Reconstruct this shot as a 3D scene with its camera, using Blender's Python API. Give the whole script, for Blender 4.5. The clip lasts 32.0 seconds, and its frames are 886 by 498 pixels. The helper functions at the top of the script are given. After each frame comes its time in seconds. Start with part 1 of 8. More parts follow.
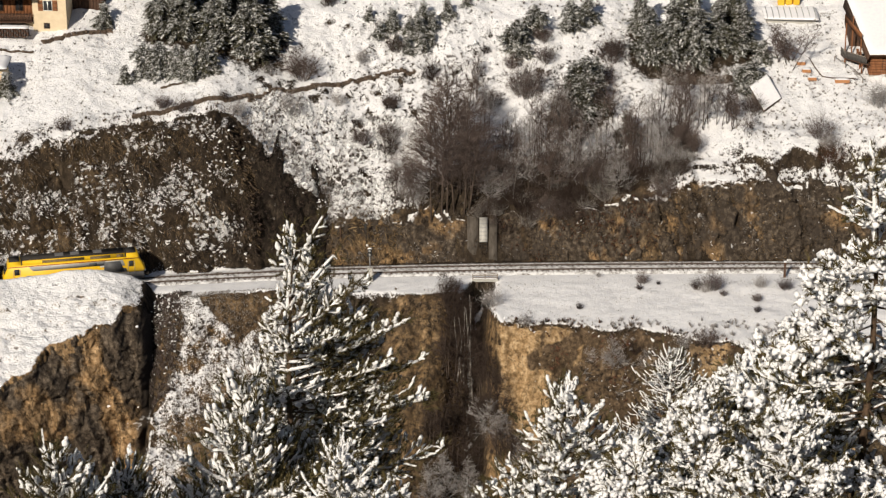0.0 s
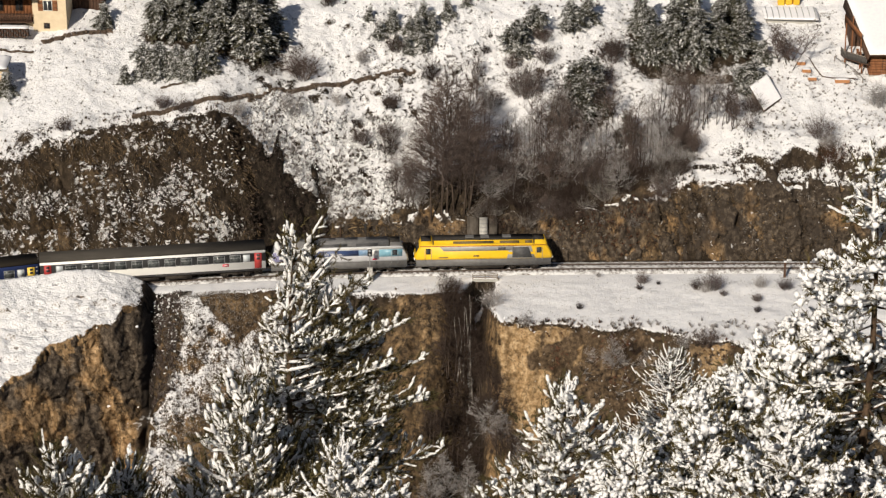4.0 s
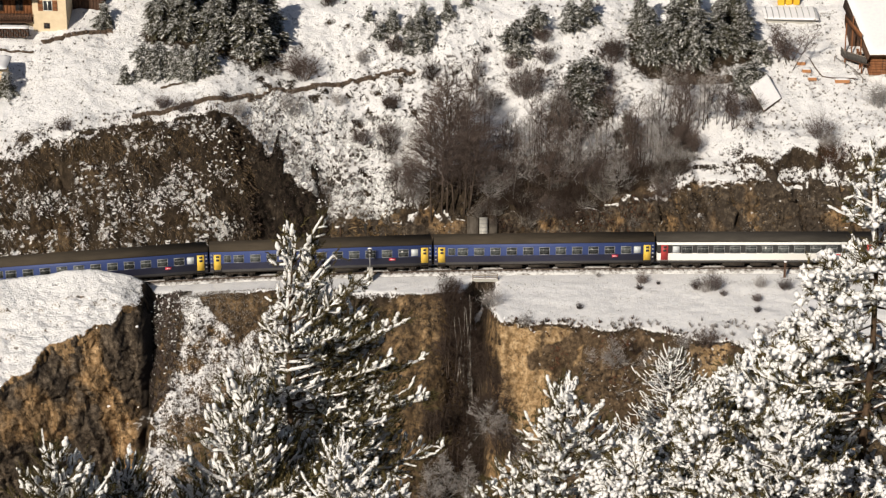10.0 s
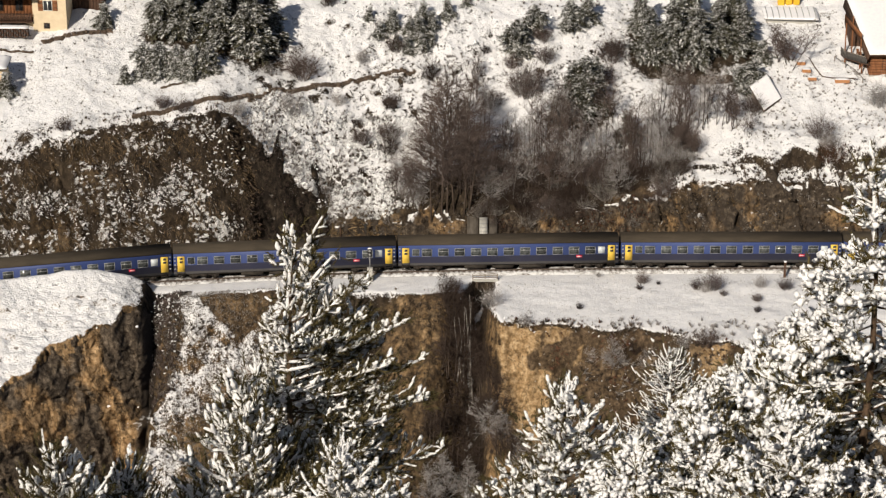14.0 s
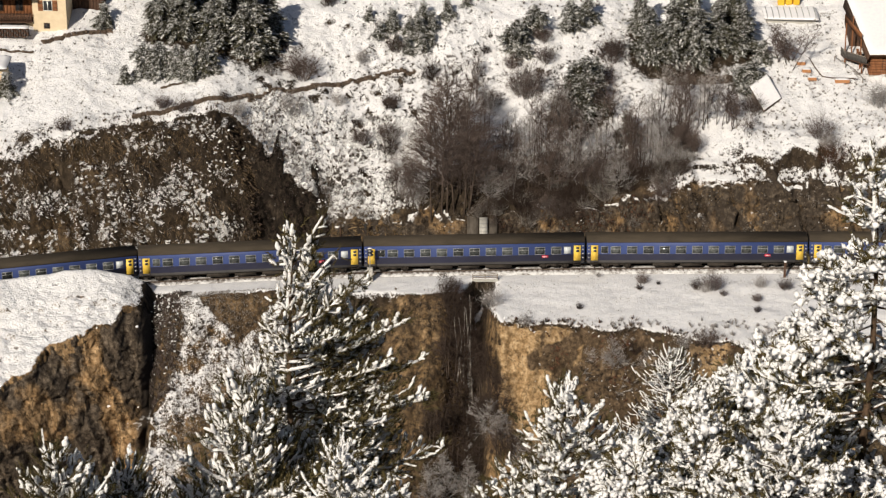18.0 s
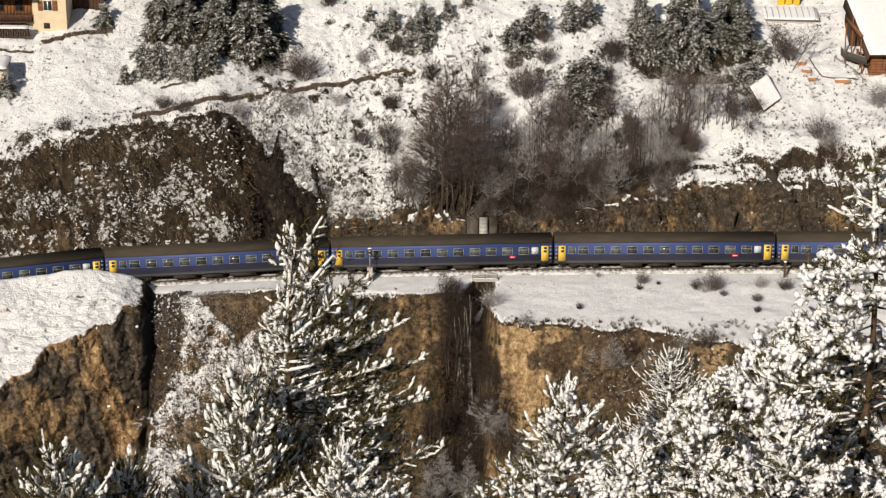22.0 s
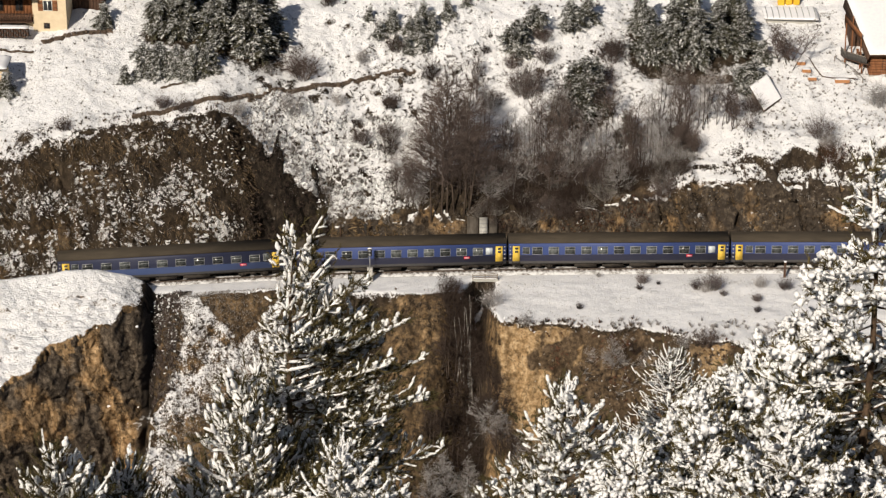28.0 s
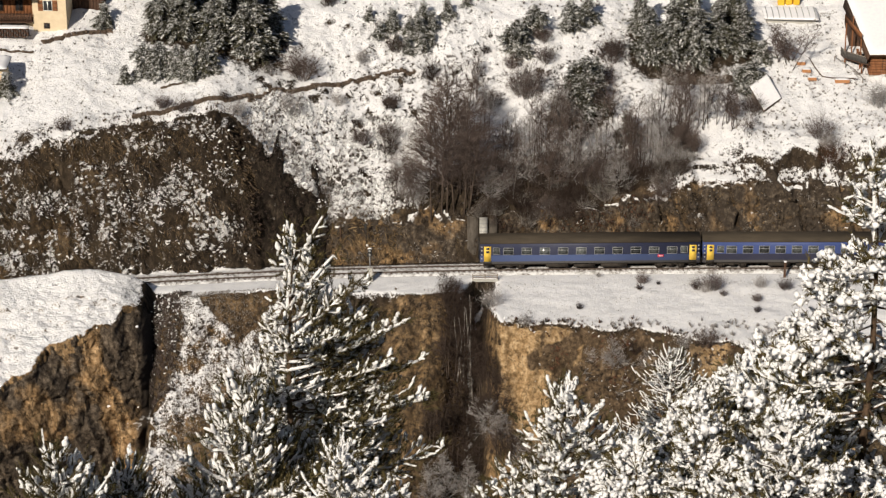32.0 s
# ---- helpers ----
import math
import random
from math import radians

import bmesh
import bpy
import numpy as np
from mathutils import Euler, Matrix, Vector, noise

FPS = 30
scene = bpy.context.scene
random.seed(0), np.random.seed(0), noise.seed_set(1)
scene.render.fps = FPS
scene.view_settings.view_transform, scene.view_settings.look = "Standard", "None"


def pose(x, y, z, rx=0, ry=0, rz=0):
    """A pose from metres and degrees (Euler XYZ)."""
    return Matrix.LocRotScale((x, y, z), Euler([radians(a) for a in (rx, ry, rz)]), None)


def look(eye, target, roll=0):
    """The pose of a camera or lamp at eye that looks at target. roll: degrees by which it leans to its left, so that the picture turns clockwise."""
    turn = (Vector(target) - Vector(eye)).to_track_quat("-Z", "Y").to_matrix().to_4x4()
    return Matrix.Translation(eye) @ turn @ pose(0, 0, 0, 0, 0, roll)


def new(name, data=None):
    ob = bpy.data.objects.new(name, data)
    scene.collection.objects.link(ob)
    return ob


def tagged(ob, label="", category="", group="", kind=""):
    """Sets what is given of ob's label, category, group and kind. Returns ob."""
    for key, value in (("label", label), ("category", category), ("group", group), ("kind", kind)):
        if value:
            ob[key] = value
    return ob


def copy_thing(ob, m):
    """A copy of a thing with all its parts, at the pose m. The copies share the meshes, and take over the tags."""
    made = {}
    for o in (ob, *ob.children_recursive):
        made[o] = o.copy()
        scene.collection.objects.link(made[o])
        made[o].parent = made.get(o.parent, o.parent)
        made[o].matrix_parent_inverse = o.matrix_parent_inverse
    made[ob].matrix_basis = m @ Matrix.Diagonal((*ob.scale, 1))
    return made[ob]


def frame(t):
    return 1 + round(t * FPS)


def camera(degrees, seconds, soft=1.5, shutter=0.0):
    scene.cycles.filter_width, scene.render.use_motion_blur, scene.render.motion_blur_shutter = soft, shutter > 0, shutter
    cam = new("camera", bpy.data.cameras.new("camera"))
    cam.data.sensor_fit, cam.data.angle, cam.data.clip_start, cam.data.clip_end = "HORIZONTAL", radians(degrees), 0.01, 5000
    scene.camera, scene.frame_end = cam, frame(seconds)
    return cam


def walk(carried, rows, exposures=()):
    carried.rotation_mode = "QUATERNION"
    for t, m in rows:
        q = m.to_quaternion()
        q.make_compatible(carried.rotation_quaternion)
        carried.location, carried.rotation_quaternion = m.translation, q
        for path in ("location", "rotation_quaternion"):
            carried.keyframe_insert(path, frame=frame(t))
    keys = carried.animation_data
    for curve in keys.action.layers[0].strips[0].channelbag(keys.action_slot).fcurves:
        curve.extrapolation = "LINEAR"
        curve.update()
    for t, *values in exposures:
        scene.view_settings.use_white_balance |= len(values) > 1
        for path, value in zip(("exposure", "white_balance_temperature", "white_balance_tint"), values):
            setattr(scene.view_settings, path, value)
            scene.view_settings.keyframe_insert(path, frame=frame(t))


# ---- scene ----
cam = camera(22, 32.0, soft=1.3)
EYE = (0.0, -252.71, 97.01)
AIM = look(EYE, (0.0, -252.71 + 100.0, 97.01 - 100.0 * math.tan(radians(20.53))))
walk(cam, [(0.0, AIM), (32.0, AIM)], exposures=[(0.0, 0.0, 6650, 10), (32.0, 0.0, 6650, 10)])

# ---- world and sun ----
SUN_AZ, SUN_EL = radians(204), radians(29)
world = bpy.data.worlds.new("sky")
scene.world = world
world.use_nodes = True
wn = world.node_tree
sky = wn.nodes.new("ShaderNodeTexSky")
sky.sky_type, sky.sun_disc = "NISHITA", False
sky.sun_elevation, sky.sun_rotation = SUN_EL, SUN_AZ
sky.altitude, sky.dust_density, sky.ozone_density = 1200, 4.0, 0.6
wn.links.new(sky.outputs[0], wn.nodes["Background"].inputs[0])
wn.nodes["Background"].inputs[1].default_value = 0.058
sun = new("sun", bpy.data.lights.new("sun", "SUN"))
sun.data.energy, sun.data.angle, sun.data.color = 4.45, radians(0.53), (1.0, 0.92, 0.80)
to_sun = Vector((math.sin(SUN_AZ) * math.cos(SUN_EL), math.cos(SUN_AZ) * math.cos(SUN_EL), math.sin(SUN_EL)))
sun.matrix_world = look(to_sun * 300, (0, 0, 0))


# ---- materials ----
def material(name, rough=0.8, metal=0.0):
    m = bpy.data.materials.new(name)
    m.use_nodes = True
    n = m.node_tree.nodes
    b = n["Principled BSDF"]
    b.inputs["Roughness"].default_value = rough
    b.inputs["Metallic"].default_value = metal
    if rough > 0.65:
        b.inputs["Specular IOR Level"].default_value = 0.12
    return m, m.node_tree, b


def node(nt, kind, **values):
    n = nt.nodes.new(kind)
    for k, v in values.items():
        if k == "op":
            n.operation = v
        elif k == "scale":
            n.inputs["Scale"].default_value = v
        elif k == "detail":
            n.inputs["Detail"].default_value = v
        elif k == "rough":
            n.inputs["Roughness"].default_value = v
    return n


def plug(nt, a, b):
    nt.links.new(a, b)


def maths(nt, op, a, b=0.0, c=None, clamp=False):
    n = nt.nodes.new("ShaderNodeMath")
    n.operation, n.use_clamp = op, clamp
    for i, v in enumerate((a, b, c)):
        if v is None:
            continue
        if isinstance(v, (int, float)):
            n.inputs[i].default_value = v
        else:
            nt.links.new(v, n.inputs[i])
    return n.outputs[0]


def ramp(nt, fac, stops):
    n = nt.nodes.new("ShaderNodeValToRGB")
    e = n.color_ramp.elements
    while len(e) < len(stops):
        e.new(0.5)
    for el, (p, c) in zip(e, stops):
        el.position = p
        el.color = (c, c, c, 1) if isinstance(c, (int, float)) else (*c, 1)
    plug(nt, fac, n.inputs[0])
    return n.outputs[0]


def mixc(nt, fac, a, b, blend="MIX"):
    n = nt.nodes.new("ShaderNodeMix")
    n.data_type, n.blend_type = "RGBA", blend
    for i, v in ((0, fac), (6, a), (7, b)):
        if isinstance(v, (int, float)):
            n.inputs[i].default_value = v
        elif isinstance(v, tuple):
            n.inputs[i].default_value = (*v, 1)
        else:
            plug(nt, v, n.inputs[i])
    return n.outputs[2]


def grain(nt, scale, detail=4.0, rough=0.6, space="Object", stretch=None, turn=(0, 0, 0)):
    tc = nt.nodes.new("ShaderNodeTexCoord")
    v = tc.outputs[space]
    if stretch:
        mp = nt.nodes.new("ShaderNodeMapping")
        mp.inputs["Scale"].default_value = stretch
        mp.inputs["Rotation"].default_value = turn
        plug(nt, v, mp.inputs[0])
        v = mp.outputs[0]
    n = node(nt, "ShaderNodeTexNoise", scale=scale, detail=detail, rough=rough)
    plug(nt, v, n.inputs["Vector"])
    return n.outputs["Fac"]


def bump(nt, bsdf, height, strength=0.5, dist=0.05):
    n = nt.nodes.new("ShaderNodeBump")
    n.inputs["Strength"].default_value, n.inputs["Distance"].default_value = strength, dist
    plug(nt, height, n.inputs["Height"])
    plug(nt, n.outputs[0], bsdf.inputs["Normal"])


def simple(name, lo, hi, rough=0.7, metal=0.0, scale=3.0, bumps=0.0, dist=0.02, stretch=None, random_tint=0.0, island=0.0):
    """A surface that wanders between two colours, by grain and by piece."""
    m, nt, b = material(name, rough, metal)
    f = ramp(nt, grain(nt, scale, 5, 0.65, stretch=stretch), [(0.3, 0.0), (0.7, 1.0)])
    col = mixc(nt, f, lo, hi)
    if random_tint:
        info = nt.nodes.new("ShaderNodeObjectInfo")
        k = maths(nt, "MULTIPLY_ADD", info.outputs["Random"], random_tint, 1 - random_tint / 2)
        n = nt.nodes.new("ShaderNodeVectorMath")
        n.operation = "SCALE"
        plug(nt, col, n.inputs[0])
        plug(nt, k, n.inputs["Scale"])
        col = n.outputs[0]
    if island:
        g = nt.nodes.new("ShaderNodeNewGeometry")
        n = nt.nodes.new("ShaderNodeVectorMath")
        n.operation = "SCALE"
        plug(nt, col, n.inputs[0])
        plug(nt, maths(nt, "MULTIPLY_ADD", g.outputs["Random Per Island"], island, 1 - island / 2), n.inputs["Scale"])
        col = n.outputs[0]
    plug(nt, col, b.inputs["Base Color"])
    if bumps:
        bump(nt, b, grain(nt, scale * 4, 4), bumps, dist)
    return m


SNOW = simple("snow", (0.80, 0.80, 0.83), (0.90, 0.89, 0.88), 0.75, scale=2.0, bumps=0.4, dist=0.03)
SNOW_TREE = simple("tree_snow", (0.83, 0.83, 0.84), (0.93, 0.92, 0.91), 0.8, scale=6.0, bumps=0.5, dist=0.03)


def rime_material():
    """Snow stuck among needles: bark and needle flecks show through."""
    m, nt, b = material("snow_on_needles", 0.85)
    fine, mid = grain(nt, 34.0, 4, 0.7), grain(nt, 7.0, 3)
    lie = maths(nt, "MULTIPLY_ADD", mid, 0.55, maths(nt, "MULTIPLY", fine, 0.8))
    mask = ramp(nt, lie, [(0.44, 0.0), (0.53, 1.0)])
    plug(nt, mixc(nt, mask, (0.16, 0.135, 0.085), (0.93, 0.92, 0.91)), b.inputs["Base Color"])
    bump(nt, b, fine, 0.7, 0.03)
    return m


RIME = rime_material()


def dusted_material():
    """Dry snow dusted over needles, thicker on some boughs."""
    m, nt, b = material("snow_dusted_needles", 0.85)
    fine, mid = grain(nt, 9.0, 4, 0.7), grain(nt, 1.3, 3)
    lie = maths(nt, "MULTIPLY_ADD", mid, 0.9, maths(nt, "MULTIPLY", fine, 0.9))
    mask = ramp(nt, lie, [(0.81, 0.0), (1.04, 1.0)])
    plug(nt, mixc(nt, mask, (0.060, 0.058, 0.042), (0.80, 0.80, 0.80)), b.inputs["Base Color"])
    return m


DUSTED = dusted_material()
BARK = simple("bark", (0.038, 0.029, 0.023), (0.11, 0.082, 0.064), 0.95, scale=5, bumps=0.6, stretch=(1, 1, 0.25))
PINE_BARK = simple("pine_bark", (0.045, 0.032, 0.022), (0.13, 0.085, 0.055), 0.95, scale=9, bumps=0.8, stretch=(1, 1, 0.3))
BIRCH = simple("birch_bark", (0.30, 0.27, 0.24), (0.60, 0.57, 0.52), 0.8, scale=6, stretch=(1, 1, 3))
NEEDLE = simple("needles", (0.038, 0.039, 0.025), (0.125, 0.115, 0.075), 0.75, scale=3, random_tint=0.5)
NEEDLE_NEAR = simple("pine_needles", (0.038, 0.034, 0.014), (0.140, 0.108, 0.048), 0.7, scale=2.5, random_tint=0.3)
TWIG = simple("twigs", (0.070, 0.052, 0.045), (0.175, 0.135, 0.118), 0.95, scale=0.8, random_tint=0.5)
FROST_SCRUB = simple("frosted_scrub", (0.13, 0.112, 0.098), (0.38, 0.35, 0.32), 0.95, scale=0.9, island=1.0)
TWIG_FROST = simple("frosted_twigs", (0.19, 0.17, 0.16), (0.54, 0.51, 0.49), 0.95, scale=0.9, random_tint=0.4)
TWIG_DARK = simple("dark_twigs", (0.030, 0.022, 0.018), (0.085, 0.060, 0.048), 0.95, scale=0.9, random_tint=0.5)
GRASS = simple("dry_grass", (0.050, 0.036, 0.022), (0.24, 0.170, 0.100), 0.9, scale=0.6, island=1.0)
SCRUB = simple("scrub_twigs", (0.045, 0.034, 0.026), (0.13, 0.098, 0.072), 0.9, scale=0.6, island=1.0)
STRAW = simple("straw_grass", (0.10, 0.066, 0.034), (0.38, 0.265, 0.145), 0.9, scale=0.6, island=1.0)
RUST = simple("rusty_bramble", (0.055, 0.028, 0.018), (0.15, 0.075, 0.045), 0.95, scale=0.8, island=0.8)
PILLAR = simple("stained_concrete", (0.040, 0.033, 0.027), (0.125, 0.108, 0.090), 0.9, scale=1.2, bumps=0.5, stretch=(2, 2, 0.4))
STONE = simple("wall_stone", (0.045, 0.033, 0.025), (0.16, 0.12, 0.09), 0.9, scale=4, bumps=0.5, random_tint=0.6)
CONCRETE = simple("concrete", (0.36, 0.35, 0.32), (0.52, 0.50, 0.46), 0.85, scale=3, bumps=0.2)
SLEEPER = simple("sleeper_wood", (0.05, 0.04, 0.035), (0.14, 0.11, 0.09), 0.9, scale=5, random_tint=0.5)
RAIL = simple("rail_steel", (0.06, 0.045, 0.038), (0.13, 0.095, 0.075), 0.6, 0.4, scale=4)
RAIL_TOP = simple("rail_head", (0.20, 0.18, 0.17), (0.34, 0.31, 0.29), 0.35, 0.8, scale=4)
WOOD_BROWN = simple("chalet_wood", (0.14, 0.06, 0.03), (0.30, 0.13, 0.06), 0.7, scale=2, bumps=0.3, stretch=(4, 4, 0.5))
WOOD_SLATE = simple("weathered_boards", (0.06, 0.055, 0.052), (0.13, 0.12, 0.11), 0.85, scale=3, bumps=0.3, stretch=(4, 4, 0.5))
WOOD_DARK = simple("dark_wood", (0.05, 0.03, 0.02), (0.12, 0.07, 0.05), 0.8, scale=3, bumps=0.3, stretch=(4, 4, 0.5))
WOOD_GREY = simple("weathered_wood", (0.14, 0.12, 0.10), (0.30, 0.26, 0.22), 0.9, scale=3, bumps=0.4, stretch=(0.5, 4, 4))
RENDER_CREAM = simple("cream_render", (0.62, 0.50, 0.34), (0.74, 0.61, 0.43), 0.9, scale=1.2, bumps=0.2)
PLANTER = simple("planter_wood", (0.35, 0.16, 0.07), (0.48, 0.24, 0.11), 0.8, scale=4)
YELLOW_TOY = simple("yellow_sheet", (0.75, 0.45, 0.03), (0.85, 0.53, 0.05), 0.5, scale=3)
GLASS_DARK = simple("dark_glass", (0.020, 0.022, 0.026), (0.045, 0.048, 0.052), 0.12, scale=0.7)
STEEL_GREY = simple("grey_steel", (0.30, 0.30, 0.30), (0.42, 0.42, 0.41), 0.5, 0.3, scale=3)
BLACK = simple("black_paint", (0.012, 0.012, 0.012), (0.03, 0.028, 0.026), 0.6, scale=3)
WHITE_PAINT = simple("white_paint", (0.66, 0.65, 0.62), (0.80, 0.79, 0.76), 0.5, scale=2)


# ---- mesh helpers ----
class Soup:
    """Gathers triangles and quads for one mesh."""

    def __init__(self):
        self.v, self.f, self.n = [], [], 0

    def add(self, verts, faces):
        self.v.append(np.asarray(verts, float))
        self.f.append([tuple(i + self.n for i in f) for f in faces])
        self.n += len(verts)

    def stamp(self, proto, faces, mats, moves):
        """Many posed copies of one small shape: mats (n,3,3), moves (n,3)."""
        v = np.einsum("nij,kj->nki", mats, proto) + moves[:, None, :]
        k, n = len(proto), len(moves)
        f = np.asarray(faces)
        idx = (f[None] + (np.arange(n) * k)[:, None, None] + self.n).reshape(-1, f.shape[1])
        self.v.append(v.reshape(-1, 3))
        self.f.append(idx.tolist())
        self.n += k * n

    def box(self, x0, x1, y0, y1, z0, z1, m=None):
        v = np.array([(x, y, z) for x in (x0, x1) for y in (y0, y1) for z in (z0, z1)], float)
        if m is not None:
            v = np.array([m @ Vector(p) for p in v])
        self.add(v, [(0, 1, 3, 2), (4, 6, 7, 5), (0, 4, 5, 1), (2, 3, 7, 6), (0, 2, 6, 4), (1, 5, 7, 3)])

    def tube(self, pts, radii, sides=5, cap=True):
        pts = np.asarray(pts, float)
        d = np.gradient(pts, axis=0)
        d /= np.linalg.norm(d, axis=1)[:, None] + 1e-9
        ref = np.array((0.0, 0, 1)) if abs(d[0][2]) < 0.9 else np.array((1.0, 0, 0))
        a = np.cross(d, ref)
        a /= np.linalg.norm(a, axis=1)[:, None] + 1e-9
        b = np.cross(d, a)
        ang = np.arange(sides) * 2 * np.pi / sides
        r = np.asarray(radii, float)[:, None, None]
        v = pts[:, None] + r * (a[:, None] * np.cos(ang)[None, :, None] + b[:, None] * np.sin(ang)[None, :, None])
        n = len(pts)
        f = [(i * sides + j, i * sides + (j + 1) % sides, (i + 1) * sides + (j + 1) % sides, (i + 1) * sides + j)
             for i in range(n - 1) for j in range(sides)]
        if cap:
            f += [tuple(range(sides))[::-1], tuple((n - 1) * sides + j for j in range(sides))]
        self.add(v.reshape(-1, 3), f)

    def mesh(self, name, smooth=False):
        me = bpy.data.meshes.new(name)
        v = np.concatenate(self.v) if self.v else np.zeros((0, 3))
        f = [x for part_ in self.f for x in part_]
        me.vertices.add(len(v))
        me.vertices.foreach_set("co", v.ravel())
        sizes = np.array([len(x) for x in f], int)
        loops = np.fromiter((i for x in f for i in x), int, int(sizes.sum()))
        me.loops.add(len(loops))
        me.loops.foreach_set("vertex_index", loops)
        me.polygons.add(len(f))
        me.polygons.foreach_set("loop_start", np.concatenate(([0], np.cumsum(sizes)[:-1])))
        me.polygons.foreach_set("loop_total", sizes)
        if smooth:
            me.polygons.foreach_set("use_smooth", np.ones(len(f), bool))
        me.update(calc_edges=True)
        me.validate()
        return me


def part(name, shape, mat, parent=None, label="", m=None, smooth=False):
    """Links a Soup, bmesh or mesh as one object under its thing."""
    if isinstance(shape, Soup):
        me = shape.mesh(name, smooth)
    elif isinstance(shape, bmesh.types.BMesh):
        me = bpy.data.meshes.new(name)
        shape.to_mesh(me)
        shape.free()
    else:
        me = shape
    if mat and not me.materials:
        me.materials.append(mat)
    ob = new(name, me)
    ob.parent = parent
    if m is not None:
        ob.matrix_basis = m
    return tagged(ob, label)


def thing(name, label, category, group="", kind="", m=None):
    ob = new(name)
    ob.empty_display_size = 0.3
    if m is not None:
        ob.matrix_basis = m
    return tagged(ob, label, category, group, kind)


def rounded(x0, x1, y0, y1, z0, z1, r=0.03, seg=2):
    """A box with bevelled edges, as a bmesh."""
    bm = bmesh.new()
    bmesh.ops.create_cube(bm, size=1)
    for v in bm.verts:
        v.co = ((x0 + x1) / 2 + v.co.x * (x1 - x0), (y0 + y1) / 2 + v.co.y * (y1 - y0), (z0 + z1) / 2 + v.co.z * (z1 - z0))
    r = min(r, 0.45 * min(x1 - x0, y1 - y0, z1 - z0))
    bmesh.ops.bevel(bm, geom=bm.edges[:], offset=r, segments=seg, affect="EDGES", profile=0.6)
    return bm


rng = np.random.default_rng(7)


# ---- terrain plan ----
def hash2(i, j, seed):
    h = (i * 374761393 + j * 668265263 + seed * 982451653) & 0xFFFFFFFF
    h = ((h ^ (h >> 13)) * 1274126177) & 0xFFFFFFFF
    return ((h ^ (h >> 16)) & 0xFFFF) / 65535.0


def vnoise(x, y, seed=0):
    x, y = np.asarray(x, float), np.asarray(y, float)
    i, j = np.floor(x).astype(np.int64), np.floor(y).astype(np.int64)
    fx, fy = x - i, y - j
    fx, fy = fx * fx * (3 - 2 * fx), fy * fy * (3 - 2 * fy)
    a, b = hash2(i, j, seed), hash2(i + 1, j, seed)
    c, d = hash2(i, j + 1, seed), hash2(i + 1, j + 1, seed)
    return (a + (b - a) * fx) * (1 - fy) + (c + (d - c) * fx) * fy - 0.5


def fbm(x, y, octaves=4, seed=0):
    t, amp = 0.0, 1.0
    for o in range(octaves):
        t = t + amp * vnoise(x * 2 ** o, y * 2 ** o, seed + o)
        amp *= 0.5
    return t


def blocks(x, y, seed=0):
    """Jittered cells: a random value for each block, and how near its edge is."""
    i, j = np.floor(x).astype(np.int64), np.floor(y).astype(np.int64)
    d1 = d2 = np.full(x.shape, 9.0)
    val = np.zeros(x.shape)
    for a in (-1, 0, 1):
        for b in (-1, 0, 1):
            d = np.hypot(i + a + hash2(i + a, j + b, seed) - x, j + b + hash2(i + a, j + b, seed + 1) - y)
            val = np.where(d < d1, hash2(i + a, j + b, seed + 2), val)
            d2 = np.where(d < d1, d1, np.minimum(d2, d))
            d1 = np.minimum(d, d1)
    return val - 0.5, np.clip(1 - (d2 - d1) / 0.14, 0, 1)


def step(a, b, x):
    t = np.clip((x - a) / (b - a), 0, 1)
    return t * t * (3 - 2 * t)


def smin(a, b, k):
    h = np.clip(0.5 + 0.5 * (b - a) / k, 0, 1)
    return b + (a - b) * h - k * h * (1 - h)


def track_y(x):
    x = np.asarray(x, float)
    near = 0.9 - 7.76e-6 * np.clip(50 - x, 0, 120) ** 3 - 0.0024 * np.clip(-36 - x, 0, 24) ** 2
    far = np.clip(-70 - x, 0, 100)
    return near - 0.335 * (far - far ** 2 / 200)


def bank_height(x):
    return np.interp(x, (-70, -52, -48.6, -42.6, -38, -33.2, -32, -26.4, -23.9, -22.8, -18.5, -15.9, -14.8, -13.6, -9.8, -5.7, -2.3, 5.8, 14.5, 23.6, 28.4, 33, 38.6, 43, 49, 70),
                     (12.4, 13.0, 14.1, 15.8, 15.0, 15.6, 17.4, 18.1, 17.1, 14.4, 10.8, 8.5, 6.2, 4.9, 4.4, 4.0, 4.5, 5.4, 6.2, 7.1, 7.7, 8.3, 8.6, 8.3, 8.7, 9.2))


def bench_edge(x):
    edge = np.interp(x, (-60, -31, -27, -20, -8, -0.3, 2, 4.4, 6.4, 14.5, 21, 28, 36.6, 50, 80),
                     (7, 6.6, 5.2, 5.2, 6.2, 7.6, 6.0, 7.0, 13.6, 15.4, 15.6, 18.4, 21.0, 24, 26))
    return edge + 1.3 * fbm(x * 0.5, x * 0 + 1.7, 3, 21)


def knoll_edge(x):
    kedge = np.interp(x, (-52, -49.5, -47.65, -46.8, -44.7, -43.4, -39.7, -38.8, -36.7, -36.1, -34.2, -33.8),
                      (22.5, 22.5, 22.1, 20.2, 19.6, 15.6, 15.0, 12.9, 12.9, 9.7, 9.0, 6.4)) + 0.7 * fbm(x * 0.9, x * 0 + 9.2, 3, 32)
    # unseen outer lobe past the slot, added to throw shade into it
    return kedge + 14 * step(-53.0, -55.0, x)


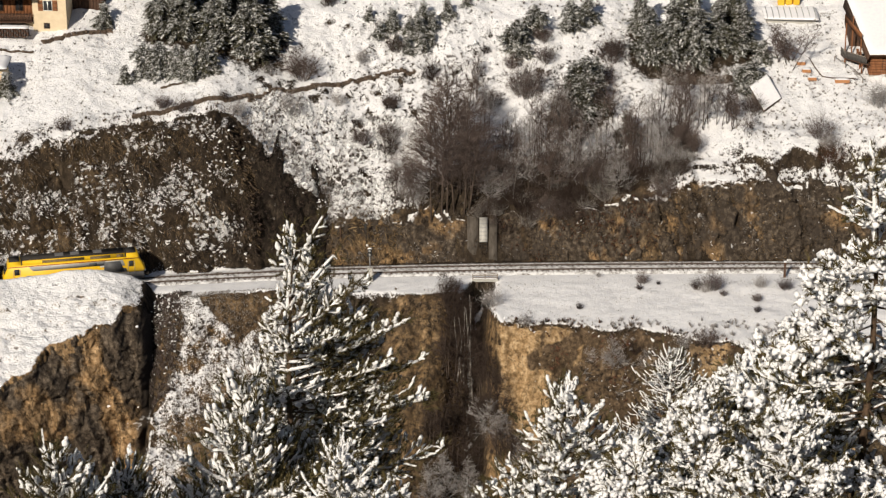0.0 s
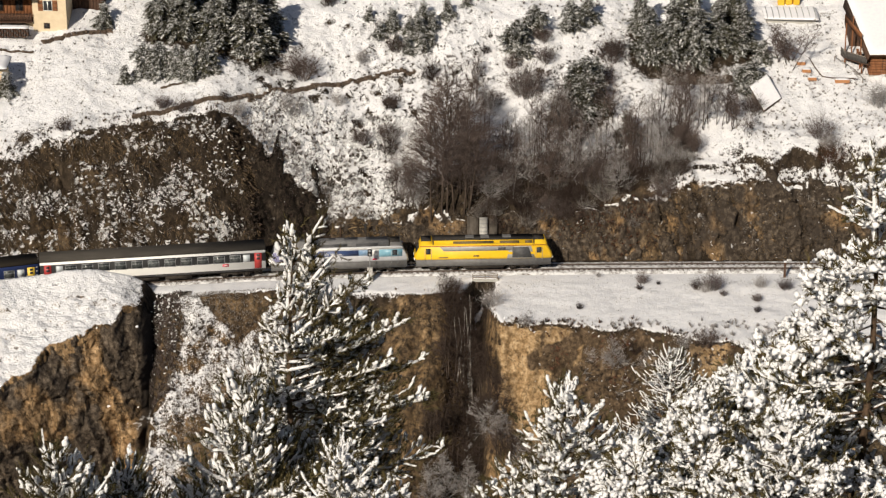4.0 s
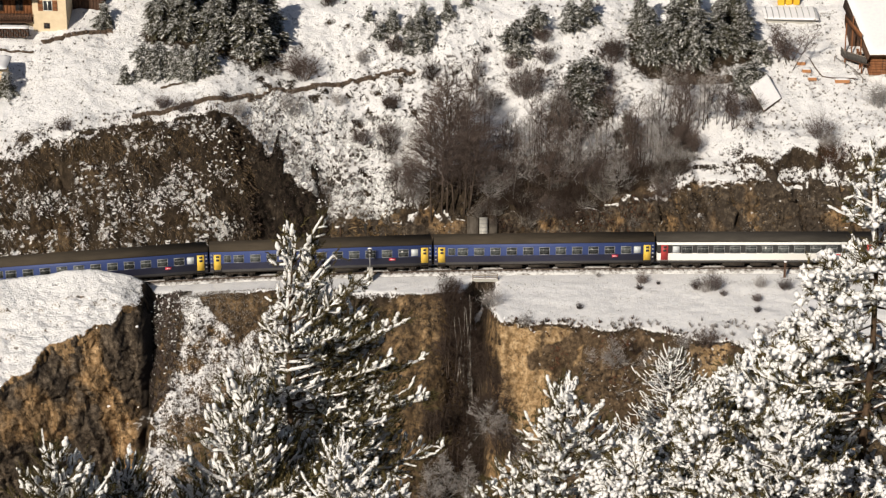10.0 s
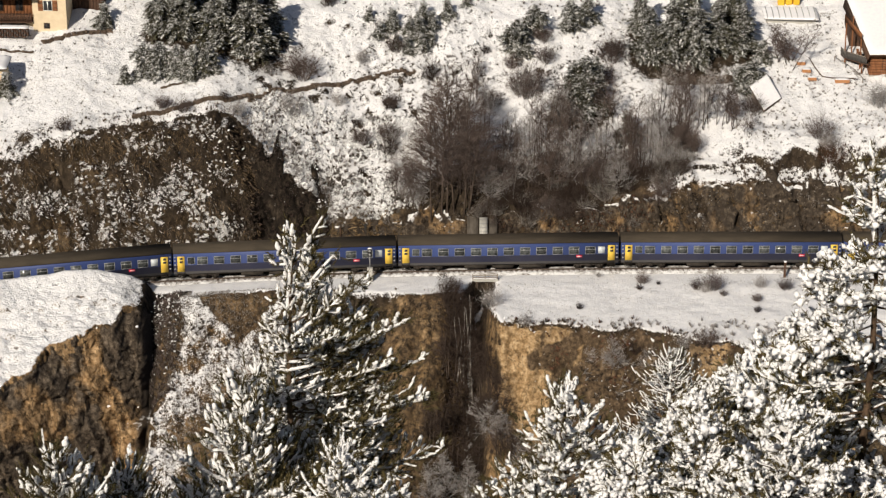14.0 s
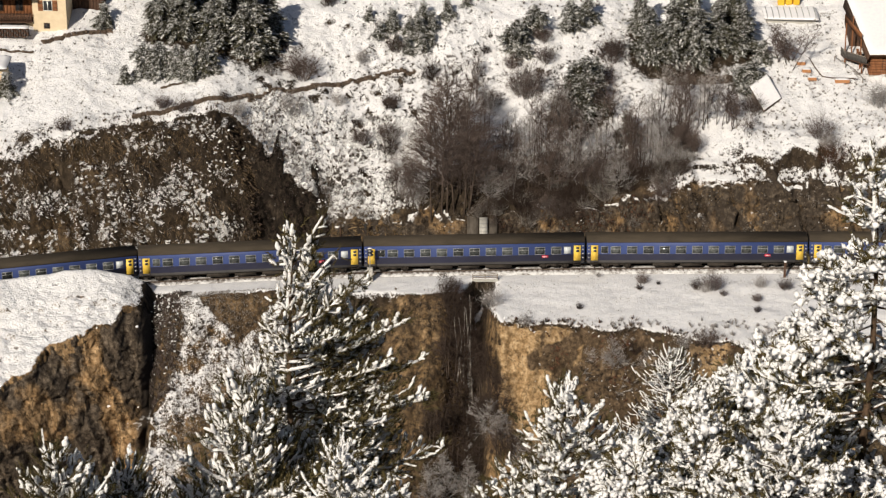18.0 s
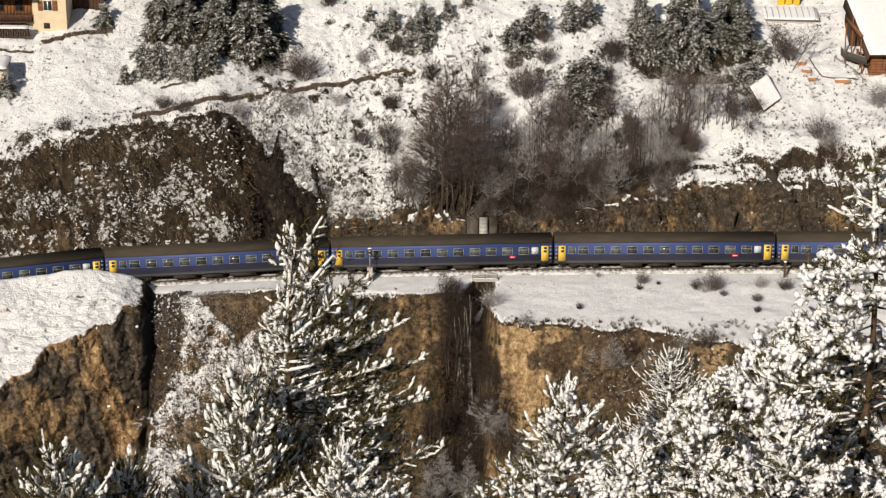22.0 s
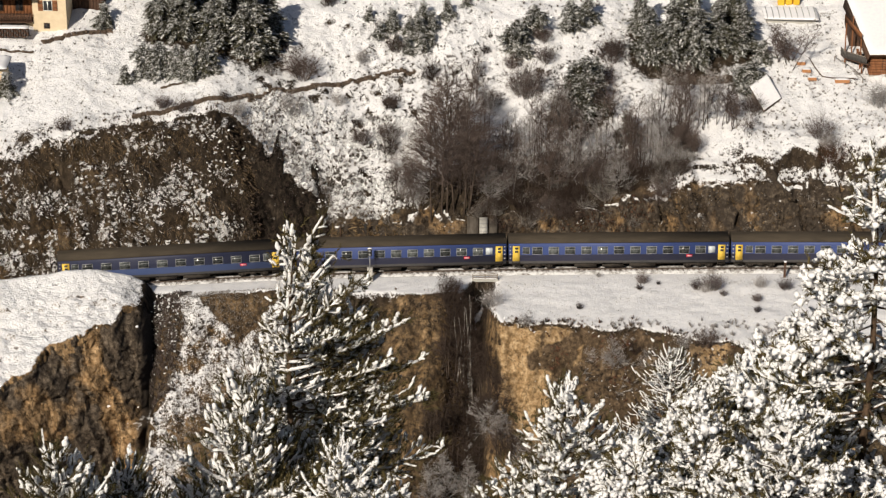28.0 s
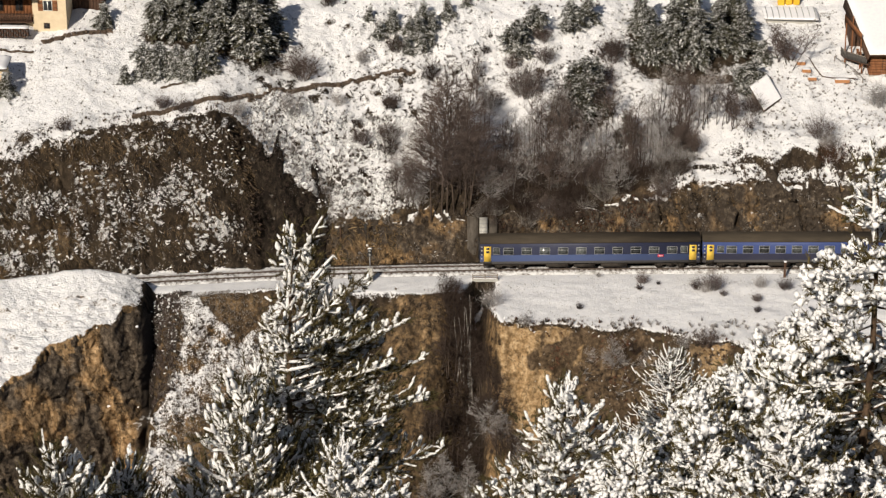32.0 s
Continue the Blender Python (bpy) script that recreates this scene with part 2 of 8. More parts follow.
def ground(x, y):
    x, y = np.broadcast_arrays(np.asarray(x, float), np.asarray(y, float))
    w = y - track_y(x)
    # hillside behind the line
    rib = 1.1 * fbm(x * 0.35, y * 0.12, 4, 11) + 0.35 * fbm(x * 1.3, y * 0.5, 3, 12)
    s = w - 3.1 + rib * step(0.2, 2.5, w - 2.5)
    hb = bank_height(x) + 1.1 * fbm(x * 0.45, x * 0 + 3.3, 4, 13) + 1.5 * fbm(x * 1.1, x * 0 + 7.7, 3, 18) * step(-12, -15, x)
    mb = np.interp(x, (-30, -22, -12, 10, 30), (1.75, 2.1, 2.4, 2.2, 2.0))
    z30 = np.interp(x, (-80, -55, -23, 10, 26, 48, 80), (22, 22, 23, 22, 19.5, 17.5, 17))
    mup = (z30 - hb) / (30 - hb / mb)
    wide = sum(bank_height(x + k) for k in (-4.5, -3, -1.5, 0, 1.5, 3, 4.5)) / 7 + 0.45 * fbm(x * 0.45, x * 0 + 3.3, 2, 13)
    high = step(3, 10, s)
    hu = hb * (1 - high) + wide * high
    mup = (z30 - hu) / (30 - hu / mb)
    up = hu + (s - hu / mb) * mup + np.clip(s - 30, 0, None) * (0.36 - mup)
    up = up + 0.9 * fbm(x * 0.13, y * 0.13, 4, 14) * step(2, 9, s)
    heath = step(-25, -21, x) * step(6, -2, x) + 0.6 * step(-16, -8, x) * step(30, 22, x) * step(18, 24, s)
    up = up + (0.45 * fbm(x * 0.75, y * 0.75, 3, 16)) * np.clip(heath, 0, 1) * step(1.5, 4, s) + 0.22 * fbm(x * 0.8, y * 0.8, 3, 17) * step(3, 6, s)
    # a second, higher face above the right-hand cutting
    tall = np.interp(x, (28, 31, 38, 44, 50, 70), (0, 0.4, 1.2, 1.8, 2.3, 2.4))
    sl = s + 1.6 * fbm(x * 0.35, x * 0 + 8.0, 3, 15) - 6.1
    up = up + tall * step(0.0, 1.0, sl / (tall / 1.7 + 0.2)) * (1 + 1.2 * fbm(x * 0.3, x * 0 + 6.0, 3, 19) * step(3.5, 0.8, sl)) - 0.9 * step(34, 44, x) * step(2.5, 9.0, sl)
    back = smin(np.clip(s, 0, None) * mb, up, 0.5) - 0.55
    # bench and slope before the line
    u = -w
    edge = bench_edge(x)
    fall = np.interp(x, (-32, -20, -4, 2, 7, 12, 30, 50), (0.95, 0.95, 1.0, 1.1, 2.4, 2.1, 1.6, 1.3))
    over = np.clip(u - edge, 0, None)
    cliff_h = np.interp(x, (-4, 6, 8, 14, 30), (4, 8, 10, 7, 5))
    drop = smin(over * fall, cliff_h + (over - cliff_h / fall) * 0.85, 1.0)
    front = -0.33 - 0.055 * (np.sqrt((u - 5) ** 2 + 12) + u - 5) * step(4, 8, x) - drop
    front = front + (0.25 * fbm(x * 0.25, y * 0.25, 3, 22)) * step(3, 6, u) + 0.09 * fbm(x * 0.8, y * 0.9, 4, 24) * step(2.4, 4, u)
    front = front + 1.5 * fbm(x * 0.3, y * 0.22, 4, 23) * step(0.4, 4, over)
    # gully below the culvert
    gx = 4.9 - 0.30 * np.clip(u - 3.2, 0, 9) - 0.05 * np.clip(u - 12, 0, None)
    front = front - (2.6 + 0.22 * np.clip(u, 0, 18)) * np.exp(-((x - gx) / (0.85 + 0.12 * np.clip(u - 2, 0, 20))) ** 2) * step(2.7, 4.0, u)
    # chasm between the knoll and the embankment
    front = front - (0.8 + 0.20 * np.clip(u - 3, 0, 14)) * np.exp(-((x + 32.7 + 0.09 * (u - 4) + 0.9 * fbm(u * 0.35, u * 0 + 2.2, 3, 39)) / 1.0) ** 2) * step(3.0, 5.5, u)
    # knoll on the outer side of the curve
    kx = -34.2 + 0.6 * fbm(u * 0.4, u * 0 + 5.1, 3, 31)
    flank = (kx - x) / (0.7 + 0.07 * np.clip(u - 3, 0, 12)) + 0.9 * fbm(x * 0.5, y * 0.5, 3, 36) * step(4, 7, u)
    side = step(-1.0, 0.35, flank)
    kedge = knoll_edge(x)
    kover = np.clip(u - kedge, 0, None)
    swell = np.interp(x, (-60, -52, -47, -44.5, -42, -39.5, -37.5, -36, -35, -34), (0.9, 0.85, 0.35, 0.2, 0.5, 0.45, 0.0, -0.5, -1.1, -1.5)) * step(12, 6, u)
    ktop = (2.9 + swell) * step(2.1, 4.2, u) - 0.34 * np.clip(u - 4.6, 0, None) + 0.7 * fbm(x * 0.16, y * 0.16, 3, 33) - 0.2 + (0.34 * fbm(x * 0.9, y * 0.9, 3, 37) + 0.28 * fbm(x * 1.6, y * 1.6, 2, 38)) * step(5, 9, u) + 0.2 * fbm(x * 1.9, y * 1.9, 2, 40) * step(3.5, 5, u)
    rock = 1.9 * fbm(x * 0.32, u * 0.1, 4, 34) + 0.5 * fbm(x * 1.1, u * 0.3, 3, 35)
    kfall = np.clip(kover + rock * step(0, 1.5, kover), 0, None)
    slot = step(-46.6, -48.2, x + 0.25 * (u - 20)) * step(-55.5, -54.0, x) * step(0.5, 3.0, kover)
    kz = ktop - smin(kfall * 3.6, 15 + (kfall - 4.2) * 0.8, 1.5) - 13 * slot
    front = np.where(u > 2.0, front * (1 - side) + kz * side, front)
    # gorge and the near slope
    gorge = -36 + 3 * fbm(x * 0.03, y * 0.03, 3, 41)
    far_side = -36 + 0.645 * (u - 54) + 3.0 * fbm(x * 0.04, y * 0.04, 4, 42)
    front = np.where(u > 15, np.maximum(front, gorge), front)
    front = np.maximum(front, np.where(u > 40, far_side, -1e3))
    bed = -0.46 + 0 * x
    z = np.where(w > 2.5, np.maximum(back, bed), np.where(u > 1.6, front, bed))
    edge_in = step(1.3, 1.9, u)
    z = np.where((u > 1.3) & (u < 1.9), bed * (1 - edge_in) + front * edge_in, z)
    return z
# ---- end of plan ----


# ---- planting plan ----
# conifers of the upper slope: x, y, height
CONIFER_SPOTS = [(-35.8, 27.1, 6.5), (-32.8, 27.1, 7.5), (-28.3, 24.8, 8.5), (-24.0, 23.2, 9.5), (-22.2, 26.7, 7.5), (-35.1, 32.1, 7), (-30.8, 32.3, 8), (-26.4, 32.2, 8), (-36.8, 18.6, 4.8), (-34.9, 18.5, 4.7), (-32.6, 18.2, 4.5), (-30.5, 17.4, 5.0), (-28.9, 18.0, 4.5), (-43.0, 28.4, 3.2), (-39.0, 16.6, 2.4), (-53.1, 13.8, 3.2), (-6.5, 31.2, 3.0), (-4.5, 27.8, 2.0), (-3.0, 29.5, 3.0), (-1.5, 29.2, 2.0), (-2.6, 32.2, 2.6), (-4.3, 30.6, 2.2), (9.5, 28.7, 5.2), (11.7, 31.6, 4.6), (16.5, 33.3, 4.6), (17.8, 20.4, 7.2), (18.8, 35.3, 4), (26.0, -19.0, 4.2), (16.4, 21.3, 5.8), (19.1, 22.0, 5.9), (22.8, 15.9, 3.5), (14.1, 18.3, 3.2), (-8.1, 29.7, 2.2), (-5.9, 28.3, 1.8), (-2.6, 28.0, 2.0), (0.6, 33.4, 2.4), (3.0, 36.0, 2.2), (-9.4, 31.8, 1.8), (-1.4, 31.3, 2.4)]
# conifers by the gardens: x, y, height
CONIFER_SPOTS_EAST = [(26.3, 29.8, 7.0), (29.4, 30.2, 7.6), (32.3, 28.7, 8.0), (35.2, 31.2, 6.6), (38.6, 31.9, 5.8), (25.7, 34.6, 6), (31.7, 35.5, 8), (37.3, 36.1, 7), (39.1, 24.7, 5.2), (37.4, 24.4, 3), (41.1, 29.9, 3)]
# round leafless bushes: x, y, height
BUSH_SPOTS = [(-17.6, 21.8, 3.2), (10.4, 22.7, 3.2), (-6.5, 13.7, 2.8), (-45.2, 6.4, 1.5), (-18.7, 14.8, 2.8), (-1.7, 24.2, 2.8), (21.4, 28.4, 2.6), (-12.9, 19.0, 1.6), (-10.4, 16.8, 1.4), (-6.6, 19.4, 1.6), (-21.7, 20.1, 1.4), (5.5, 28.8, 1.4), (-6.0, 27.7, 1.8), (-10.3, 25.5, 1.6), (-14.9, 34.4, 2.4), (12.8, 30.3, 1.8), (47.3, 12.2, 2.4), (30.6, 13.7, 2.4), (38.6, 19.9, 2.0), (54.5, 20.0, 3.2)]
# more round bushes of the middle slope: x, y, height
BUSH_SPOTS_MID = [(10.4, 22.6, 3.6), (6.1, 20.7, 2.2), (8.7, 26.4, 1.6), (20.1, 24.8, 2.6), (21.8, 29.6, 2.0), (13.0, 27.0, 1.8), (-6.6, 15.4, 2.2), (-10.0, 14.3, 1.8)]
# low bushes: x, y, height
BUSH_SPOTS_LOW = [(29.6, -5.4, 1.5), (31.4, -5.7, 1.6), (30.5, -6.2, 1.2), (21.4, -16.2, 1.7), (29.4, -18.3, 1.6), (27.0, -17.5, 1.5), (15.6, -10.5, 0.9), (23.4, -3.8, 1.0), (37.0, -5.0, 1.3), (35.9, -11.4, 0.9), (36.2, -8.3, 0.8), (5.6, -9.6, 2.0), (22.8, -5.6, 0.8), (32.5, -7.2, 0.6), (9.3, -14.2, 1.3), (40.0, -5.5, 1.6), (-33.7, 10.8, 1.4), (-24.8, 10.8, 1.6), (-26.6, 12.0, 1.4), (-31.3, 10.1, 1.3), (18.4, -1.9, 0.6), (25.2, -4.1, 0.5)]
# tall reddish bare trees: x, y, height
LARCH_SPOTS = [(-0.3, 6.4, 17), (1.1, 6.0, 16), (-1.3, 5.6, 13), (2.5, 5.8, 14), (0.4, 10.2, 13), (3.5, 6.4, 9), (-0.6, 8.7, 13), (1.8, 8.0, 14)]
# thicket above the line: x, y, height
THICKET_SPOTS = [(-4.4, 7.0, 4.5), (-2.7, 6.4, 5), (-5.8, 8.1, 4), (-3.4, 10.2, 4), (5.9, 6.4, 6), (7.6, 9.8, 6.5), (8.3, 7.3, 6), (10.0, 8.3, 7), (12.1, 9.4, 7.5), (13.7, 7.7, 7), (15.5, 8.8, 8), (17.5, 7.6, 7), (19.2, 8.7, 7), (20.9, 7.9, 6.5), (22.3, 8.7, 6), (7.4, 13.6, 6), (10.8, 12.4, 7), (13.6, 14.0, 8), (16.4, 13.0, 8), (19.1, 12.8, 7), (21.5, 12.8, 6.5), (23.9, 12.0, 6)]
# thicket on the upper slope: x, y, height
THICKET_SPOTS_UPPER = [(5.3, 17.1, 6), (14.1, 18.5, 6), (23.4, 14.7, 7), (25.4, 13.6, 7.5), (27.6, 15.1, 7.5), (29.8, 16.0, 7), (32.0, 17.5, 7), (34.5, 17.8, 6.5), (29.3, 19.2, 6.5), (33.0, 20.8, 6), (36.2, 17.1, 4.5), (6.3, 10.7, 5), (4.5, 8.4, 5), (14.9, 11.0, 7), (4.6, 12.3, 6)]
# trees of the gully: x, y, height
GULLY_SPOTS = [(1.4, -7.0, 3.6), (0.6, -7.6, 4.2), (1.6, -8.6, 6), (0.6, -8.6, 5), (1.6, -8.5, 7), (3.2, -8.8, 9), (2.2, -13.0, 7), (4.2, -12.0, 7), (6.8, -19.5, 6), (4.6, -17.0, 7), (1.6, -18.0, 6.5), (-1.4, -19.5, 5.5), (3.4, -19.0, 7), (5.6, -15.6, 6), (2.7, -10.2, 11), (3.5, -10.3, 13), (1.8, -10.8, 9.5), (2.6, -9.3, 8), (1.0, -10.0, 6), (4.9, -9.4, 2.6), (0.4, -12.4, 7), (3.5, -11.8, 11), (1.0, -15.4, 6), (5.0, -13.4, 6), (2.3, -15.3, 6), (6.2, -17.7, 6), (-0.3, -17.8, 5)]
# trees that climb from the gully over the foot of the golden face: x, y, height
GULLY_SPOTS_EAST = [(5.4, -19.4, 6), (6.3, -21.8, 6.5), (7.7, -21.9, 6), (8.9, -23.0, 6), (4.4, -15.2, 5.5), (5.6, -18.3, 4.5), (6.7, -20.5, 5), (10.1, -24.2, 5), (8.1, -21.0, 4.5)]
# frosted trees in the gorge: x, y, height
FROST_SPOTS = [(0.4, -21.9, 6.5), (-1.5, -25.0, 6.0), (3.0, -20.8, 6), (-0.3, -21.0, 4), (19.1, -17.9, 5.2), (22.6, -17.6, 3.6), (16.9, -16.9, 2.6), (13.2, -18.5, 3.0), (24.2, -19.2, 3.4)]
# more trees of the thicket: x, y, height
THICKET_SPOTS_MORE = [(15.1, 16.5, 7), (20.5, 18.7, 6.5), (4.0, 21.4, 5), (2.5, 17.3, 5), (4.4, 24.1, 4.5), (12.3, 16.2, 7), (25.5, 11.6, 5.5), (27.6, 12.4, 5.5), (29.3, 13.2, 5), (26.4, 10.3, 5), (30.9, 12.4, 4.5), (23.4, 9.6, 5.5), (28.3, 10.9, 4.5), (35.4, 17.1, 5), (37.2, 14.6, 4), (27.7, 21.2, 6.5), (30.5, 21.4, 6), (23.2, 11.3, 6), (19.0, 9.9, 6.5), (8.7, 11.6, 6.5), (12.2, 12.9, 7), (-5.8, 10.2, 3.5), (-4.0, 8.1, 4)]
# more tall bare trees: x, y, height
# frosted bushes on the cutting: x, y, height
BANK_BUSHES = [(10.6, 5.6, 1.3), (14.7, 5.5, 1.2), (20.5, 6.5, 1.6), (22.2, 5.9, 1.4), (18.5, 5.5, 1.3), (-5.7, 3.7, 1.2), (-6.4, 4.6, 1.5), (-2.7, 4.6, 1.2), (31.2, 6.6, 1.2), (26.6, 5.2, 1.0), (-9.8, 5.6, 1.4), (-11.8, 5.1, 1.2)]


def axis(lo, hi, stepm, reach, grow=1.25):
    mid = np.arange(lo, hi + stepm / 2, stepm)
    out, d, p = [], stepm, 0.0
    while p < reach:
        d *= grow
        p += d
        out.append(p)
    out = np.array(out)
    return np.concatenate((lo - out[::-1], mid, hi + out))


def build_ground():
    xs = axis(-60, 62, 0.30, 1500)
    ys = axis(-48, 48, 0.22, 1500)
    gx, gy = np.meshgrid(xs, ys, indexing="ij")
    gz = ground(gx, gy)
    gz = np.where(np.hypot(gx, gy) > 420, np.clip(gz, -60, 260), gz)
    # rough the steep faces sideways too
    dzdy = np.gradient(gz, axis=1) / np.gradient(gy, axis=1)
    steep = np.clip((np.abs(dzdy) - 0.9) / 1.2, 0, 1)
    steep = steep * (np.abs(gx) < 70) * (np.abs(gy) < 60)
    w = gy - track_y(gx)
    steep = steep * step(2.2, 3.4, np.abs(w))
    ridge = lambda f: 0.5 - 2.0 * np.abs(f)
    faced = np.maximum(step(-33.0, -34.0, gx) * step(-5, -7, w), np.maximum(step(2.4, 3.0, w) * step(15, 12, w), step(5.0, 6.0, gx) * step(-11, -13, w) * step(-34, -31, w)))
    steep = steep * (1 - 0.9 * faced)
    knoll = step(-33.5, -35.5, gx) * step(-7, -9, w)
    amp = 0.75 + 0.6 * knoll + 0.45 * step(2.5, 4, w) * step(-16, -12, gx) + 0.5 * step(5, 6.5, gx) * step(18, 14, gx) * step(-10, -12, w)
    big_rib = ridge(fbm(gx * 0.23 + gz * 0.08, gz * 0.06, 2, 57))
    cut = ridge(fbm(gx * 0.55 + gz * 0.10, gz * 0.10, 3, 51))
    gy2 = gy - steep * amp * (0.9 * cut + 0.8 * (1 - 0.5 * knoll) * fbm(gx * 1.3, gz * 0.7, 4, 53))
    gx2 = gx + steep * (0.6 + 0.7 * knoll) * fbm(gx * 0.8, gz * 0.6, 4, 52)
    gy2 = gy2 - knoll * steep * 2.0 * big_rib
    # strata that lean across the rock of the knoll
    lean = gx * 0.62 + gz * 0.42
    gy2 = gy2 - knoll * steep * 1.4 * ridge(fbm(lean * 0.55, gz * 0.05, 3, 54))
    gz = gz + steep * (1 - 0.65 * knoll) * (0.9 * fbm(gx * 0.9, gz * 1.1, 3, 55) + 0.35 * fbm(gx * 2.6 + gz, gz * 2.2, 2, 56))
    val, rim = blocks(gx * 0.50 + gz * 0.16 + 0.7 * fbm(gx * 0.4, gz * 0.4, 2, 71), gz * 0.26 - gx * 0.10 + 0.6 * fbm(gx * 0.4, gz * 0.3, 2, 72), 73)
    rocky = steep * (0.25 + 0.75 * knoll + 0.25 * step(18, 24, gx) * step(2, 3, w))
    gy2 = gy2 - rocky * (2.6 * val - 0.9 * rim)
    gx2 = gx2 + rocky * 0.9 * val
    nx, ny = gx.shape
    co = np.stack((gx2, gy2, gz), -1).reshape(-1, 3)
    i, j = np.meshgrid(np.arange(nx - 1), np.arange(ny - 1), indexing="ij")
    a = (i * ny + j).ravel()
    quads = np.stack((a, a + ny, a + ny + 1, a + 1), 1)
    me = bpy.data.meshes.new("ground")
    me.vertices.add(len(co))
    me.vertices.foreach_set("co", co.ravel())
    me.loops.add(quads.size)
    me.loops.foreach_set("vertex_index", quads.ravel())
    me.polygons.add(len(quads))
    me.polygons.foreach_set("loop_start", np.arange(len(quads)) * 4)
    me.polygons.foreach_set("loop_total", np.full(len(quads), 4))
    me.polygons.foreach_set("use_smooth", np.ones(len(quads), bool))
    me.update(calc_edges=True)
    u = -w
    blob = lambda cx, cu, rx, ru: np.exp(-((gx - cx) / rx) ** 2 - ((u - cu) / ru) ** 2)
    # where snow has slid off or never lay, and where it drifts
    sink_ = np.clip((u - 5.4) / 4.1, 0, 1)
    slip = step(0.7, -0.4, np.maximum(-28.2 + 4.9 * sink_ - gx, gx - -18.9 - -4.4 * sink_) + 0.8 * fbm(gx * 0.8, gy * 0.8, 3, 86)) * step(4.7, 5.7, u) * step(10.1, 8.9, u)
    bare = 1.3 * slip
    bare = bare + 1.1 * step(-8.0, -6.0, gx) * step(3.0, 1.5, gx) * step(6.5, 8.0, u) * step(28, 20, u)
    bare = bare + 0.9 * step(-15, -13, gx) * step(1.9, 2.4, w) * step(6.6, 5.4, w + 1.2 * fbm(gx * 0.4, gy * 0, 3, 61)) * step(60, 45, gx)
    bare = bare + 0.55 * step(-15, -12, gx) * step(30, 22, gx) * step(4, 5, w) * step(13, 8, w)
    bare = bare + 0.75 * step(-20, -16, gx) * step(-6, -9, gx) * step(6.2, 7.6, u) * step(24, 10, u)
    # bushes full of snow where the cliff runs out
    bare = bare - 0.48 * step(-0.8, 1.2, gx + 14.2 + 1.35 * (w - 4)) * step(-8.5, -12, gx) * step(5.0, 6.0, w) * step(14, 11, w)
    bare = bare + 1.0 * step(-0.2, 0.5, u - knoll_edge(gx)) * step(-33.4, -34.4, gx) * step(5, 6, u)
    past = u - bench_edge(gx)
    bare = bare + 0.75 * step(-0.4, 0.6, past) * step(5.5, 7, gx)
    bare = bare - 0.14 * step(-38, -44, gx) * step(2.4, 3, w) * step(14, 10, w) - 0.5 * step(2.4, 3.2, u) * step(0.4, -1.0, u - bench_edge(gx)) * step(6, 8, gx) + 0.06 * step(-35.5, -37, gx) * step(5, 8, u)
    bare = bare + 0.03 * step(-35.0, -33.0, gx) * step(-20, -26, gx - 0.25 * (u - 8)) * step(6, 8, u) * (1 - slip)
    bare = bare + 0.5 * blob(-27.0, 20.0, 2.2, 4.0)
    # ragged brow of the left-hand cliff
    brow = step(7.5, 9.5, w) * step(15.5, 12.5, w) * step(-22, -25, gx)
    bare = bare + 1.1 * brow * np.clip(fbm(gx * 0.7, gy * 0.35, 3, 82) + 0.05, 0, 1)
    # heath in the snow, and open earth under the conifers
    holes = step(0.10, 0.42, fbm(gx * 0.75, gy * 0.75, 3, 84)) * step(1.0, 0.0, fbm(gx * 0.13, gy * 0.13, 2, 85) * 2)
    bare = bare + 0.55 * holes * (step(-25, -22, gx) * step(3, -3, gx) * step(4, 6, w) * step(26, 20, w) + 0.35 * step(-16, -10, gx) * step(30, 22, gx) * step(19, 23, w))
    bare = bare - 0.02 * step(-25, -21, gx) * step(6, -2, gx) * step(4, 7, w) * step(30, 24, w)
    bare = bare + 0.08 * step(-20, -26, gx) * step(10, 14, w) + 0.45 * step(-3, 1, gx) * step(26, 22, gx) * step(4, 6, w) * step(16, 11, w)
    for cx, cy, h in CONIFER_SPOTS + CONIFER_SPOTS_EAST:
        if h > 5.5:
            bare = bare + 0.95 * np.exp(-(((gx - cx) / 1.25) ** 2 + (gy - cy + (1.3 if cx > 24 else 0.8)) ** 2) / (0.29 * h) ** 2)
    ochre = 1.5 * step(4.4, 5.8, gx) * step(15.0, 11.0, gx + 4 * fbm(gx * 0.3, gz * 0.3, 3, 63)) * step(-0.5, 0.8, u - bench_edge(gx)) * step(27, 22, u) + (1.25 + 1.3 * fbm(gx * 0.3 + gz * 0.1, gz * 0.2, 3, 74)) * step(-33, -36, gx) * step(7, 9, u)
    ochre = ochre + (0.3 + 1.4 * fbm(gx * 0.25, gz * 0.4, 3, 65)) * step(-15, -12.5, gx) * step(-3, -8, gx) * step(2, 3, w) * step(8, 6, w) + 1.5 * fbm(gx * 0.5, gz * 0.2, 3, 67) * step(5, 6, gx) * step(2, 3, w) * step(6, 4.5, w) + (0.4 + 2.0 * fbm(gx * 0.22, gz * 0.35, 3, 66)) * step(18, 25, gx) * step(2, 4, w) * step(9, 7, w)
    ochre = ochre + 0.7 * step(-35.0, -33.0, gx) * step(-14, -20, gx - 0.25 * (u - 8)) * step(6, 8, u) * (1 - slip) + 0.45 * slip + 0.6 * step(-8.0, -6.0, gx) * step(3.0, 1.5, gx) * step(6.5, 8.0, u)
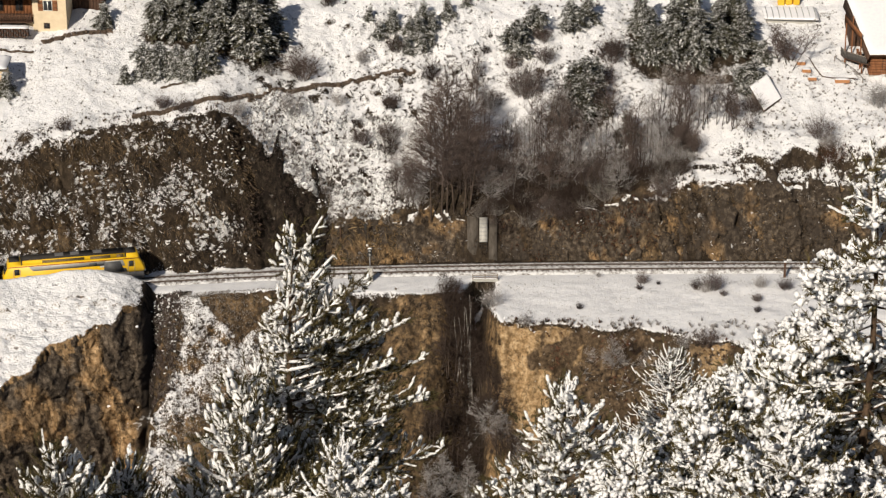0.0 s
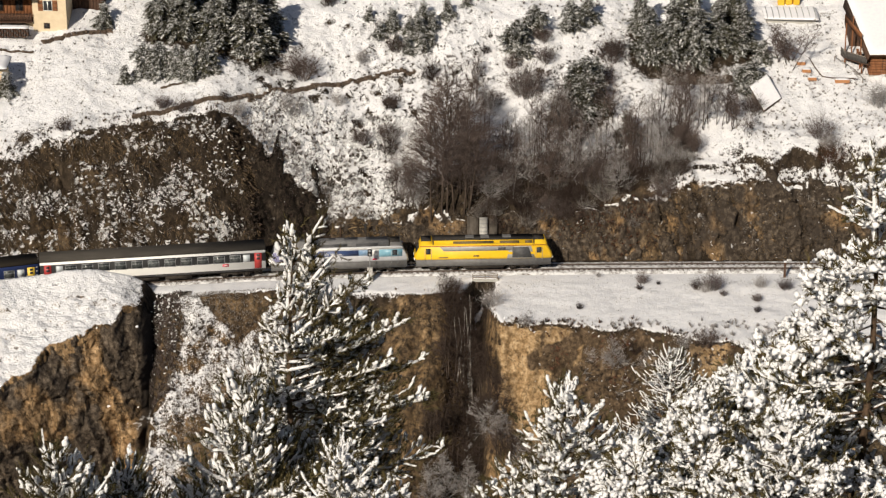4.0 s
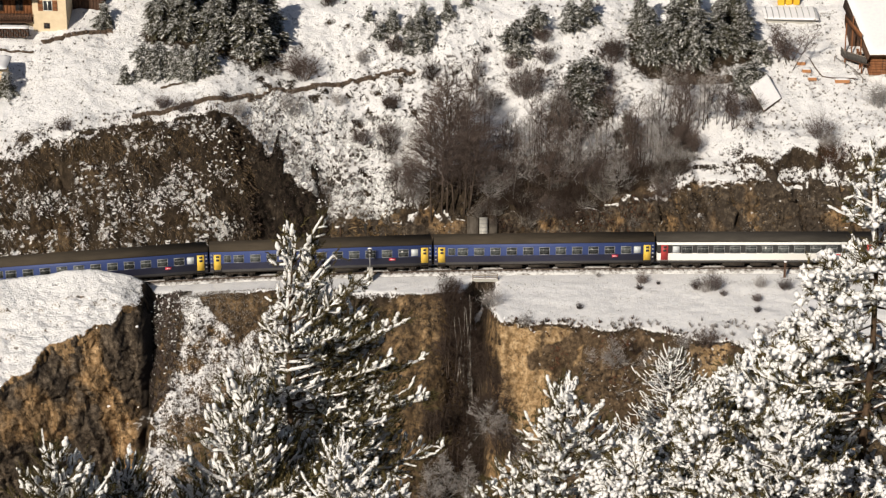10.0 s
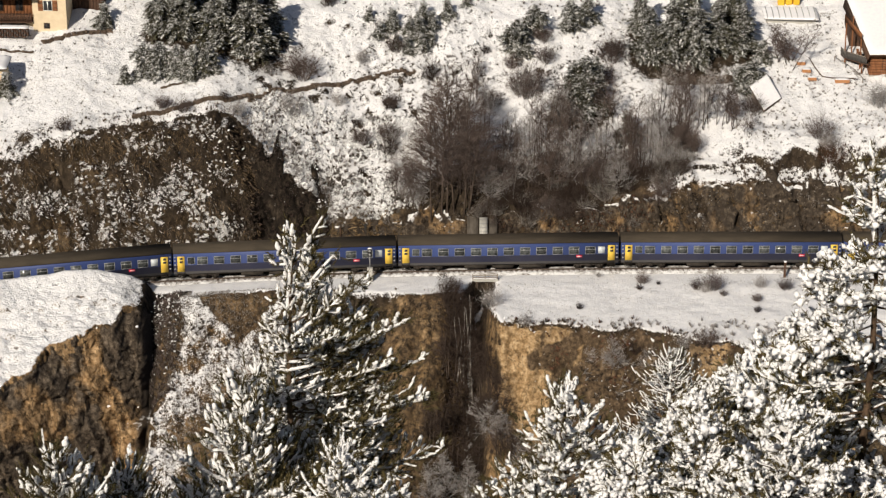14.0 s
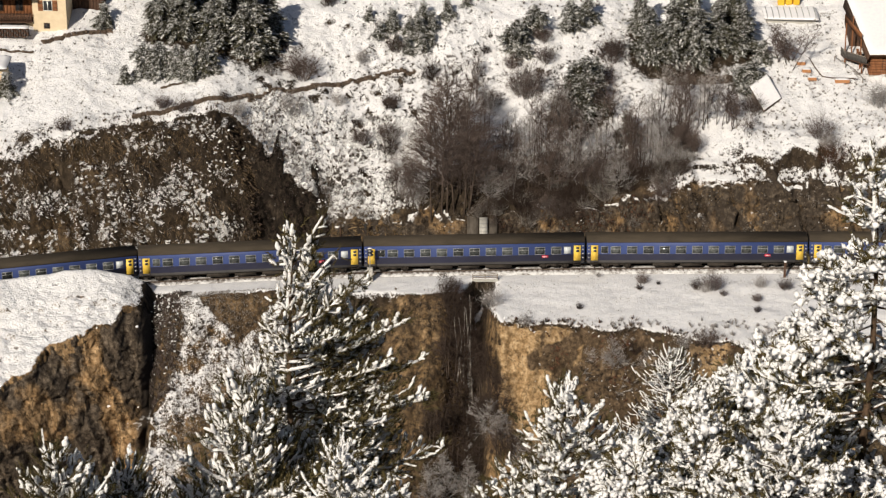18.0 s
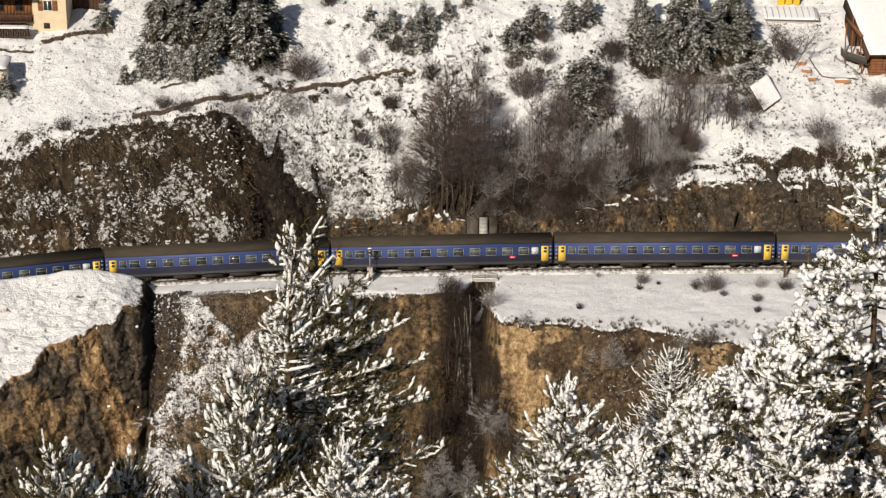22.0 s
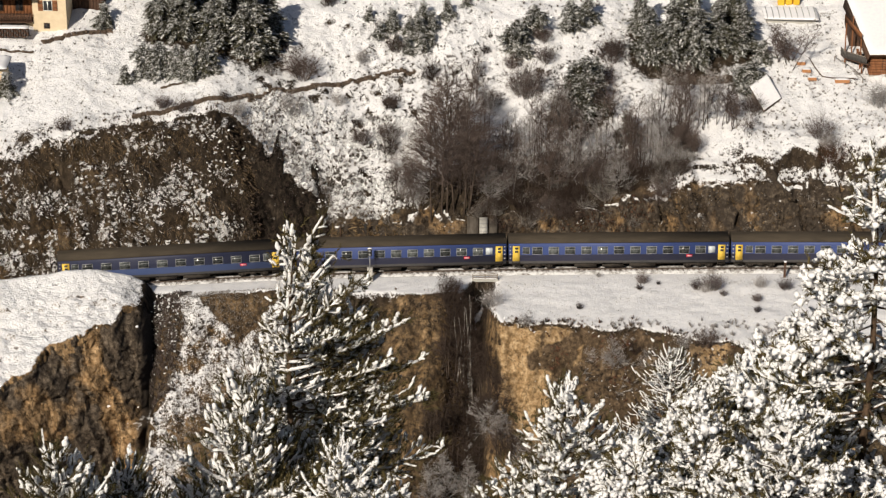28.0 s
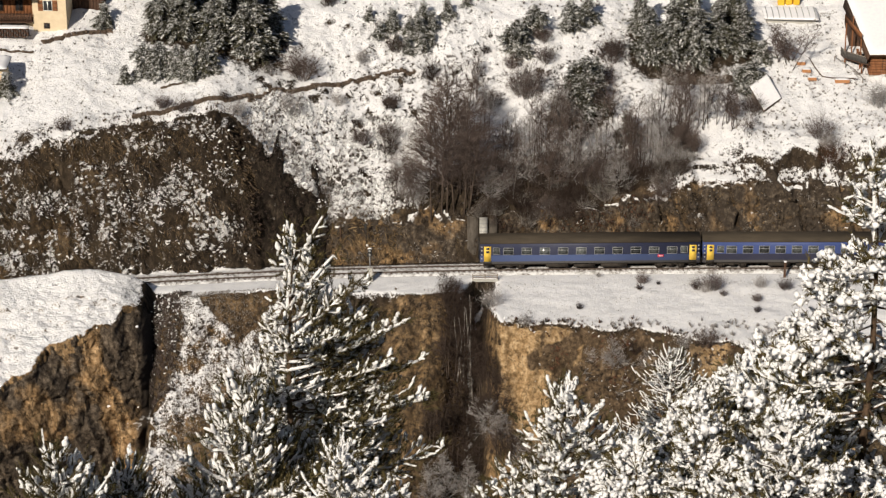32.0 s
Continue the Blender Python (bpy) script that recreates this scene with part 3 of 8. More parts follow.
    # the cliff's turned-away end: its shade is painted into the soil colour
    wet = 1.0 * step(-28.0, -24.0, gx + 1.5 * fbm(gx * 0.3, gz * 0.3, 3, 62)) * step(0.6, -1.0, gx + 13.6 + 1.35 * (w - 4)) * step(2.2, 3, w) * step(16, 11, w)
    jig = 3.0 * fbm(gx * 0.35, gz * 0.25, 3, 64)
    # gully: ground darkened for its shade and for dark brown brush
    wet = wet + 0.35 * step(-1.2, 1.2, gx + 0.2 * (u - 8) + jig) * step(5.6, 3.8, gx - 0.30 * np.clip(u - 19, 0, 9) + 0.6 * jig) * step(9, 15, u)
    # right-hand cutting: random patches of darker earth
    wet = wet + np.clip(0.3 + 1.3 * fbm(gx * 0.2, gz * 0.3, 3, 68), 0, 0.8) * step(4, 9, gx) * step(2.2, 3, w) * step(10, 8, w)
    # shade painted on the ground before the culvert
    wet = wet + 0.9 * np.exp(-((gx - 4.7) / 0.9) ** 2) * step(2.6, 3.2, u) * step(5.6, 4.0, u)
    # deep shade of the slot left of the knoll, painted in
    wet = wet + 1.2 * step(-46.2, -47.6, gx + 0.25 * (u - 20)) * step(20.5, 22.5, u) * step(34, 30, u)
    # shade of the chasm beside the knoll, painted in
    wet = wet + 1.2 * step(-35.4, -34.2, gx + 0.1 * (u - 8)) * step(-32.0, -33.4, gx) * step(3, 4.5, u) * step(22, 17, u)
    # flank of the chasm: dark scrubby ground with little snow
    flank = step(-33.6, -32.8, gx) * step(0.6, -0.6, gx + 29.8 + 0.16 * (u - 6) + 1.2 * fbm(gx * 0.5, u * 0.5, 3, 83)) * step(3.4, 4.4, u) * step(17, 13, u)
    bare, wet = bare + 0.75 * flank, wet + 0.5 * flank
    pits = np.clip(0.30 + 0.5 * step(-33.0, -34.5, gx) * step(3, 5, u) + 0.35 * step(3, 6, w), 0, 1.2)
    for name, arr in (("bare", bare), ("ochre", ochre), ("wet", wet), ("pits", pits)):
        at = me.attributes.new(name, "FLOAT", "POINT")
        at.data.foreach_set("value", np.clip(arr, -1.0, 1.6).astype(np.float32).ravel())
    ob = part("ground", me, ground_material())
    return tagged(ob, "snow-covered mountainside with bare brown earth and rock cuttings", "ground", kind="structure")


def ground_material():
    m, nt, b = material("mountainside", 0.9)
    geo = nt.nodes.new("ShaderNodeNewGeometry")
    sep = nt.nodes.new("ShaderNodeSeparateXYZ")
    plug(nt, geo.outputs["Normal"], sep.inputs[0])
    at = {}
    for k in ("bare", "ochre", "wet", "pits"):
        n = nt.nodes.new("ShaderNodeAttribute")
        n.attribute_name = k
        at[k] = n.outputs["Fac"]
    big, mid, fine = grain(nt, 0.30, 4), grain(nt, 1.5, 6, 0.72), grain(nt, 5.0, 5, 0.75)
    streak = grain(nt, 1.6, 8, 0.75, stretch=(1.0, 1.0, 0.34), turn=(0.0, 0.42, 0.0))
    patch = grain(nt, 0.22, 3, 0.6)
    earth = ramp(nt, streak, [(0.34, (0.012, 0.009, 0.007)), (0.47, (0.030, 0.022, 0.015)), (0.58, (0.066, 0.049, 0.033)), (0.72, (0.20, 0.145, 0.092))])
    gold = ramp(nt, streak, [(0.30, (0.085, 0.054, 0.028)), (0.43, (0.25, 0.155, 0.072)), (0.55, (0.46, 0.30, 0.155)), (0.72, (0.66, 0.48, 0.29))])
    soil = mixc(nt, maths(nt, "MULTIPLY", at["ochre"], ramp(nt, mid, [(0.40, 0.0), (0.60, 1.0)]), clamp=True), earth, gold)
    tan = ramp(nt, fine, [(0.3, (0.10, 0.072, 0.040)), (0.7, (0.24, 0.175, 0.098))])
    soil = mixc(nt, maths(nt, "MULTIPLY", ramp(nt, patch, [(0.54, 0.0), (0.66, 1.0)]), ramp(nt, fine, [(0.45, 0.0), (0.62, 0.6)])), soil, tan)
    vor = nt.nodes.new("ShaderNodeTexVoronoi")
    vor.feature = "DISTANCE_TO_EDGE"
    vor.inputs["Scale"].default_value = 0.55
    vc = nt.nodes.new("ShaderNodeTexCoord")
    vm = nt.nodes.new("ShaderNodeMapping")
    vm.inputs["Scale"].default_value = (1.0, 0.6, 0.55)
    vm.inputs["Rotation"].default_value = (0.0, 0.5, 0.0)
    plug(nt, vc.outputs["Object"], vm.inputs[0])
    warp = nt.nodes.new("ShaderNodeVectorMath")
    warp.operation = "ADD"
    plug(nt, vm.outputs[0], warp.inputs[0])
    plug(nt, mid, warp.inputs[1])
    plug(nt, warp.outputs[0], vor.inputs["Vector"])
    crack = ramp(nt, vor.outputs["Distance"], [(0.0, 0.75), (0.05, 0.0)])
    soil = mixc(nt, maths(nt, "MULTIPLY", crack, ramp(nt, fine, [(0.35, 0.2), (0.6, 1.0)])), soil, (0.02, 0.014, 0.009))
    block = nt.nodes.new("ShaderNodeTexVoronoi")
    block.inputs["Scale"].default_value = 0.8
    plug(nt, warp.outputs[0], block.inputs["Vector"])
    tone = nt.nodes.new("ShaderNodeSeparateColor")
    plug(nt, block.outputs["Color"], tone.inputs[0])
    soil = mixc(nt, ramp(nt, tone.outputs[0], [(0.25, 0.45), (0.7, 0.0)]), soil, (0.030, 0.022, 0.016))
    # near-black soil, for dark earth and wherever shade is painted in
    dark_shaded_soil = ramp(nt, streak, [(0.38, (0.006, 0.0045, 0.0035)), (0.52, (0.020, 0.015, 0.011)), (0.68, (0.065, 0.050, 0.036))])
    soil = mixc(nt, maths(nt, "MULTIPLY", at["wet"], 0.95, clamp=True), soil, dark_shaded_soil)
    # snow lies on the flatter ground, in flecks on the steep
    lie = maths(nt, "MULTIPLY_ADD", sep.outputs[2], 2.0, -0.98)
    lie = maths(nt, "MULTIPLY_ADD", at["bare"], -1.15, lie)
    lie = maths(nt, "MULTIPLY_ADD", maths(nt, "SUBTRACT", mid, 0.5), 0.9, lie)
    lie = maths(nt, "MULTIPLY_ADD", maths(nt, "SUBTRACT", streak, 0.5), 1.5, lie)
    lie = maths(nt, "MULTIPLY_ADD", maths(nt, "SUBTRACT", fine, 0.5), 2.5, lie)
    lie = maths(nt, "MULTIPLY_ADD", maths(nt, "SUBTRACT", big, 0.5), 0.7, lie)
    # snow thins out on dark earth and on painted shade
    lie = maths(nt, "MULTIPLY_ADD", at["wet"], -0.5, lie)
    mask = ramp(nt, lie, [(0.30, 0.0), (0.40, 1.0)])
    snow = ramp(nt, mid, [(0.3, (0.74, 0.74, 0.76)), (0.7, (0.86, 0.85, 0.84))])
    snow = mixc(nt, ramp(nt, fine, [(0.63, 0.0), (0.74, 0.5)]), snow, (0.50, 0.47, 0.44))
    plug(nt, mixc(nt, mask, soil, snow), b.inputs["Base Color"])
    h = maths(nt, "ADD", maths(nt, "MULTIPLY", mid, 0.40), maths(nt, "MULTIPLY", fine, 0.55))
    h = maths(nt, "MULTIPLY_ADD", mask, 0.25, h)
    dimple = maths(nt, "MULTIPLY", maths(nt, "ADD", grain(nt, 2.3, 1, 0.5), grain(nt, 4.2, 1, 0.5)), mask)
    h = maths(nt, "MULTIPLY_ADD", maths(nt, "MULTIPLY", dimple, at["pits"]), 1.25, h)
    bump(nt, b, h, 0.50, 0.28)
    return m


GROUND = build_ground()


# ---- rock and earth faces ----
FACES = {}


def crag(x, z, seed, lean=0.5, big=1.0, small=1.0):
    """How far a broken rock face stands proud: leaning slabs, blocks, chips."""
    q = x + lean * z
    p = q * 0.50 + 0.9 * fbm(x * 0.30, z * 0.22, 3, seed)
    k = np.floor(p).astype(np.int64)
    slab_ = (p - k) * (0.4 + hash2(k, k * 0 + 3, seed)) * 0.9 + hash2(k, k * 0 + 8, seed)
    v1, r1 = blocks(q * 0.42 + 0.4 * fbm(x * 0.5, z * 0.5, 2, seed + 5), z * 0.20 + 0.3 * fbm(x * 0.4, z * 0.3, 2, seed + 6), seed + 10)
    v2, r2 = blocks(q * 1.15, z * 0.62, seed + 20)
    v3, r3 = blocks(q * 2.6, z * 1.7, seed + 30)
    return big * (1.1 * slab_ + 1.5 * v1 - 0.55 * r1) + small * (0.55 * v2 - 0.26 * r2 + 0.22 * v3 - 0.10 * r3) + 0.35 * fbm(x * 1.4, z * 1.1, 3, seed + 40)


def face(name, label, xr, zr, cell, y0, y1, relief, paint, proud=0.35, sides=1.0, crown=0.5, mat=None, fill=0.0):
    """A steep face as a sheet of its own over x and z, standing on the hillside's slope; y0 to y1 is searched for the slope."""
    xs, zs = np.arange(xr[0], xr[1], cell), np.arange(zr[0], zr[1], cell * 0.9)
    run = np.linspace(0, 1, 420)
    base, top = np.empty((len(xs), len(zs))), np.empty(len(xs))
    for i, x in enumerate(xs):
        yy = track_y(x) + y0 + ((y1(x) if callable(y1) else y1) - y0) * run
        g = np.maximum.accumulate(ground(np.full(len(yy), x), yy))
        base[i] = np.interp(zs, g + run * 1e-3, yy)
        bend = np.gradient(g, yy)
        top[i] = g[np.nonzero(bend > 1.15)[0][-1]] if (bend > 1.15).any() else g[0]
    for k in range(3):
        base[1:-1] = (base[:-2] + 2 * base[1:-1] + base[2:]) / 4
        base[:, 1:-1] = (base[:, :-2] + 2 * base[:, 1:-1] + base[:, 2:]) / 4
    if fill:
        # bridge the hollows of the slope, so that the rock's own relief shows
        n = int(fill / cell)
        pad = np.pad(base, ((n, n), (0, 0)), "edge")
        out = np.min([pad[k:k + len(xs)] for k in range(2 * n + 1)], axis=0)
        pad = np.pad(out, ((n, n), (0, 0)), "edge")
        out = np.mean([pad[k:k + len(xs)] for k in range(2 * n + 1)], axis=0)
        base = base + (np.minimum(out, base) - base) * step(0.6, 4.0, top[:, None] - zs[None])
    top[2:-2] = (top[:-4] + top[1:-3] + top[2:-2] + top[3:-1] + top[4:]) / 5
    gx, gzz = np.meshgrid(xs, zs, indexing="ij")
    inside = step(0, sides, gx - xs[0]) * step(0, sides, xs[-1] - gx) * step(-0.1, crown, top[:, None] - gzz + 0.5 * fbm(gx * 1.2, gx * 0 + 4, 3, 91))
    push = relief(gx, gzz)
    gy = base - inside * (proud + push) + (1 - inside) * 0.9
    gx2 = gx + inside * 0.35 * fbm(gx * 1.1, gzz * 0.9, 3, 92)
    nx, nz = gx.shape
    a = (np.arange(nx - 1)[:, None] * nz + np.arange(nz - 1)[None]).ravel()
    quads = np.stack((a, a + nz, a + nz + 1, a + 1), 1)
    quads = quads[(top[:, None] - gzz > -0.08).ravel()[quads].all(1)]
    so = Soup()
    so.add(np.stack((gx2, gy, gzz), -1).reshape(-1, 3), quads.tolist())
    me = so.mesh(name)
    for key, arr in zip(("bare", "ochre", "wet"), paint(gx, gzz)):
        at = me.attributes.new(key, "FLOAT", "POINT")
        at.data.foreach_set("value", np.clip(arr + 0 * gx, -1.0, 1.6).astype(np.float32).ravel())
    dydx, dydz = np.gradient(gy, xs, zs)
    nor = np.stack((dydx, -np.ones_like(gy), dydz), -1)
    nor /= np.linalg.norm(nor, axis=2)[:, :, None]
    FACES[name] = (np.stack((gx2, gy, gzz), -1), nor, inside > 0.6)
    ob = part(name, me, mat or MOUNTAIN)
    return tagged(ob, label, "cliff", kind="structure")


def knoll_relief(x, z):
    ledge = 1.7 * step(-7.0, -8.6, z + 0.30 * (x + 40) + 1.2 * fbm(x * 0.3, z * 0 + 2, 3, 95))
    q = x + 0.30 * z
    strata = 0.5 - 2.0 * np.abs(fbm(q * 0.75 + 0.3 * fbm(x * 0.5, z * 0.5, 2, 406), z * 0.09, 3, 405))
    return crag(x, z, 401, 0.95, 0.42, 0.95) + 0.8 * strata + ledge - 0.6


def knoll_paint(x, z):
    mid = x + 39.3 + 0.31 * (z + 1)
    streak = 1.5 * np.exp(-(mid / (0.7 + 0.05 * np.clip(-z, 0, 20))) ** 2) + 1.2 * np.exp(-((x + 43.6) / 3.4) ** 2 - ((z + 7.6 + 0.25 * (x + 43.6)) / 2.4) ** 2)
    ochre = -0.04 + 1.1 * fbm(x * 0.5 + z * 0.18, z * 0.2, 3, 74) + streak
    # last value paints shade at the chasm end and the lower left
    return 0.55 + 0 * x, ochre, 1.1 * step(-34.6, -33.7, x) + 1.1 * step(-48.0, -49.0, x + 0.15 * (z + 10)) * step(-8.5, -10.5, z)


def cliff_relief(x, z):
    rib = 0.5 - 2.0 * np.abs(fbm((x + 0.4 * z) * 0.45, z * 0.10, 3, 51))
    edge = x + 25.2 - 0.30 * (13 - z) + 0.8 * fbm(x * 0.3, z * 0.3, 3, 62)
    shoulder = 2.4 * step(-9, -1, edge) * step(1.8, -0.2, edge) * step(2.5, 7, z)
    return 1.4 * rib + crag(x, z, 431, 0.45, 0.40, 0.65) + 0.5 * fbm(x * 0.25, z * 0.25, 2, 96) + shoulder - 0.3


def cliff_paint(x, z):
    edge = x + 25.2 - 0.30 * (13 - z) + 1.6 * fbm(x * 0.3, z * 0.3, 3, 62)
    # painted shade past the edge, plus random patches of dark earth
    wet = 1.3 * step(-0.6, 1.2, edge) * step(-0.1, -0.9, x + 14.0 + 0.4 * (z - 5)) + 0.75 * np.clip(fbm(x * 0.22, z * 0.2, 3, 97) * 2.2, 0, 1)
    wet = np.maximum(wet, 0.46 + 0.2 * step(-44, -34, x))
    ochre = -0.10 + 0.9 * fbm(x * 0.3 + z * 0.13, z * 0.22, 3, 98) + 0.25 * step(-36, -46, x)
    bare = 0.30 + 0.8 * fbm(x * 0.28, z * 0.28, 3, 99) - 0.25 * step(-42, -48, x) * step(6, 3, z) + 0.35 * step(-0.6, 1.2, edge)
    return bare, ochre, wet


def cutting_relief(x, z):
    return crag(x, z, 461, 0.25, 0.55, 0.9) * (0.35 + 0.65 * step(17, 24, x)) - 0.1 - 1.0 * np.exp(-((x - 4.8) / 1.9) ** 4)


def cutting_paint(x, z):
    ochre = 0.15 + 1.4 * fbm(x * 0.28 + z * 0.1, z * 0.25, 3, 66) + 0.35 * step(21, 25, x) * step(40, 33, x) + 0.45 * step(-14.5, -13, x) * step(-3, -8, x)
    # random patches of darker rock
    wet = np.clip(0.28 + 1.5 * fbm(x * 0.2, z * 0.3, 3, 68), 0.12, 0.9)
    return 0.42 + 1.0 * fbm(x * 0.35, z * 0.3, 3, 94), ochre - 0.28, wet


def brow_relief(x, z):
    return 0.5 * crag(x, z, 491, 0.45, 0.30, 1.0) + 0.7 * fbm(x * 0.3, z * 0.25, 3, 93)


def brow_paint(x, z):
    gold = 1.7 * step(5.4, 6.8, x + 2 * fbm(x * 0.3, z * 0.35, 3, 87)) * step(14.0, 10.0, x + 7 * fbm(x * 0.45, z * 0.4, 4, 63))
    gold = gold + 1.2 * np.exp(-((x - 29.5) / 2.6) ** 2) + 1.0 * np.clip(2.4 * fbm(x * 0.3, z * 0.4, 3, 59), 0, 1) * step(13, 16, x)
    return 0.8 + 0.9 * fbm(x * 0.4, z * 0.35, 3, 90) * step(11, 14, x), gold - 0.40 + 1.0 * fbm(x * 0.3, z * 0.3, 3, 89), np.clip(1.6 * fbm(x * 0.25, z * 0.25, 3, 88), 0, 0.8) * step(11, 14, x)


def rock_material(name="broken_rock", grey_stops=((0.32, (0.022, 0.017, 0.013)), (0.50, (0.062, 0.048, 0.036)), (0.68, (0.175, 0.140, 0.105))),
                  warm_stops=((0.30, (0.10, 0.060, 0.028)), (0.48, (0.27, 0.165, 0.078)), (0.70, (0.48, 0.33, 0.18))), cracks=1.0, ledges=0.82):
    """Weathered rock: grey-brown, ochre where it broke away lately, dark in the cracks, snow on its ledges."""
    m, nt, b = material(name, 0.9)
    geo = nt.nodes.new("ShaderNodeNewGeometry")
    sep = nt.nodes.new("ShaderNodeSeparateXYZ")
    plug(nt, geo.outputs["Normal"], sep.inputs[0])
    at = nt.nodes.new("ShaderNodeAttribute")
    at.attribute_name = "ochre"
    wet = nt.nodes.new("ShaderNodeAttribute")
    wet.attribute_name = "wet"
    big, mid, fine = grain(nt, 0.5, 3, 0.6), grain(nt, 1.8, 5, 0.65), grain(nt, 7.0, 4, 0.7)
    vein = grain(nt, 0.9, 5, 0.6, stretch=(1.0, 1.0, 0.22), turn=(0.0, -0.42, 0.0))
    grey, warm = ramp(nt, mid, list(grey_stops)), ramp(nt, mid, list(warm_stops))
    lately = maths(nt, "ADD", at.outputs["Fac"], maths(nt, "MULTIPLY_ADD", big, 1.6, -0.8))
    soil = mixc(nt, ramp(nt, lately, [(0.25, 0.0), (0.75, 1.0)]), grey, warm)
    line = ramp(nt, maths(nt, "ABSOLUTE", maths(nt, "SUBTRACT", vein, 0.5)), [(0.0, 0.9), (0.016, 0.35), (0.035, 0.0)])
    soil = mixc(nt, maths(nt, "MULTIPLY", line, cracks), soil, (0.022, 0.016, 0.011))
    soil = mixc(nt, ramp(nt, fine, [(0.36, 0.55), (0.46, 0.0)]), soil, (0.05, 0.037, 0.026))
    # darker rock, and the shade painted at both ends of the knoll
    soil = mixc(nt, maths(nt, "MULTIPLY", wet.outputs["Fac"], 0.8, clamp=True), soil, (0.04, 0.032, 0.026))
    lie = maths(nt, "ADD", sep.outputs[2], maths(nt, "MULTIPLY_ADD", mid, 0.3, -0.15))
    mask = ramp(nt, maths(nt, "SUBTRACT", lie, ledges), [(0.0, 0.0), (0.08, 1.0)])
    plug(nt, mixc(nt, mask, soil, (0.86, 0.85, 0.84)), b.inputs["Base Color"])
    bump(nt, b, maths(nt, "ADD", maths(nt, "MULTIPLY", mid, 0.7), maths(nt, "MULTIPLY", fine, 0.4)), 0.7, 0.16)
    return m


MOUNTAIN = GROUND.data.materials[0]
ROCK_FACE = rock_material()
KNOLL_ROCK = rock_material("knoll_rock", ((0.32, (0.028, 0.021, 0.016)), (0.50, (0.085, 0.066, 0.049)), (0.68, (0.20, 0.160, 0.120))),
                           ((0.30, (0.105, 0.064, 0.031)), (0.48, (0.28, 0.175, 0.087)), (0.70, (0.50, 0.35, 0.20))), 1.0, 0.96)
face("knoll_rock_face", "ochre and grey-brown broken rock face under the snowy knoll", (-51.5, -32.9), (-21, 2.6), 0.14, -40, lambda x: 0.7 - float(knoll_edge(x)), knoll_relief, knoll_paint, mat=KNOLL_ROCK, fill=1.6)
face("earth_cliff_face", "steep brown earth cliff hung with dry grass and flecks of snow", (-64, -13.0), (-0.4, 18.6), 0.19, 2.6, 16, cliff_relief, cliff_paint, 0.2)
face("cutting_face", "brown and ochre rock cutting beside the railway line", (-14.0, 62), (-0.4, 9.6), 0.19, 2.6, 9.2, cutting_relief, cutting_paint, 0.12, mat=ROCK_FACE)
face("brow_face", "golden earth face below the snowy bench", (5.4, 46), (-22, -1.0), 0.2, -34, -11, brow_relief, brow_paint, 0.25,
     mat=rock_material("golden_earth", ((0.32, (0.030, 0.020, 0.012)), (0.50, (0.085, 0.058, 0.035)), (0.70, (0.20, 0.14, 0.088))), ((0.30, (0.13, 0.080, 0.038)), (0.46, (0.34, 0.22, 0.11)), (0.68, (0.60, 0.44, 0.26))), 0.4, 3.0))


# ---- railway line ----
LINE_X = np.arange(-620.0, 620.01, 0.5)
LINE_Y = track_y(LINE_X)
LINE_S = np.concatenate(([0.0], np.cumsum(np.hypot(np.diff(LINE_X), np.diff(LINE_Y)))))
LINE_S -= np.interp(0.0, LINE_X, LINE_S)


def on_line(s):
    x = float(np.interp(s, LINE_S, LINE_X))
    return x, float(track_y(x))


def heading(s):
    (x0, y0), (x1, y1) = on_line(s - 0.5), on_line(s + 0.5)
    return math.degrees(math.atan2(y1 - y0, x1 - x0))


def sweep(profile, s0, s1, ds, closed=True):
    """A cross-section (y, z) drawn along the line."""
    so, n = Soup(), len(profile)
    ss = np.arange(s0, s1 + ds / 2, ds)
    rows = []
    for s in ss:
        x, y = on_line(s)
        a = radians(heading(s))
        rows.append([(x - math.sin(a) * p, y + math.cos(a) * p, q) for p, q in profile])
    v = np.array(rows).reshape(-1, 3)
    k = n if closed else n - 1
    so.add(v, [(i * n + j, (i + 1) * n + j, (i + 1) * n + (j + 1) % n, i * n + (j + 1) % n) for i in range(len(ss) - 1) for j in range(k)])
    return so


def ballast_material():
    m, nt, b = material("snowy_ballast", 0.9)
    fine, mid = grain(nt, 9.0, 4, 0.7), grain(nt, 1.4, 4, 0.6)
    stone = ramp(nt, fine, [(0.3, (0.09, 0.075, 0.065)), (0.7, (0.30, 0.26, 0.23))])
    lie = maths(nt, "MULTIPLY_ADD", mid, 0.9, maths(nt, "MULTIPLY", fine, 0.55))
    mask = ramp(nt, lie, [(0.56, 0.0), (0.78, 1.0)])
    plug(nt, mixc(nt, mask, stone, (0.80, 0.79, 0.78)), b.inputs["Base Color"])
    bump(nt, b, fine, 0.7, 0.05)
    return m


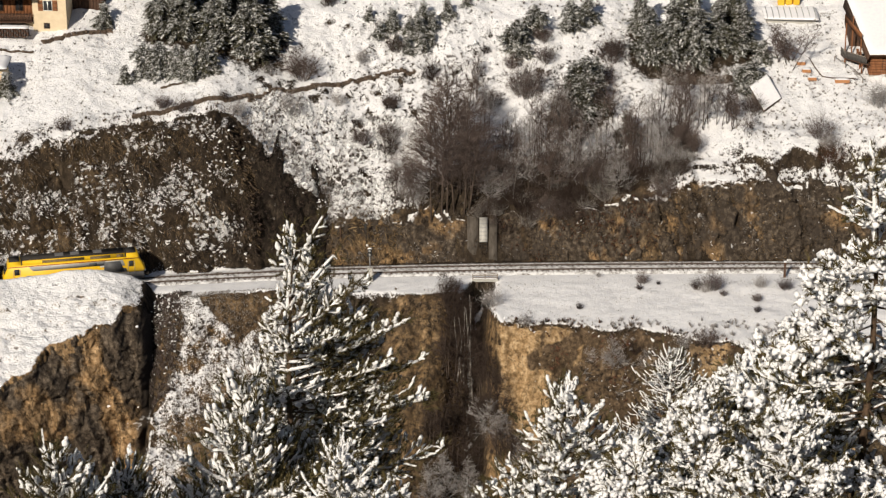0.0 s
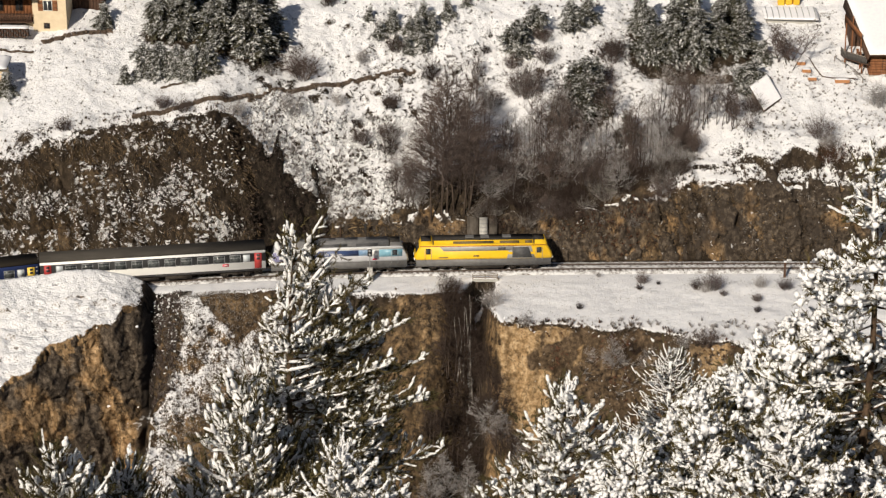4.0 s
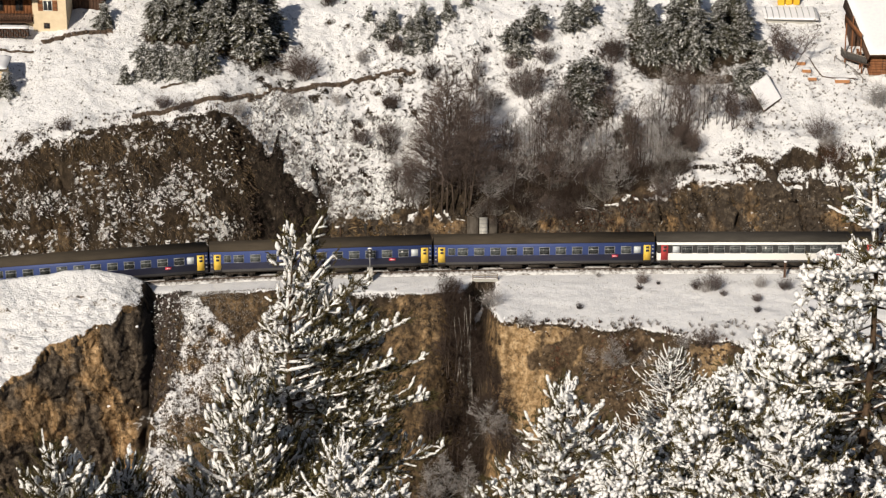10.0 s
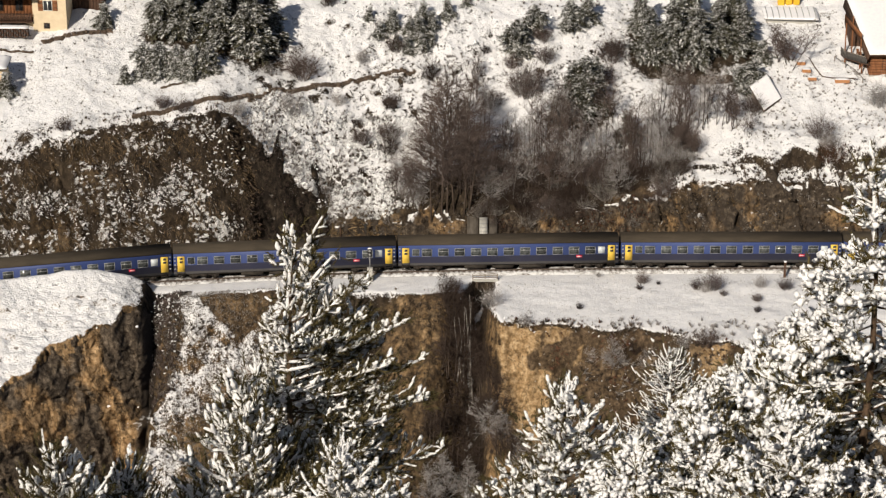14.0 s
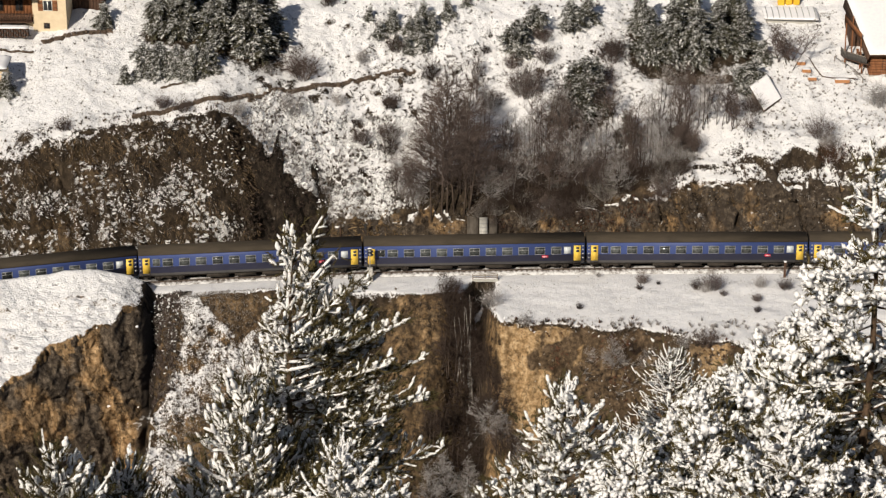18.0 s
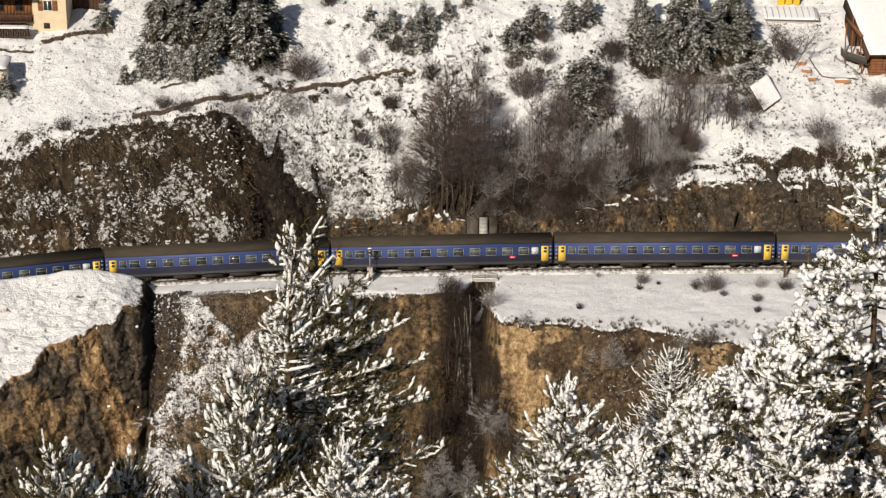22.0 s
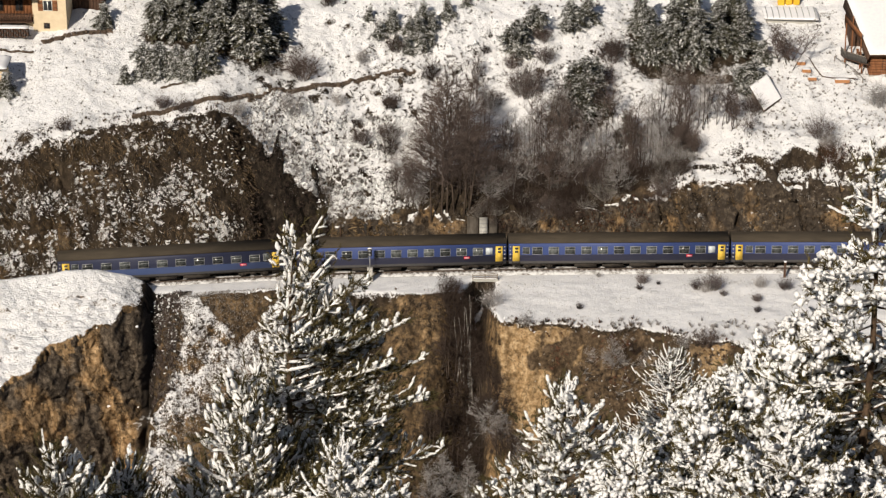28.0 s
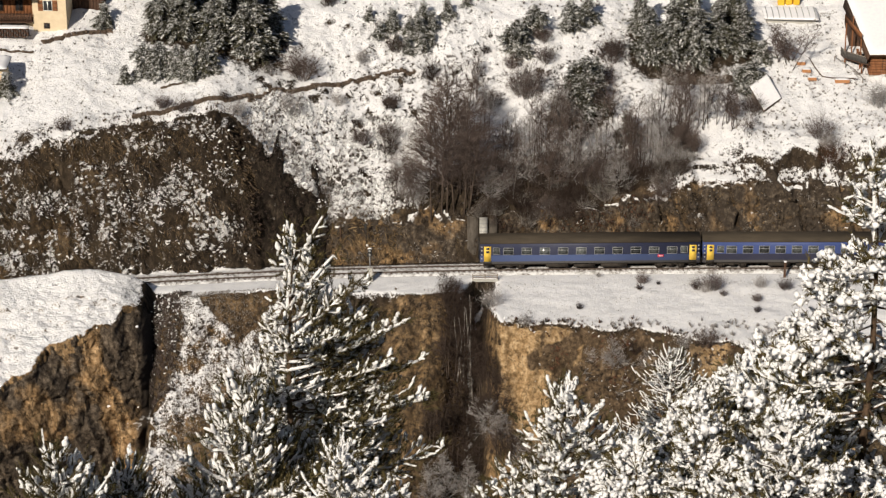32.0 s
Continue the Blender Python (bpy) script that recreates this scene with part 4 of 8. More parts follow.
def railway():
    track = thing("railway_track", "single railway track on snow-dusted ballast", "railway track", kind="structure")
    part("ballast_bed", sweep([(-2.0, -0.62), (-1.5, -0.21), (-1.12, -0.135), (-1.0, -0.172), (-0.56, -0.172), (-0.42, -0.132), (0.42, -0.132), (0.56, -0.172), (1.0, -0.172), (1.12, -0.135), (1.75, -0.22), (2.7, -0.56)], -110, 110, 1.0, False),
         ballast_material(), track, "snow-dusted grey ballast")
    for side in (-0.7525, 0.7525):
        web = [(side - 0.07, -0.16), (side - 0.07, -0.14), (side - 0.012, -0.12), (side - 0.012, -0.05), (side - 0.036, -0.035),
               (side - 0.036, -0.004), (side + 0.036, -0.004), (side + 0.036, -0.035), (side + 0.012, -0.05), (side + 0.012, -0.12),
               (side + 0.07, -0.14), (side + 0.07, -0.16)]
        rail = part("rail", sweep(web, -110, 110, 1.5), RAIL, track, "rusty steel rail")
        part("rail_head", sweep([(side - 0.03, -0.003), (side + 0.03, -0.003), (side + 0.03, 0.0), (side - 0.03, 0.0)], -110, 110, 1.5),
             RAIL_TOP, rail, "worn running surface")
    so = Soup()
    so.box(-0.13, 0.13, -1.3, 1.3, -0.30, -0.155)
    for side in (-0.7525, 0.7525):
        so.box(-0.10, 0.10, side - 0.19, side - 0.08, -0.16, -0.10)
        so.box(-0.10, 0.10, side + 0.08, side + 0.19, -0.16, -0.10)
    sleeper = so.mesh("sleeper")
    far = Soup()
    for k in range(-160, 160):
        s = k * 0.62
        x, y = on_line(s)
        m = pose(x, y, rng.normal(0, 0.006), 0, 0, heading(s) + rng.normal(0, 0.8))
        if -58 < x < 52:
            part("sleeper", sleeper, SLEEPER, track, m=m)
        else:
            far.box(-0.13, 0.13, -1.3, 1.3, -0.30, -0.155, m)
    tagged(part("sleeper_row", far, SLEEPER, track), kind="stuff")


railway()


# ---- train ----
def bands(name, stops, rough=0.45, dirt=0.25):
    """Paint in level bands by height above the rail, with road dirt low down as fine grain."""
    m, nt, b = material(name, rough)
    tc = nt.nodes.new("ShaderNodeTexCoord")
    sep = nt.nodes.new("ShaderNodeSeparateXYZ")
    plug(nt, tc.outputs["Object"], sep.inputs[0])
    f = maths(nt, "DIVIDE", sep.outputs[2], 5.0)
    n = nt.nodes.new("ShaderNodeValToRGB")
    n.color_ramp.interpolation = "CONSTANT"
    e = n.color_ramp.elements
    while len(e) < len(stops):
        e.new(0.5)
    for el, (z, c) in zip(e, stops):
        el.position, el.color = z / 5.0, (*c, 1)
    plug(nt, f, n.inputs[0])
    g = ramp(nt, grain(nt, 0.9, 6, 0.7, stretch=(1, 1, 0.35)), [(0.35, 0.0), (0.75, dirt)])
    plug(nt, mixc(nt, g, n.outputs[0], (0.10, 0.085, 0.07)), b.inputs["Base Color"])
    return m


GREY_SKIRT = (0.070, 0.066, 0.066)
BLUE_COACH = bands("blue_coach_paint", [(0, GREY_SKIRT), (1.20, (0.017, 0.019, 0.045)), (1.98, (0.032, 0.058, 0.190))], 0.62, 0.12)
NAVY_COACH = bands("navy_coach_paint", [(0, GREY_SKIRT), (1.20, (0.055, 0.085, 0.20)), (1.98, (0.017, 0.022, 0.055))], 0.62, 0.12)
WHITE_COACH = bands("white_coach_paint", [(0, GREY_SKIRT), (1.16, (0.87, 0.86, 0.81)), (2.06, (0.03, 0.03, 0.03)), (3.10, (0.88, 0.87, 0.84))], 0.55, 0.02)
ROOF_BROWN = simple("coach_roof", (0.040, 0.033, 0.025), (0.078, 0.063, 0.046), 0.85, scale=0.8, stretch=(0.25, 1, 1))
ROOF_GREY = simple("grey_coach_roof", (0.040, 0.036, 0.031), (0.075, 0.067, 0.057), 0.8, scale=0.8, stretch=(0.25, 1, 1))
DOOR_YELLOW = simple("yellow_door", (0.72, 0.46, 0.05), (0.80, 0.55, 0.09), 0.45, scale=2)
DOOR_RED = simple("red_door", (0.34, 0.03, 0.03), (0.44, 0.05, 0.045), 0.45, scale=2)
ALU = simple("aluminium_frame", (0.21, 0.215, 0.22), (0.33, 0.335, 0.34), 0.5, 0.15, scale=4)
PANE = simple("coach_glass", (0.012, 0.014, 0.015), (0.120, 0.130, 0.125), 0.10, scale=1.9, random_tint=1.4)
PANE_WHITE = simple("frosted_glass", (0.52, 0.56, 0.58), (0.62, 0.66, 0.68), 0.35, scale=2)
UNDER = simple("underframe", (0.018, 0.016, 0.014), (0.060, 0.050, 0.042), 0.85, scale=3)
PLATE_RED = simple("red_plate", (0.50, 0.02, 0.05), (0.62, 0.04, 0.08), 0.4, scale=2)
LOCO_YELLOW = simple("yellow_loco_paint", (0.78, 0.46, 0.012), (0.86, 0.54, 0.025), 0.38, scale=1.2)
LOCO_GREY = simple("grey_loco_paint", (0.34, 0.33, 0.31), (0.44, 0.43, 0.40), 0.45, scale=1.5)
LOCO_DARK = simple("dark_grille", (0.045, 0.045, 0.048), (0.09, 0.09, 0.09), 0.6, scale=3)
LOCO_BROWN = simple("grille_brown", (0.16, 0.10, 0.02), (0.24, 0.15, 0.03), 0.6, scale=3)
LOCO_STRIPE = simple("red_stripe", (0.30, 0.05, 0.02), (0.38, 0.08, 0.03), 0.45, scale=3)
LOCO_SILVER = bands("silver_loco_paint", [(0, (0.36, 0.36, 0.36)), (1.62, (0.54, 0.54, 0.55)), (2.2, (0.60, 0.61, 0.63))], 0.35, 0.2)
LOCO_SKIRT = simple("loco_skirt", (0.11, 0.106, 0.10), (0.17, 0.165, 0.16), 0.6, scale=2)
LOCO_ROOF = simple("loco_roof", (0.13, 0.128, 0.126), (0.22, 0.215, 0.21), 0.6, scale=2)
LOCO_SOOT = simple("sooty_roof", (0.022, 0.020, 0.018), (0.06, 0.054, 0.048), 0.7, scale=2)
LOCO_NAVY = simple("navy_panel", (0.03, 0.05, 0.13), (0.06, 0.10, 0.22), 0.4, scale=0.5)
LOCO_BLUE = simple("sky_blue_panel", (0.10, 0.20, 0.34), (0.34, 0.46, 0.58), 0.4, scale=0.9)
LOCO_LILAC = simple("lilac_panel", (0.22, 0.21, 0.36), (0.30, 0.29, 0.46), 0.4, scale=1)
LOCO_TEAL = simple("teal_panel", (0.10, 0.26, 0.36), (0.25, 0.46, 0.54), 0.4, scale=0.7)


def extrude_x(profile, x0, x1, closed=True, ends=True):
    so, n = Soup(), len(profile)
    v = [(x, y, z) for x in (x0, x1) for y, z in profile]
    f = [(j, (j + 1) % n, n + (j + 1) % n, n + j) for j in range(n if closed else n - 1)]
    if ends and closed:
        f += [tuple(range(n))[::-1], tuple(range(n, 2 * n))]
    so.add(v, f)
    return so


def ring(so, x0, x1, z0, z1, y0, y1, t):
    """A rectangular frame in the x-z plane between depths y0 and y1."""
    so.box(x0, x1, y0, y1, z0, z0 + t)
    so.box(x0, x1, y0, y1, z1 - t, z1)
    so.box(x0, x0 + t, y0, y1, z0 + t, z1 - t)
    so.box(x1 - t, x1, y0, y1, z0 + t, z1 - t)


def bogie_mesh():
    so = Soup()
    for side in (-1, 1):
        y = side * 1.02
        so.box(-1.75, 1.75, y - 0.07, y + 0.07, 0.50, 0.70)
        for ax in (-1.28, 1.28):
            so.box(ax - 0.20, ax + 0.20, y - 0.12, y + 0.12, 0.30, 0.62)
            so.tube([(ax - 0.34, y + side * 0.02, 0.36), (ax - 0.34, y + side * 0.02, 0.60)], (0.09, 0.09), 8)
            so.tube([(ax + 0.34, y + side * 0.02, 0.36), (ax + 0.34, y + side * 0.02, 0.60)], (0.09, 0.09), 8)
        so.box(-0.35, 0.35, y - 0.12, y + 0.12, 0.38, 0.80)
    so.box(-0.35, 0.35, -1.02, 1.02, 0.48, 0.82)
    return so.mesh("bogie_frame")


def wheelset_mesh(r=0.45):
    so = Soup()
    for side in (-1, 1):
        y = side * 0.76
        so.tube([(0, y - 0.065, 0), (0, y + 0.065, 0)], (r, r), 20)
        so.tube([(0, y - side * 0.075 - 0.012, 0), (0, y - side * 0.075 + 0.012, 0)], (r + 0.03, r + 0.03), 20)
    so.tube([(0, -0.95, 0), (0, 0.95, 0)], (0.08, 0.08), 8)
    return so.mesh("wheelset")


BOGIE, WHEELSET = bogie_mesh(), wheelset_mesh()


def add_bogie(root, x):
    b = part("bogie", BOGIE, UNDER, root, m=pose(x, 0, 0))
    for ax in (-1.28, 1.28):
        part("wheelset", WHEELSET, UNDER, b, "steel wheels on one axle", m=pose(ax, 0, 0.45))


HALF = 1.41
SIDE_TOP = 3.42


def coach(style):
    """A 26.4 m passenger coach. x runs forwards, z is height above the rail."""
    label = {"blue": "two-tone blue passenger coach with yellow end doors and brown roof",
             "navy": "navy passenger coach with a blue lower band and yellow end doors",
             "white": "white passenger coach with red doors and black window band"}[style]
    root = thing("passenger_coach", label, "train coach", "coaches of the train")
    paint = {"blue": BLUE_COACH, "navy": NAVY_COACH, "white": WHITE_COACH}[style]
    L = 13.02
    prof = [(-1.30, 0.86), (-HALF, 1.0), (-HALF, 2.6), (-1.38, 3.15), (-1.30, SIDE_TOP),
            (1.30, SIDE_TOP), (1.38, 3.15), (HALF, 2.6), (HALF, 1.0), (1.30, 0.86)]
    part("body", extrude_x(prof, -L, L), paint, root)
    arc = [(-1.33, SIDE_TOP - 0.02)] + [(-1.33 * math.cos(a) ** 0.75 if math.cos(a) > 0 else 0.0, SIDE_TOP + 0.63 * math.sin(a) ** 0.9)
                                       for a in np.linspace(0.12, math.pi / 2, 8)]
    arc = arc + [(-y, z) for y, z in arc[-2::-1]]
    part("roof", extrude_x(arc, -L - 0.03, L + 0.03), ROOF_GREY if style == "white" else ROOF_BROWN, root,
         "dark grey rounded roof" if style == "white" else "grimy brown rounded roof")
    # gangways, buffers and underframe
    for e in (-1, 1):
        so = Soup()
        for k in range(3):
            so.box(e * (L + 0.01 + 0.055 * k) - 0.02, e * (L + 0.01 + 0.055 * k) + 0.02, -0.62, 0.62, 1.15, 3.55)
        part("gangway_bellows", so, BLACK, root, "black rubber gangway")
        for y in (-0.87, 0.87):
            so = Soup()
            so.tube([(e * L, y, 1.05), (e * (L + 0.17), y, 1.05)], (0.10, 0.10), 10)
            so.tube([(e * (L + 0.13), y, 1.05), (e * (L + 0.17), y, 1.05)], (0.22, 0.22), 12)
            part("buffer", so, UNDER, root)
    so = Soup()
    so.box(-L + 0.4, L - 0.4, -1.15, 1.15, 0.70, 0.86)
    for x0, x1, y in ((-5.2, -2.6, -1.2), (-1.9, 0.6, -1.15), (1.3, 4.4, -1.2), (-4.6, -1.2, 0.7), (0.2, 3.6, 0.7)):
        so.box(x0, x1, y, y + 0.5, 0.34, 0.80)
    part("underframe", so, UNDER, root, "dark underframe with equipment boxes")
    for x in (-9.5, 9.5):
        add_bogie(root, x)
    # windows
    pitch = {"blue": 1.93, "navy": 2.15, "white": 1.90}[style]
    count = {"blue": 11, "navy": 10, "white": 11}[style]
    zw0, zw1 = (2.03, 2.98) if style != "navy" else (2.03, 2.92)
    ww = 1.22 if style != "white" else 1.30
    frame_so = Soup()
    ring(frame_so, -ww / 2, ww / 2, 0, zw1 - zw0, -0.03, 0.03, 0.055)
    frame_so.box(-ww / 2 + 0.055, ww / 2 - 0.055, -0.025, 0.02, (zw1 - zw0) * 0.60, (zw1 - zw0) * 0.60 + 0.05)
    frame_me = frame_so.mesh("window_frame")
    pane_so = Soup()
    pane_so.box(-ww / 2 + 0.03, ww / 2 - 0.03, -0.012, 0.01, 0.03, (zw1 - zw0) - 0.03)
    pane_me = pane_so.mesh("pane")
    for side in (-1, 1):
        for k in range(count):
            x = (k - (count - 1) / 2) * pitch
            w = part("window", frame_me, ALU, root, m=pose(x, side * HALF, zw0))
            part("pane", pane_me, PANE, w)
        for e in (-1, 1):
            # washroom window and door
            x = e * (count / 2 * pitch + 0.35)
            so = Soup()
            ring(so, x - 0.42, x + 0.42, 2.10, 2.98, side * HALF - 0.02, side * HALF + 0.02, 0.05)
            w = part("washroom_window", so, ALU, root)
            so = Soup()
            so.box(x - 0.38, x + 0.38, side * HALF - 0.012, side * HALF + 0.012, 2.14, 2.94)
            part("pane", so, PANE_WHITE if (e * side < 0 or style == "white") and style != "navy" else PANE, w)
            xd = e * 12.15
            so = Soup()
            so.box(xd - 0.42, xd + 0.42, side * HALF - 0.03, side * HALF + 0.03, 1.22, 3.10)
            d = part("door", so, DOOR_RED if style == "white" else DOOR_YELLOW, root,
                     "red entrance door" if style == "white" else "yellow entrance door")
            so = Soup()
            so.box(xd - 0.15, xd + 0.22, side * HALF - 0.04, side * HALF + 0.04, 2.28, 2.55)
            so.box(xd - 0.15, xd + 0.22, side * HALF - 0.04, side * HALF + 0.04, 2.68, 2.95)
            part("door_glass", so, GLASS_DARK, d)
            so = Soup()
            for z in (0.45, 0.72, 0.98):
                so.box(xd - 0.42, xd + 0.42, side * 1.40 - 0.12, side * 1.40 + 0.06, z, z + 0.04)
            so.box(xd - 0.46, xd - 0.40, side * 1.40 - 0.05, side * 1.40 + 0.05, 0.45, 1.2)
            so.box(xd + 0.40, xd + 0.46, side * 1.40 - 0.05, side * 1.40 + 0.05, 0.45, 1.2)
            part("step", so, UNDER, root)
            if style != "white":
                xs = e * 12.82
                for z in (1.5, 2.0, 2.5, 2.95):
                    so = Soup()
                    so.box(xs - 0.10, xs + 0.10, side * HALF - 0.02, side * HALF + 0.02, z, z + 0.16)
                    part("warning_stripe", so, STEEL_GREY, root, "pale stripe at the corner")
        so = Soup()
        xl = 8.35 if side < 0 else -8.35
        so.box(xl - 0.36, xl + 0.36, side * HALF - 0.02, side * HALF + 0.02, 1.62, 1.92)
        p = part("emblem", so, PLATE_RED, root, "small red emblem plate")
        so = Soup()
        so.box(xl - 0.26, xl + 0.26, side * HALF - 0.028, side * HALF + 0.028, 1.72, 1.79)
        part("emblem_bar", so, WHITE_PAINT, p)
    return root


def loco(style):
    """A four-axle diesel locomotive, 17.1 m over buffers."""
    yellow = style == "yellow"
    root = thing("locomotive", "yellow diesel locomotive with grey flank and raised hood" if yellow
                 else "silver-grey diesel locomotive with dark blue flank panel", "locomotive", "locomotives of the train")
    paint = LOCO_YELLOW if yellow else LOCO_SILVER
    W = 1.42
    # side silhouette, raked cab ends, extruded across with the upper part drawn in
    def shell(zz, wid, x_lo, x_hi):
        return [(-x_lo, zz[0]), (x_lo, zz[0]), (x_hi, zz[1]), (-x_hi, zz[1])], wid
    so = Soup()
    levels = [(1.60, 8.12, W), (1.80, 8.18, W), (2.25, 8.0, W), (3.15, 7.55, W - 0.03), (3.42, 7.42, W - 0.12)]
    v, f = [], []
    for z, hx, hw in levels:
        c = 0.22
        v += [(-hx + c, -hw, z), (hx - c, -hw, z), (hx, -hw + c * 1.6, z), (hx, hw - c * 1.6, z), (hx - c, hw, z), (-hx + c, hw, z), (-hx, hw - c * 1.6, z), (-hx, -hw + c * 1.6, z)]
    for k in range(len(levels) - 1):
        for j in range(8):
            f.append((k * 8 + j, k * 8 + (j + 1) % 8, k * 8 + 8 + (j + 1) % 8, k * 8 + 8 + j))
    f += [tuple(range(8))[::-1], tuple((len(levels) - 1) * 8 + j for j in range(8))]
    so.add(v, f)
    part("body", so, paint, root)
    # cab roofs and hood
    for e in (-1, 1):
        so = Soup()
        x0, x1 = sorted((e * 5.95, e * 7.42))
        v = []
        for z, dx, hw in ((3.42, 0.0, 1.30), (3.72, 0.12, 1.02), (3.77, 0.18, 0.88)):
            a, b_ = (x0 + (dx if e < 0 else 0), x1 - (dx if e > 0 else 0))
            v += [(a, -hw, z), (b_, -hw, z), (b_, hw, z), (a, hw, z)]
        so.add(v, [(k * 4 + j, k * 4 + (j + 1) % 4, k * 4 + 4 + (j + 1) % 4, k * 4 + 4 + j) for k in range(2) for j in range(4)] + [(8, 9, 10, 11)])
        cab = part("cab_roof", so, LOCO_YELLOW if yellow else LOCO_SKIRT, root)
        so = Soup()
        so.box(x0 + 0.05, x1 - 0.22, -0.92, 0.92, 3.745, 3.795)
        part("cab_roof_plate", so, LOCO_SOOT, cab, "sooty dark roof plate")
    hx0, hx1 = -6.0, 6.0
    hood = [(-1.30, 3.42), (-1.00, 3.76), (-0.86, 3.81), (0.86, 3.81), (1.00, 3.76), (1.30, 3.42)]
    h = part("hood", extrude_x(hood, hx0, hx1), LOCO_YELLOW if yellow else LOCO_ROOF, root, "" if yellow else "grey raised roof hood")
    for e in (-1, 1):
        so = Soup()
        v = [(e * 5.95 + dx, y, z) for dx in (-0.07, 0.07) for y, z in ((-1.32, 3.42), (-1.015, 3.785), (-0.86, 3.84), (0.86, 3.84), (1.015, 3.785), (1.32, 3.42))]
        so.add(v, [(j, j + 1, j + 7, j + 6) for j in range(5)] + [(5, 4, 3, 2, 1, 0), (6, 7, 8, 9, 10, 11)])
        part("hood_band", so, LOCO_SOOT, root, "dark vertical band")
    for side in (-1, 1):
        for x0, x1 in (((-2.4, 1.0), (2.0, 4.6)) if not yellow else ((-3.6, 1.2), (1.9, 4.2), (4.9, 5.7))):
            gr = Soup()
            a0, a1 = (x0, x1) if side < 0 else (-x1, -x0)
            m = Matrix.Translation((0, side * 1.145, 3.60)) @ pose(0, 0, 0, side * 41.4)
            gr.box(a0, a1, -0.02, 0.02, -0.16, 0.16, m)
            g = part("grille", gr, LOCO_BROWN if yellow else LOCO_DARK, h)
            sl = Soup()
            for k in range(5):
                sl.box(a0, a1, -0.035, 0.035, -0.15 + 0.068 * k, -0.13 + 0.068 * k, m)
            part("slats", sl, LOCO_DARK, g)
    for x in (-1.6, 0.2, 2.8):
        part("roof_hatch", rounded(x - 0.5, x + 0.5, -0.25, 0.65, 3.83, 3.89), LOCO_ROOF, root)
    so = Soup()
    so.box(-5.86, 5.86, -0.90, 0.90, 3.79, 3.835)
    part("roof_plate", so, LOCO_SOOT if yellow else LOCO_ROOF, root, "sooty dark roof plate" if yellow else "")
    # flank panels
    def panel(name, x0, x1, z0, z1, mat, lean=0.0, label="", proud=0.012, both=True, rake=0.0):
        out = None
        for side in ((-1, 1) if both else (-1,)):
            so = Soup()
            y = side * (W + 0.0)
            o = side * proud
            xs = [(x0, z0), (x1, z0), (x1 - rake, z1), (x0 + lean, z1)]
            if side > 0:
                xs = [(-a, b_) for a, b_ in xs]
            yy = lambda z: y - side * (0.03 * max(0, z - 2.25) / 0.9)
            v = [(a, yy(b_) + o, b_) for a, b_ in xs] + [(a, yy(b_) - o, b_) for a, b_ in xs]
            so.add(v, [(0, 1, 2, 3), (7, 6, 5, 4)] + [(j, 4 + j, 4 + (j + 1) % 4, (j + 1) % 4) for j in range(4)])
            out = part(name, so, mat, root, label)
        return out
    if yellow:
        panel("flank_panel", -4.7, 3.6, 2.62, 3.16, LOCO_GREY, -0.5, "pale grey flank panel")
        panel("flank_panel", 2.75, 6.1, 1.62, 3.14, LOCO_GREY, 0.3, "pale grey flank panel", 0.010, rake=0.5)
        panel("side_grille", 3.4, 5.75, 1.72, 3.02, LOCO_DARK, 0.0, "dark side grille", 0.018, rake=0.45)
        panel("stripe", -7.5, 7.5, 3.20, 3.28, LOCO_STRIPE, 0, "thin red stripe", 0.02)
        panel("vent", 1.7, 2.6, 2.72, 3.02, LOCO_DARK, proud=0.02)
        panel("lettering_bar", -5.3, -4.2, 1.78, 1.90, LOCO_DARK, proud=0.02, label="illegible line of writing")
        panel("emblem", -1.2, -0.5, 1.90, 2.10, LOCO_BROWN, proud=0.02, label="faint dark emblem")
    else:
        panel("stripe", -7.5, 7.5, 3.10, 3.34, WHITE_PAINT, 0, "white line under the roof", 0.02)
        panel("side_grille", -5.35, -3.0, 1.80, 3.0, LOCO_SOOT, 0.35, "dark side grille", 0.018, rake=0.1)
        panel("flank_panel", -7.75, -5.5, 1.85, 3.0, LOCO_LILAC, 0, "lilac flank panel")
        panel("flank_panel", -2.9, 2.3, 2.34, 3.04, LOCO_NAVY, 0.5, "dark blue flank panel")
        panel("flank_panel", 2.3, 3.9, 2.34, 3.04, LOCO_BLUE, 0, "pale blue flank panel")
        panel("flank_panel", 3.9, 4.7, 2.34, 3.04, WHITE_PAINT, 0, "white flank panel")
        panel("flank_panel", 4.7, 7.45, 2.15, 3.04, LOCO_TEAL, 0, "teal flank panel")
        panel("emblem", 3.95, 4.5, 1.78, 1.95, PLATE_RED, proud=0.02, label="small red emblem")
        font = bpy.data.curves.new("slogan", "FONT")
        font.body, font.size, font.extrude = "En voyage...", 0.50, 0.004
        tmp = new("slogan_curve", font)
        me = bpy.data.meshes.new_from_object(tmp.evaluated_get(bpy.context.evaluated_depsgraph_get()))
        bpy.data.objects.remove(tmp)
        part("slogan", me, WHITE_PAINT, root, "white lettering En voyage", m=pose(-1.7, -W - 0.02, 2.46, 90))
        part("slogan", me, WHITE_PAINT, root, "white lettering En voyage", m=pose(3.2, W + 0.02, 2.38, 90, 0, 180))
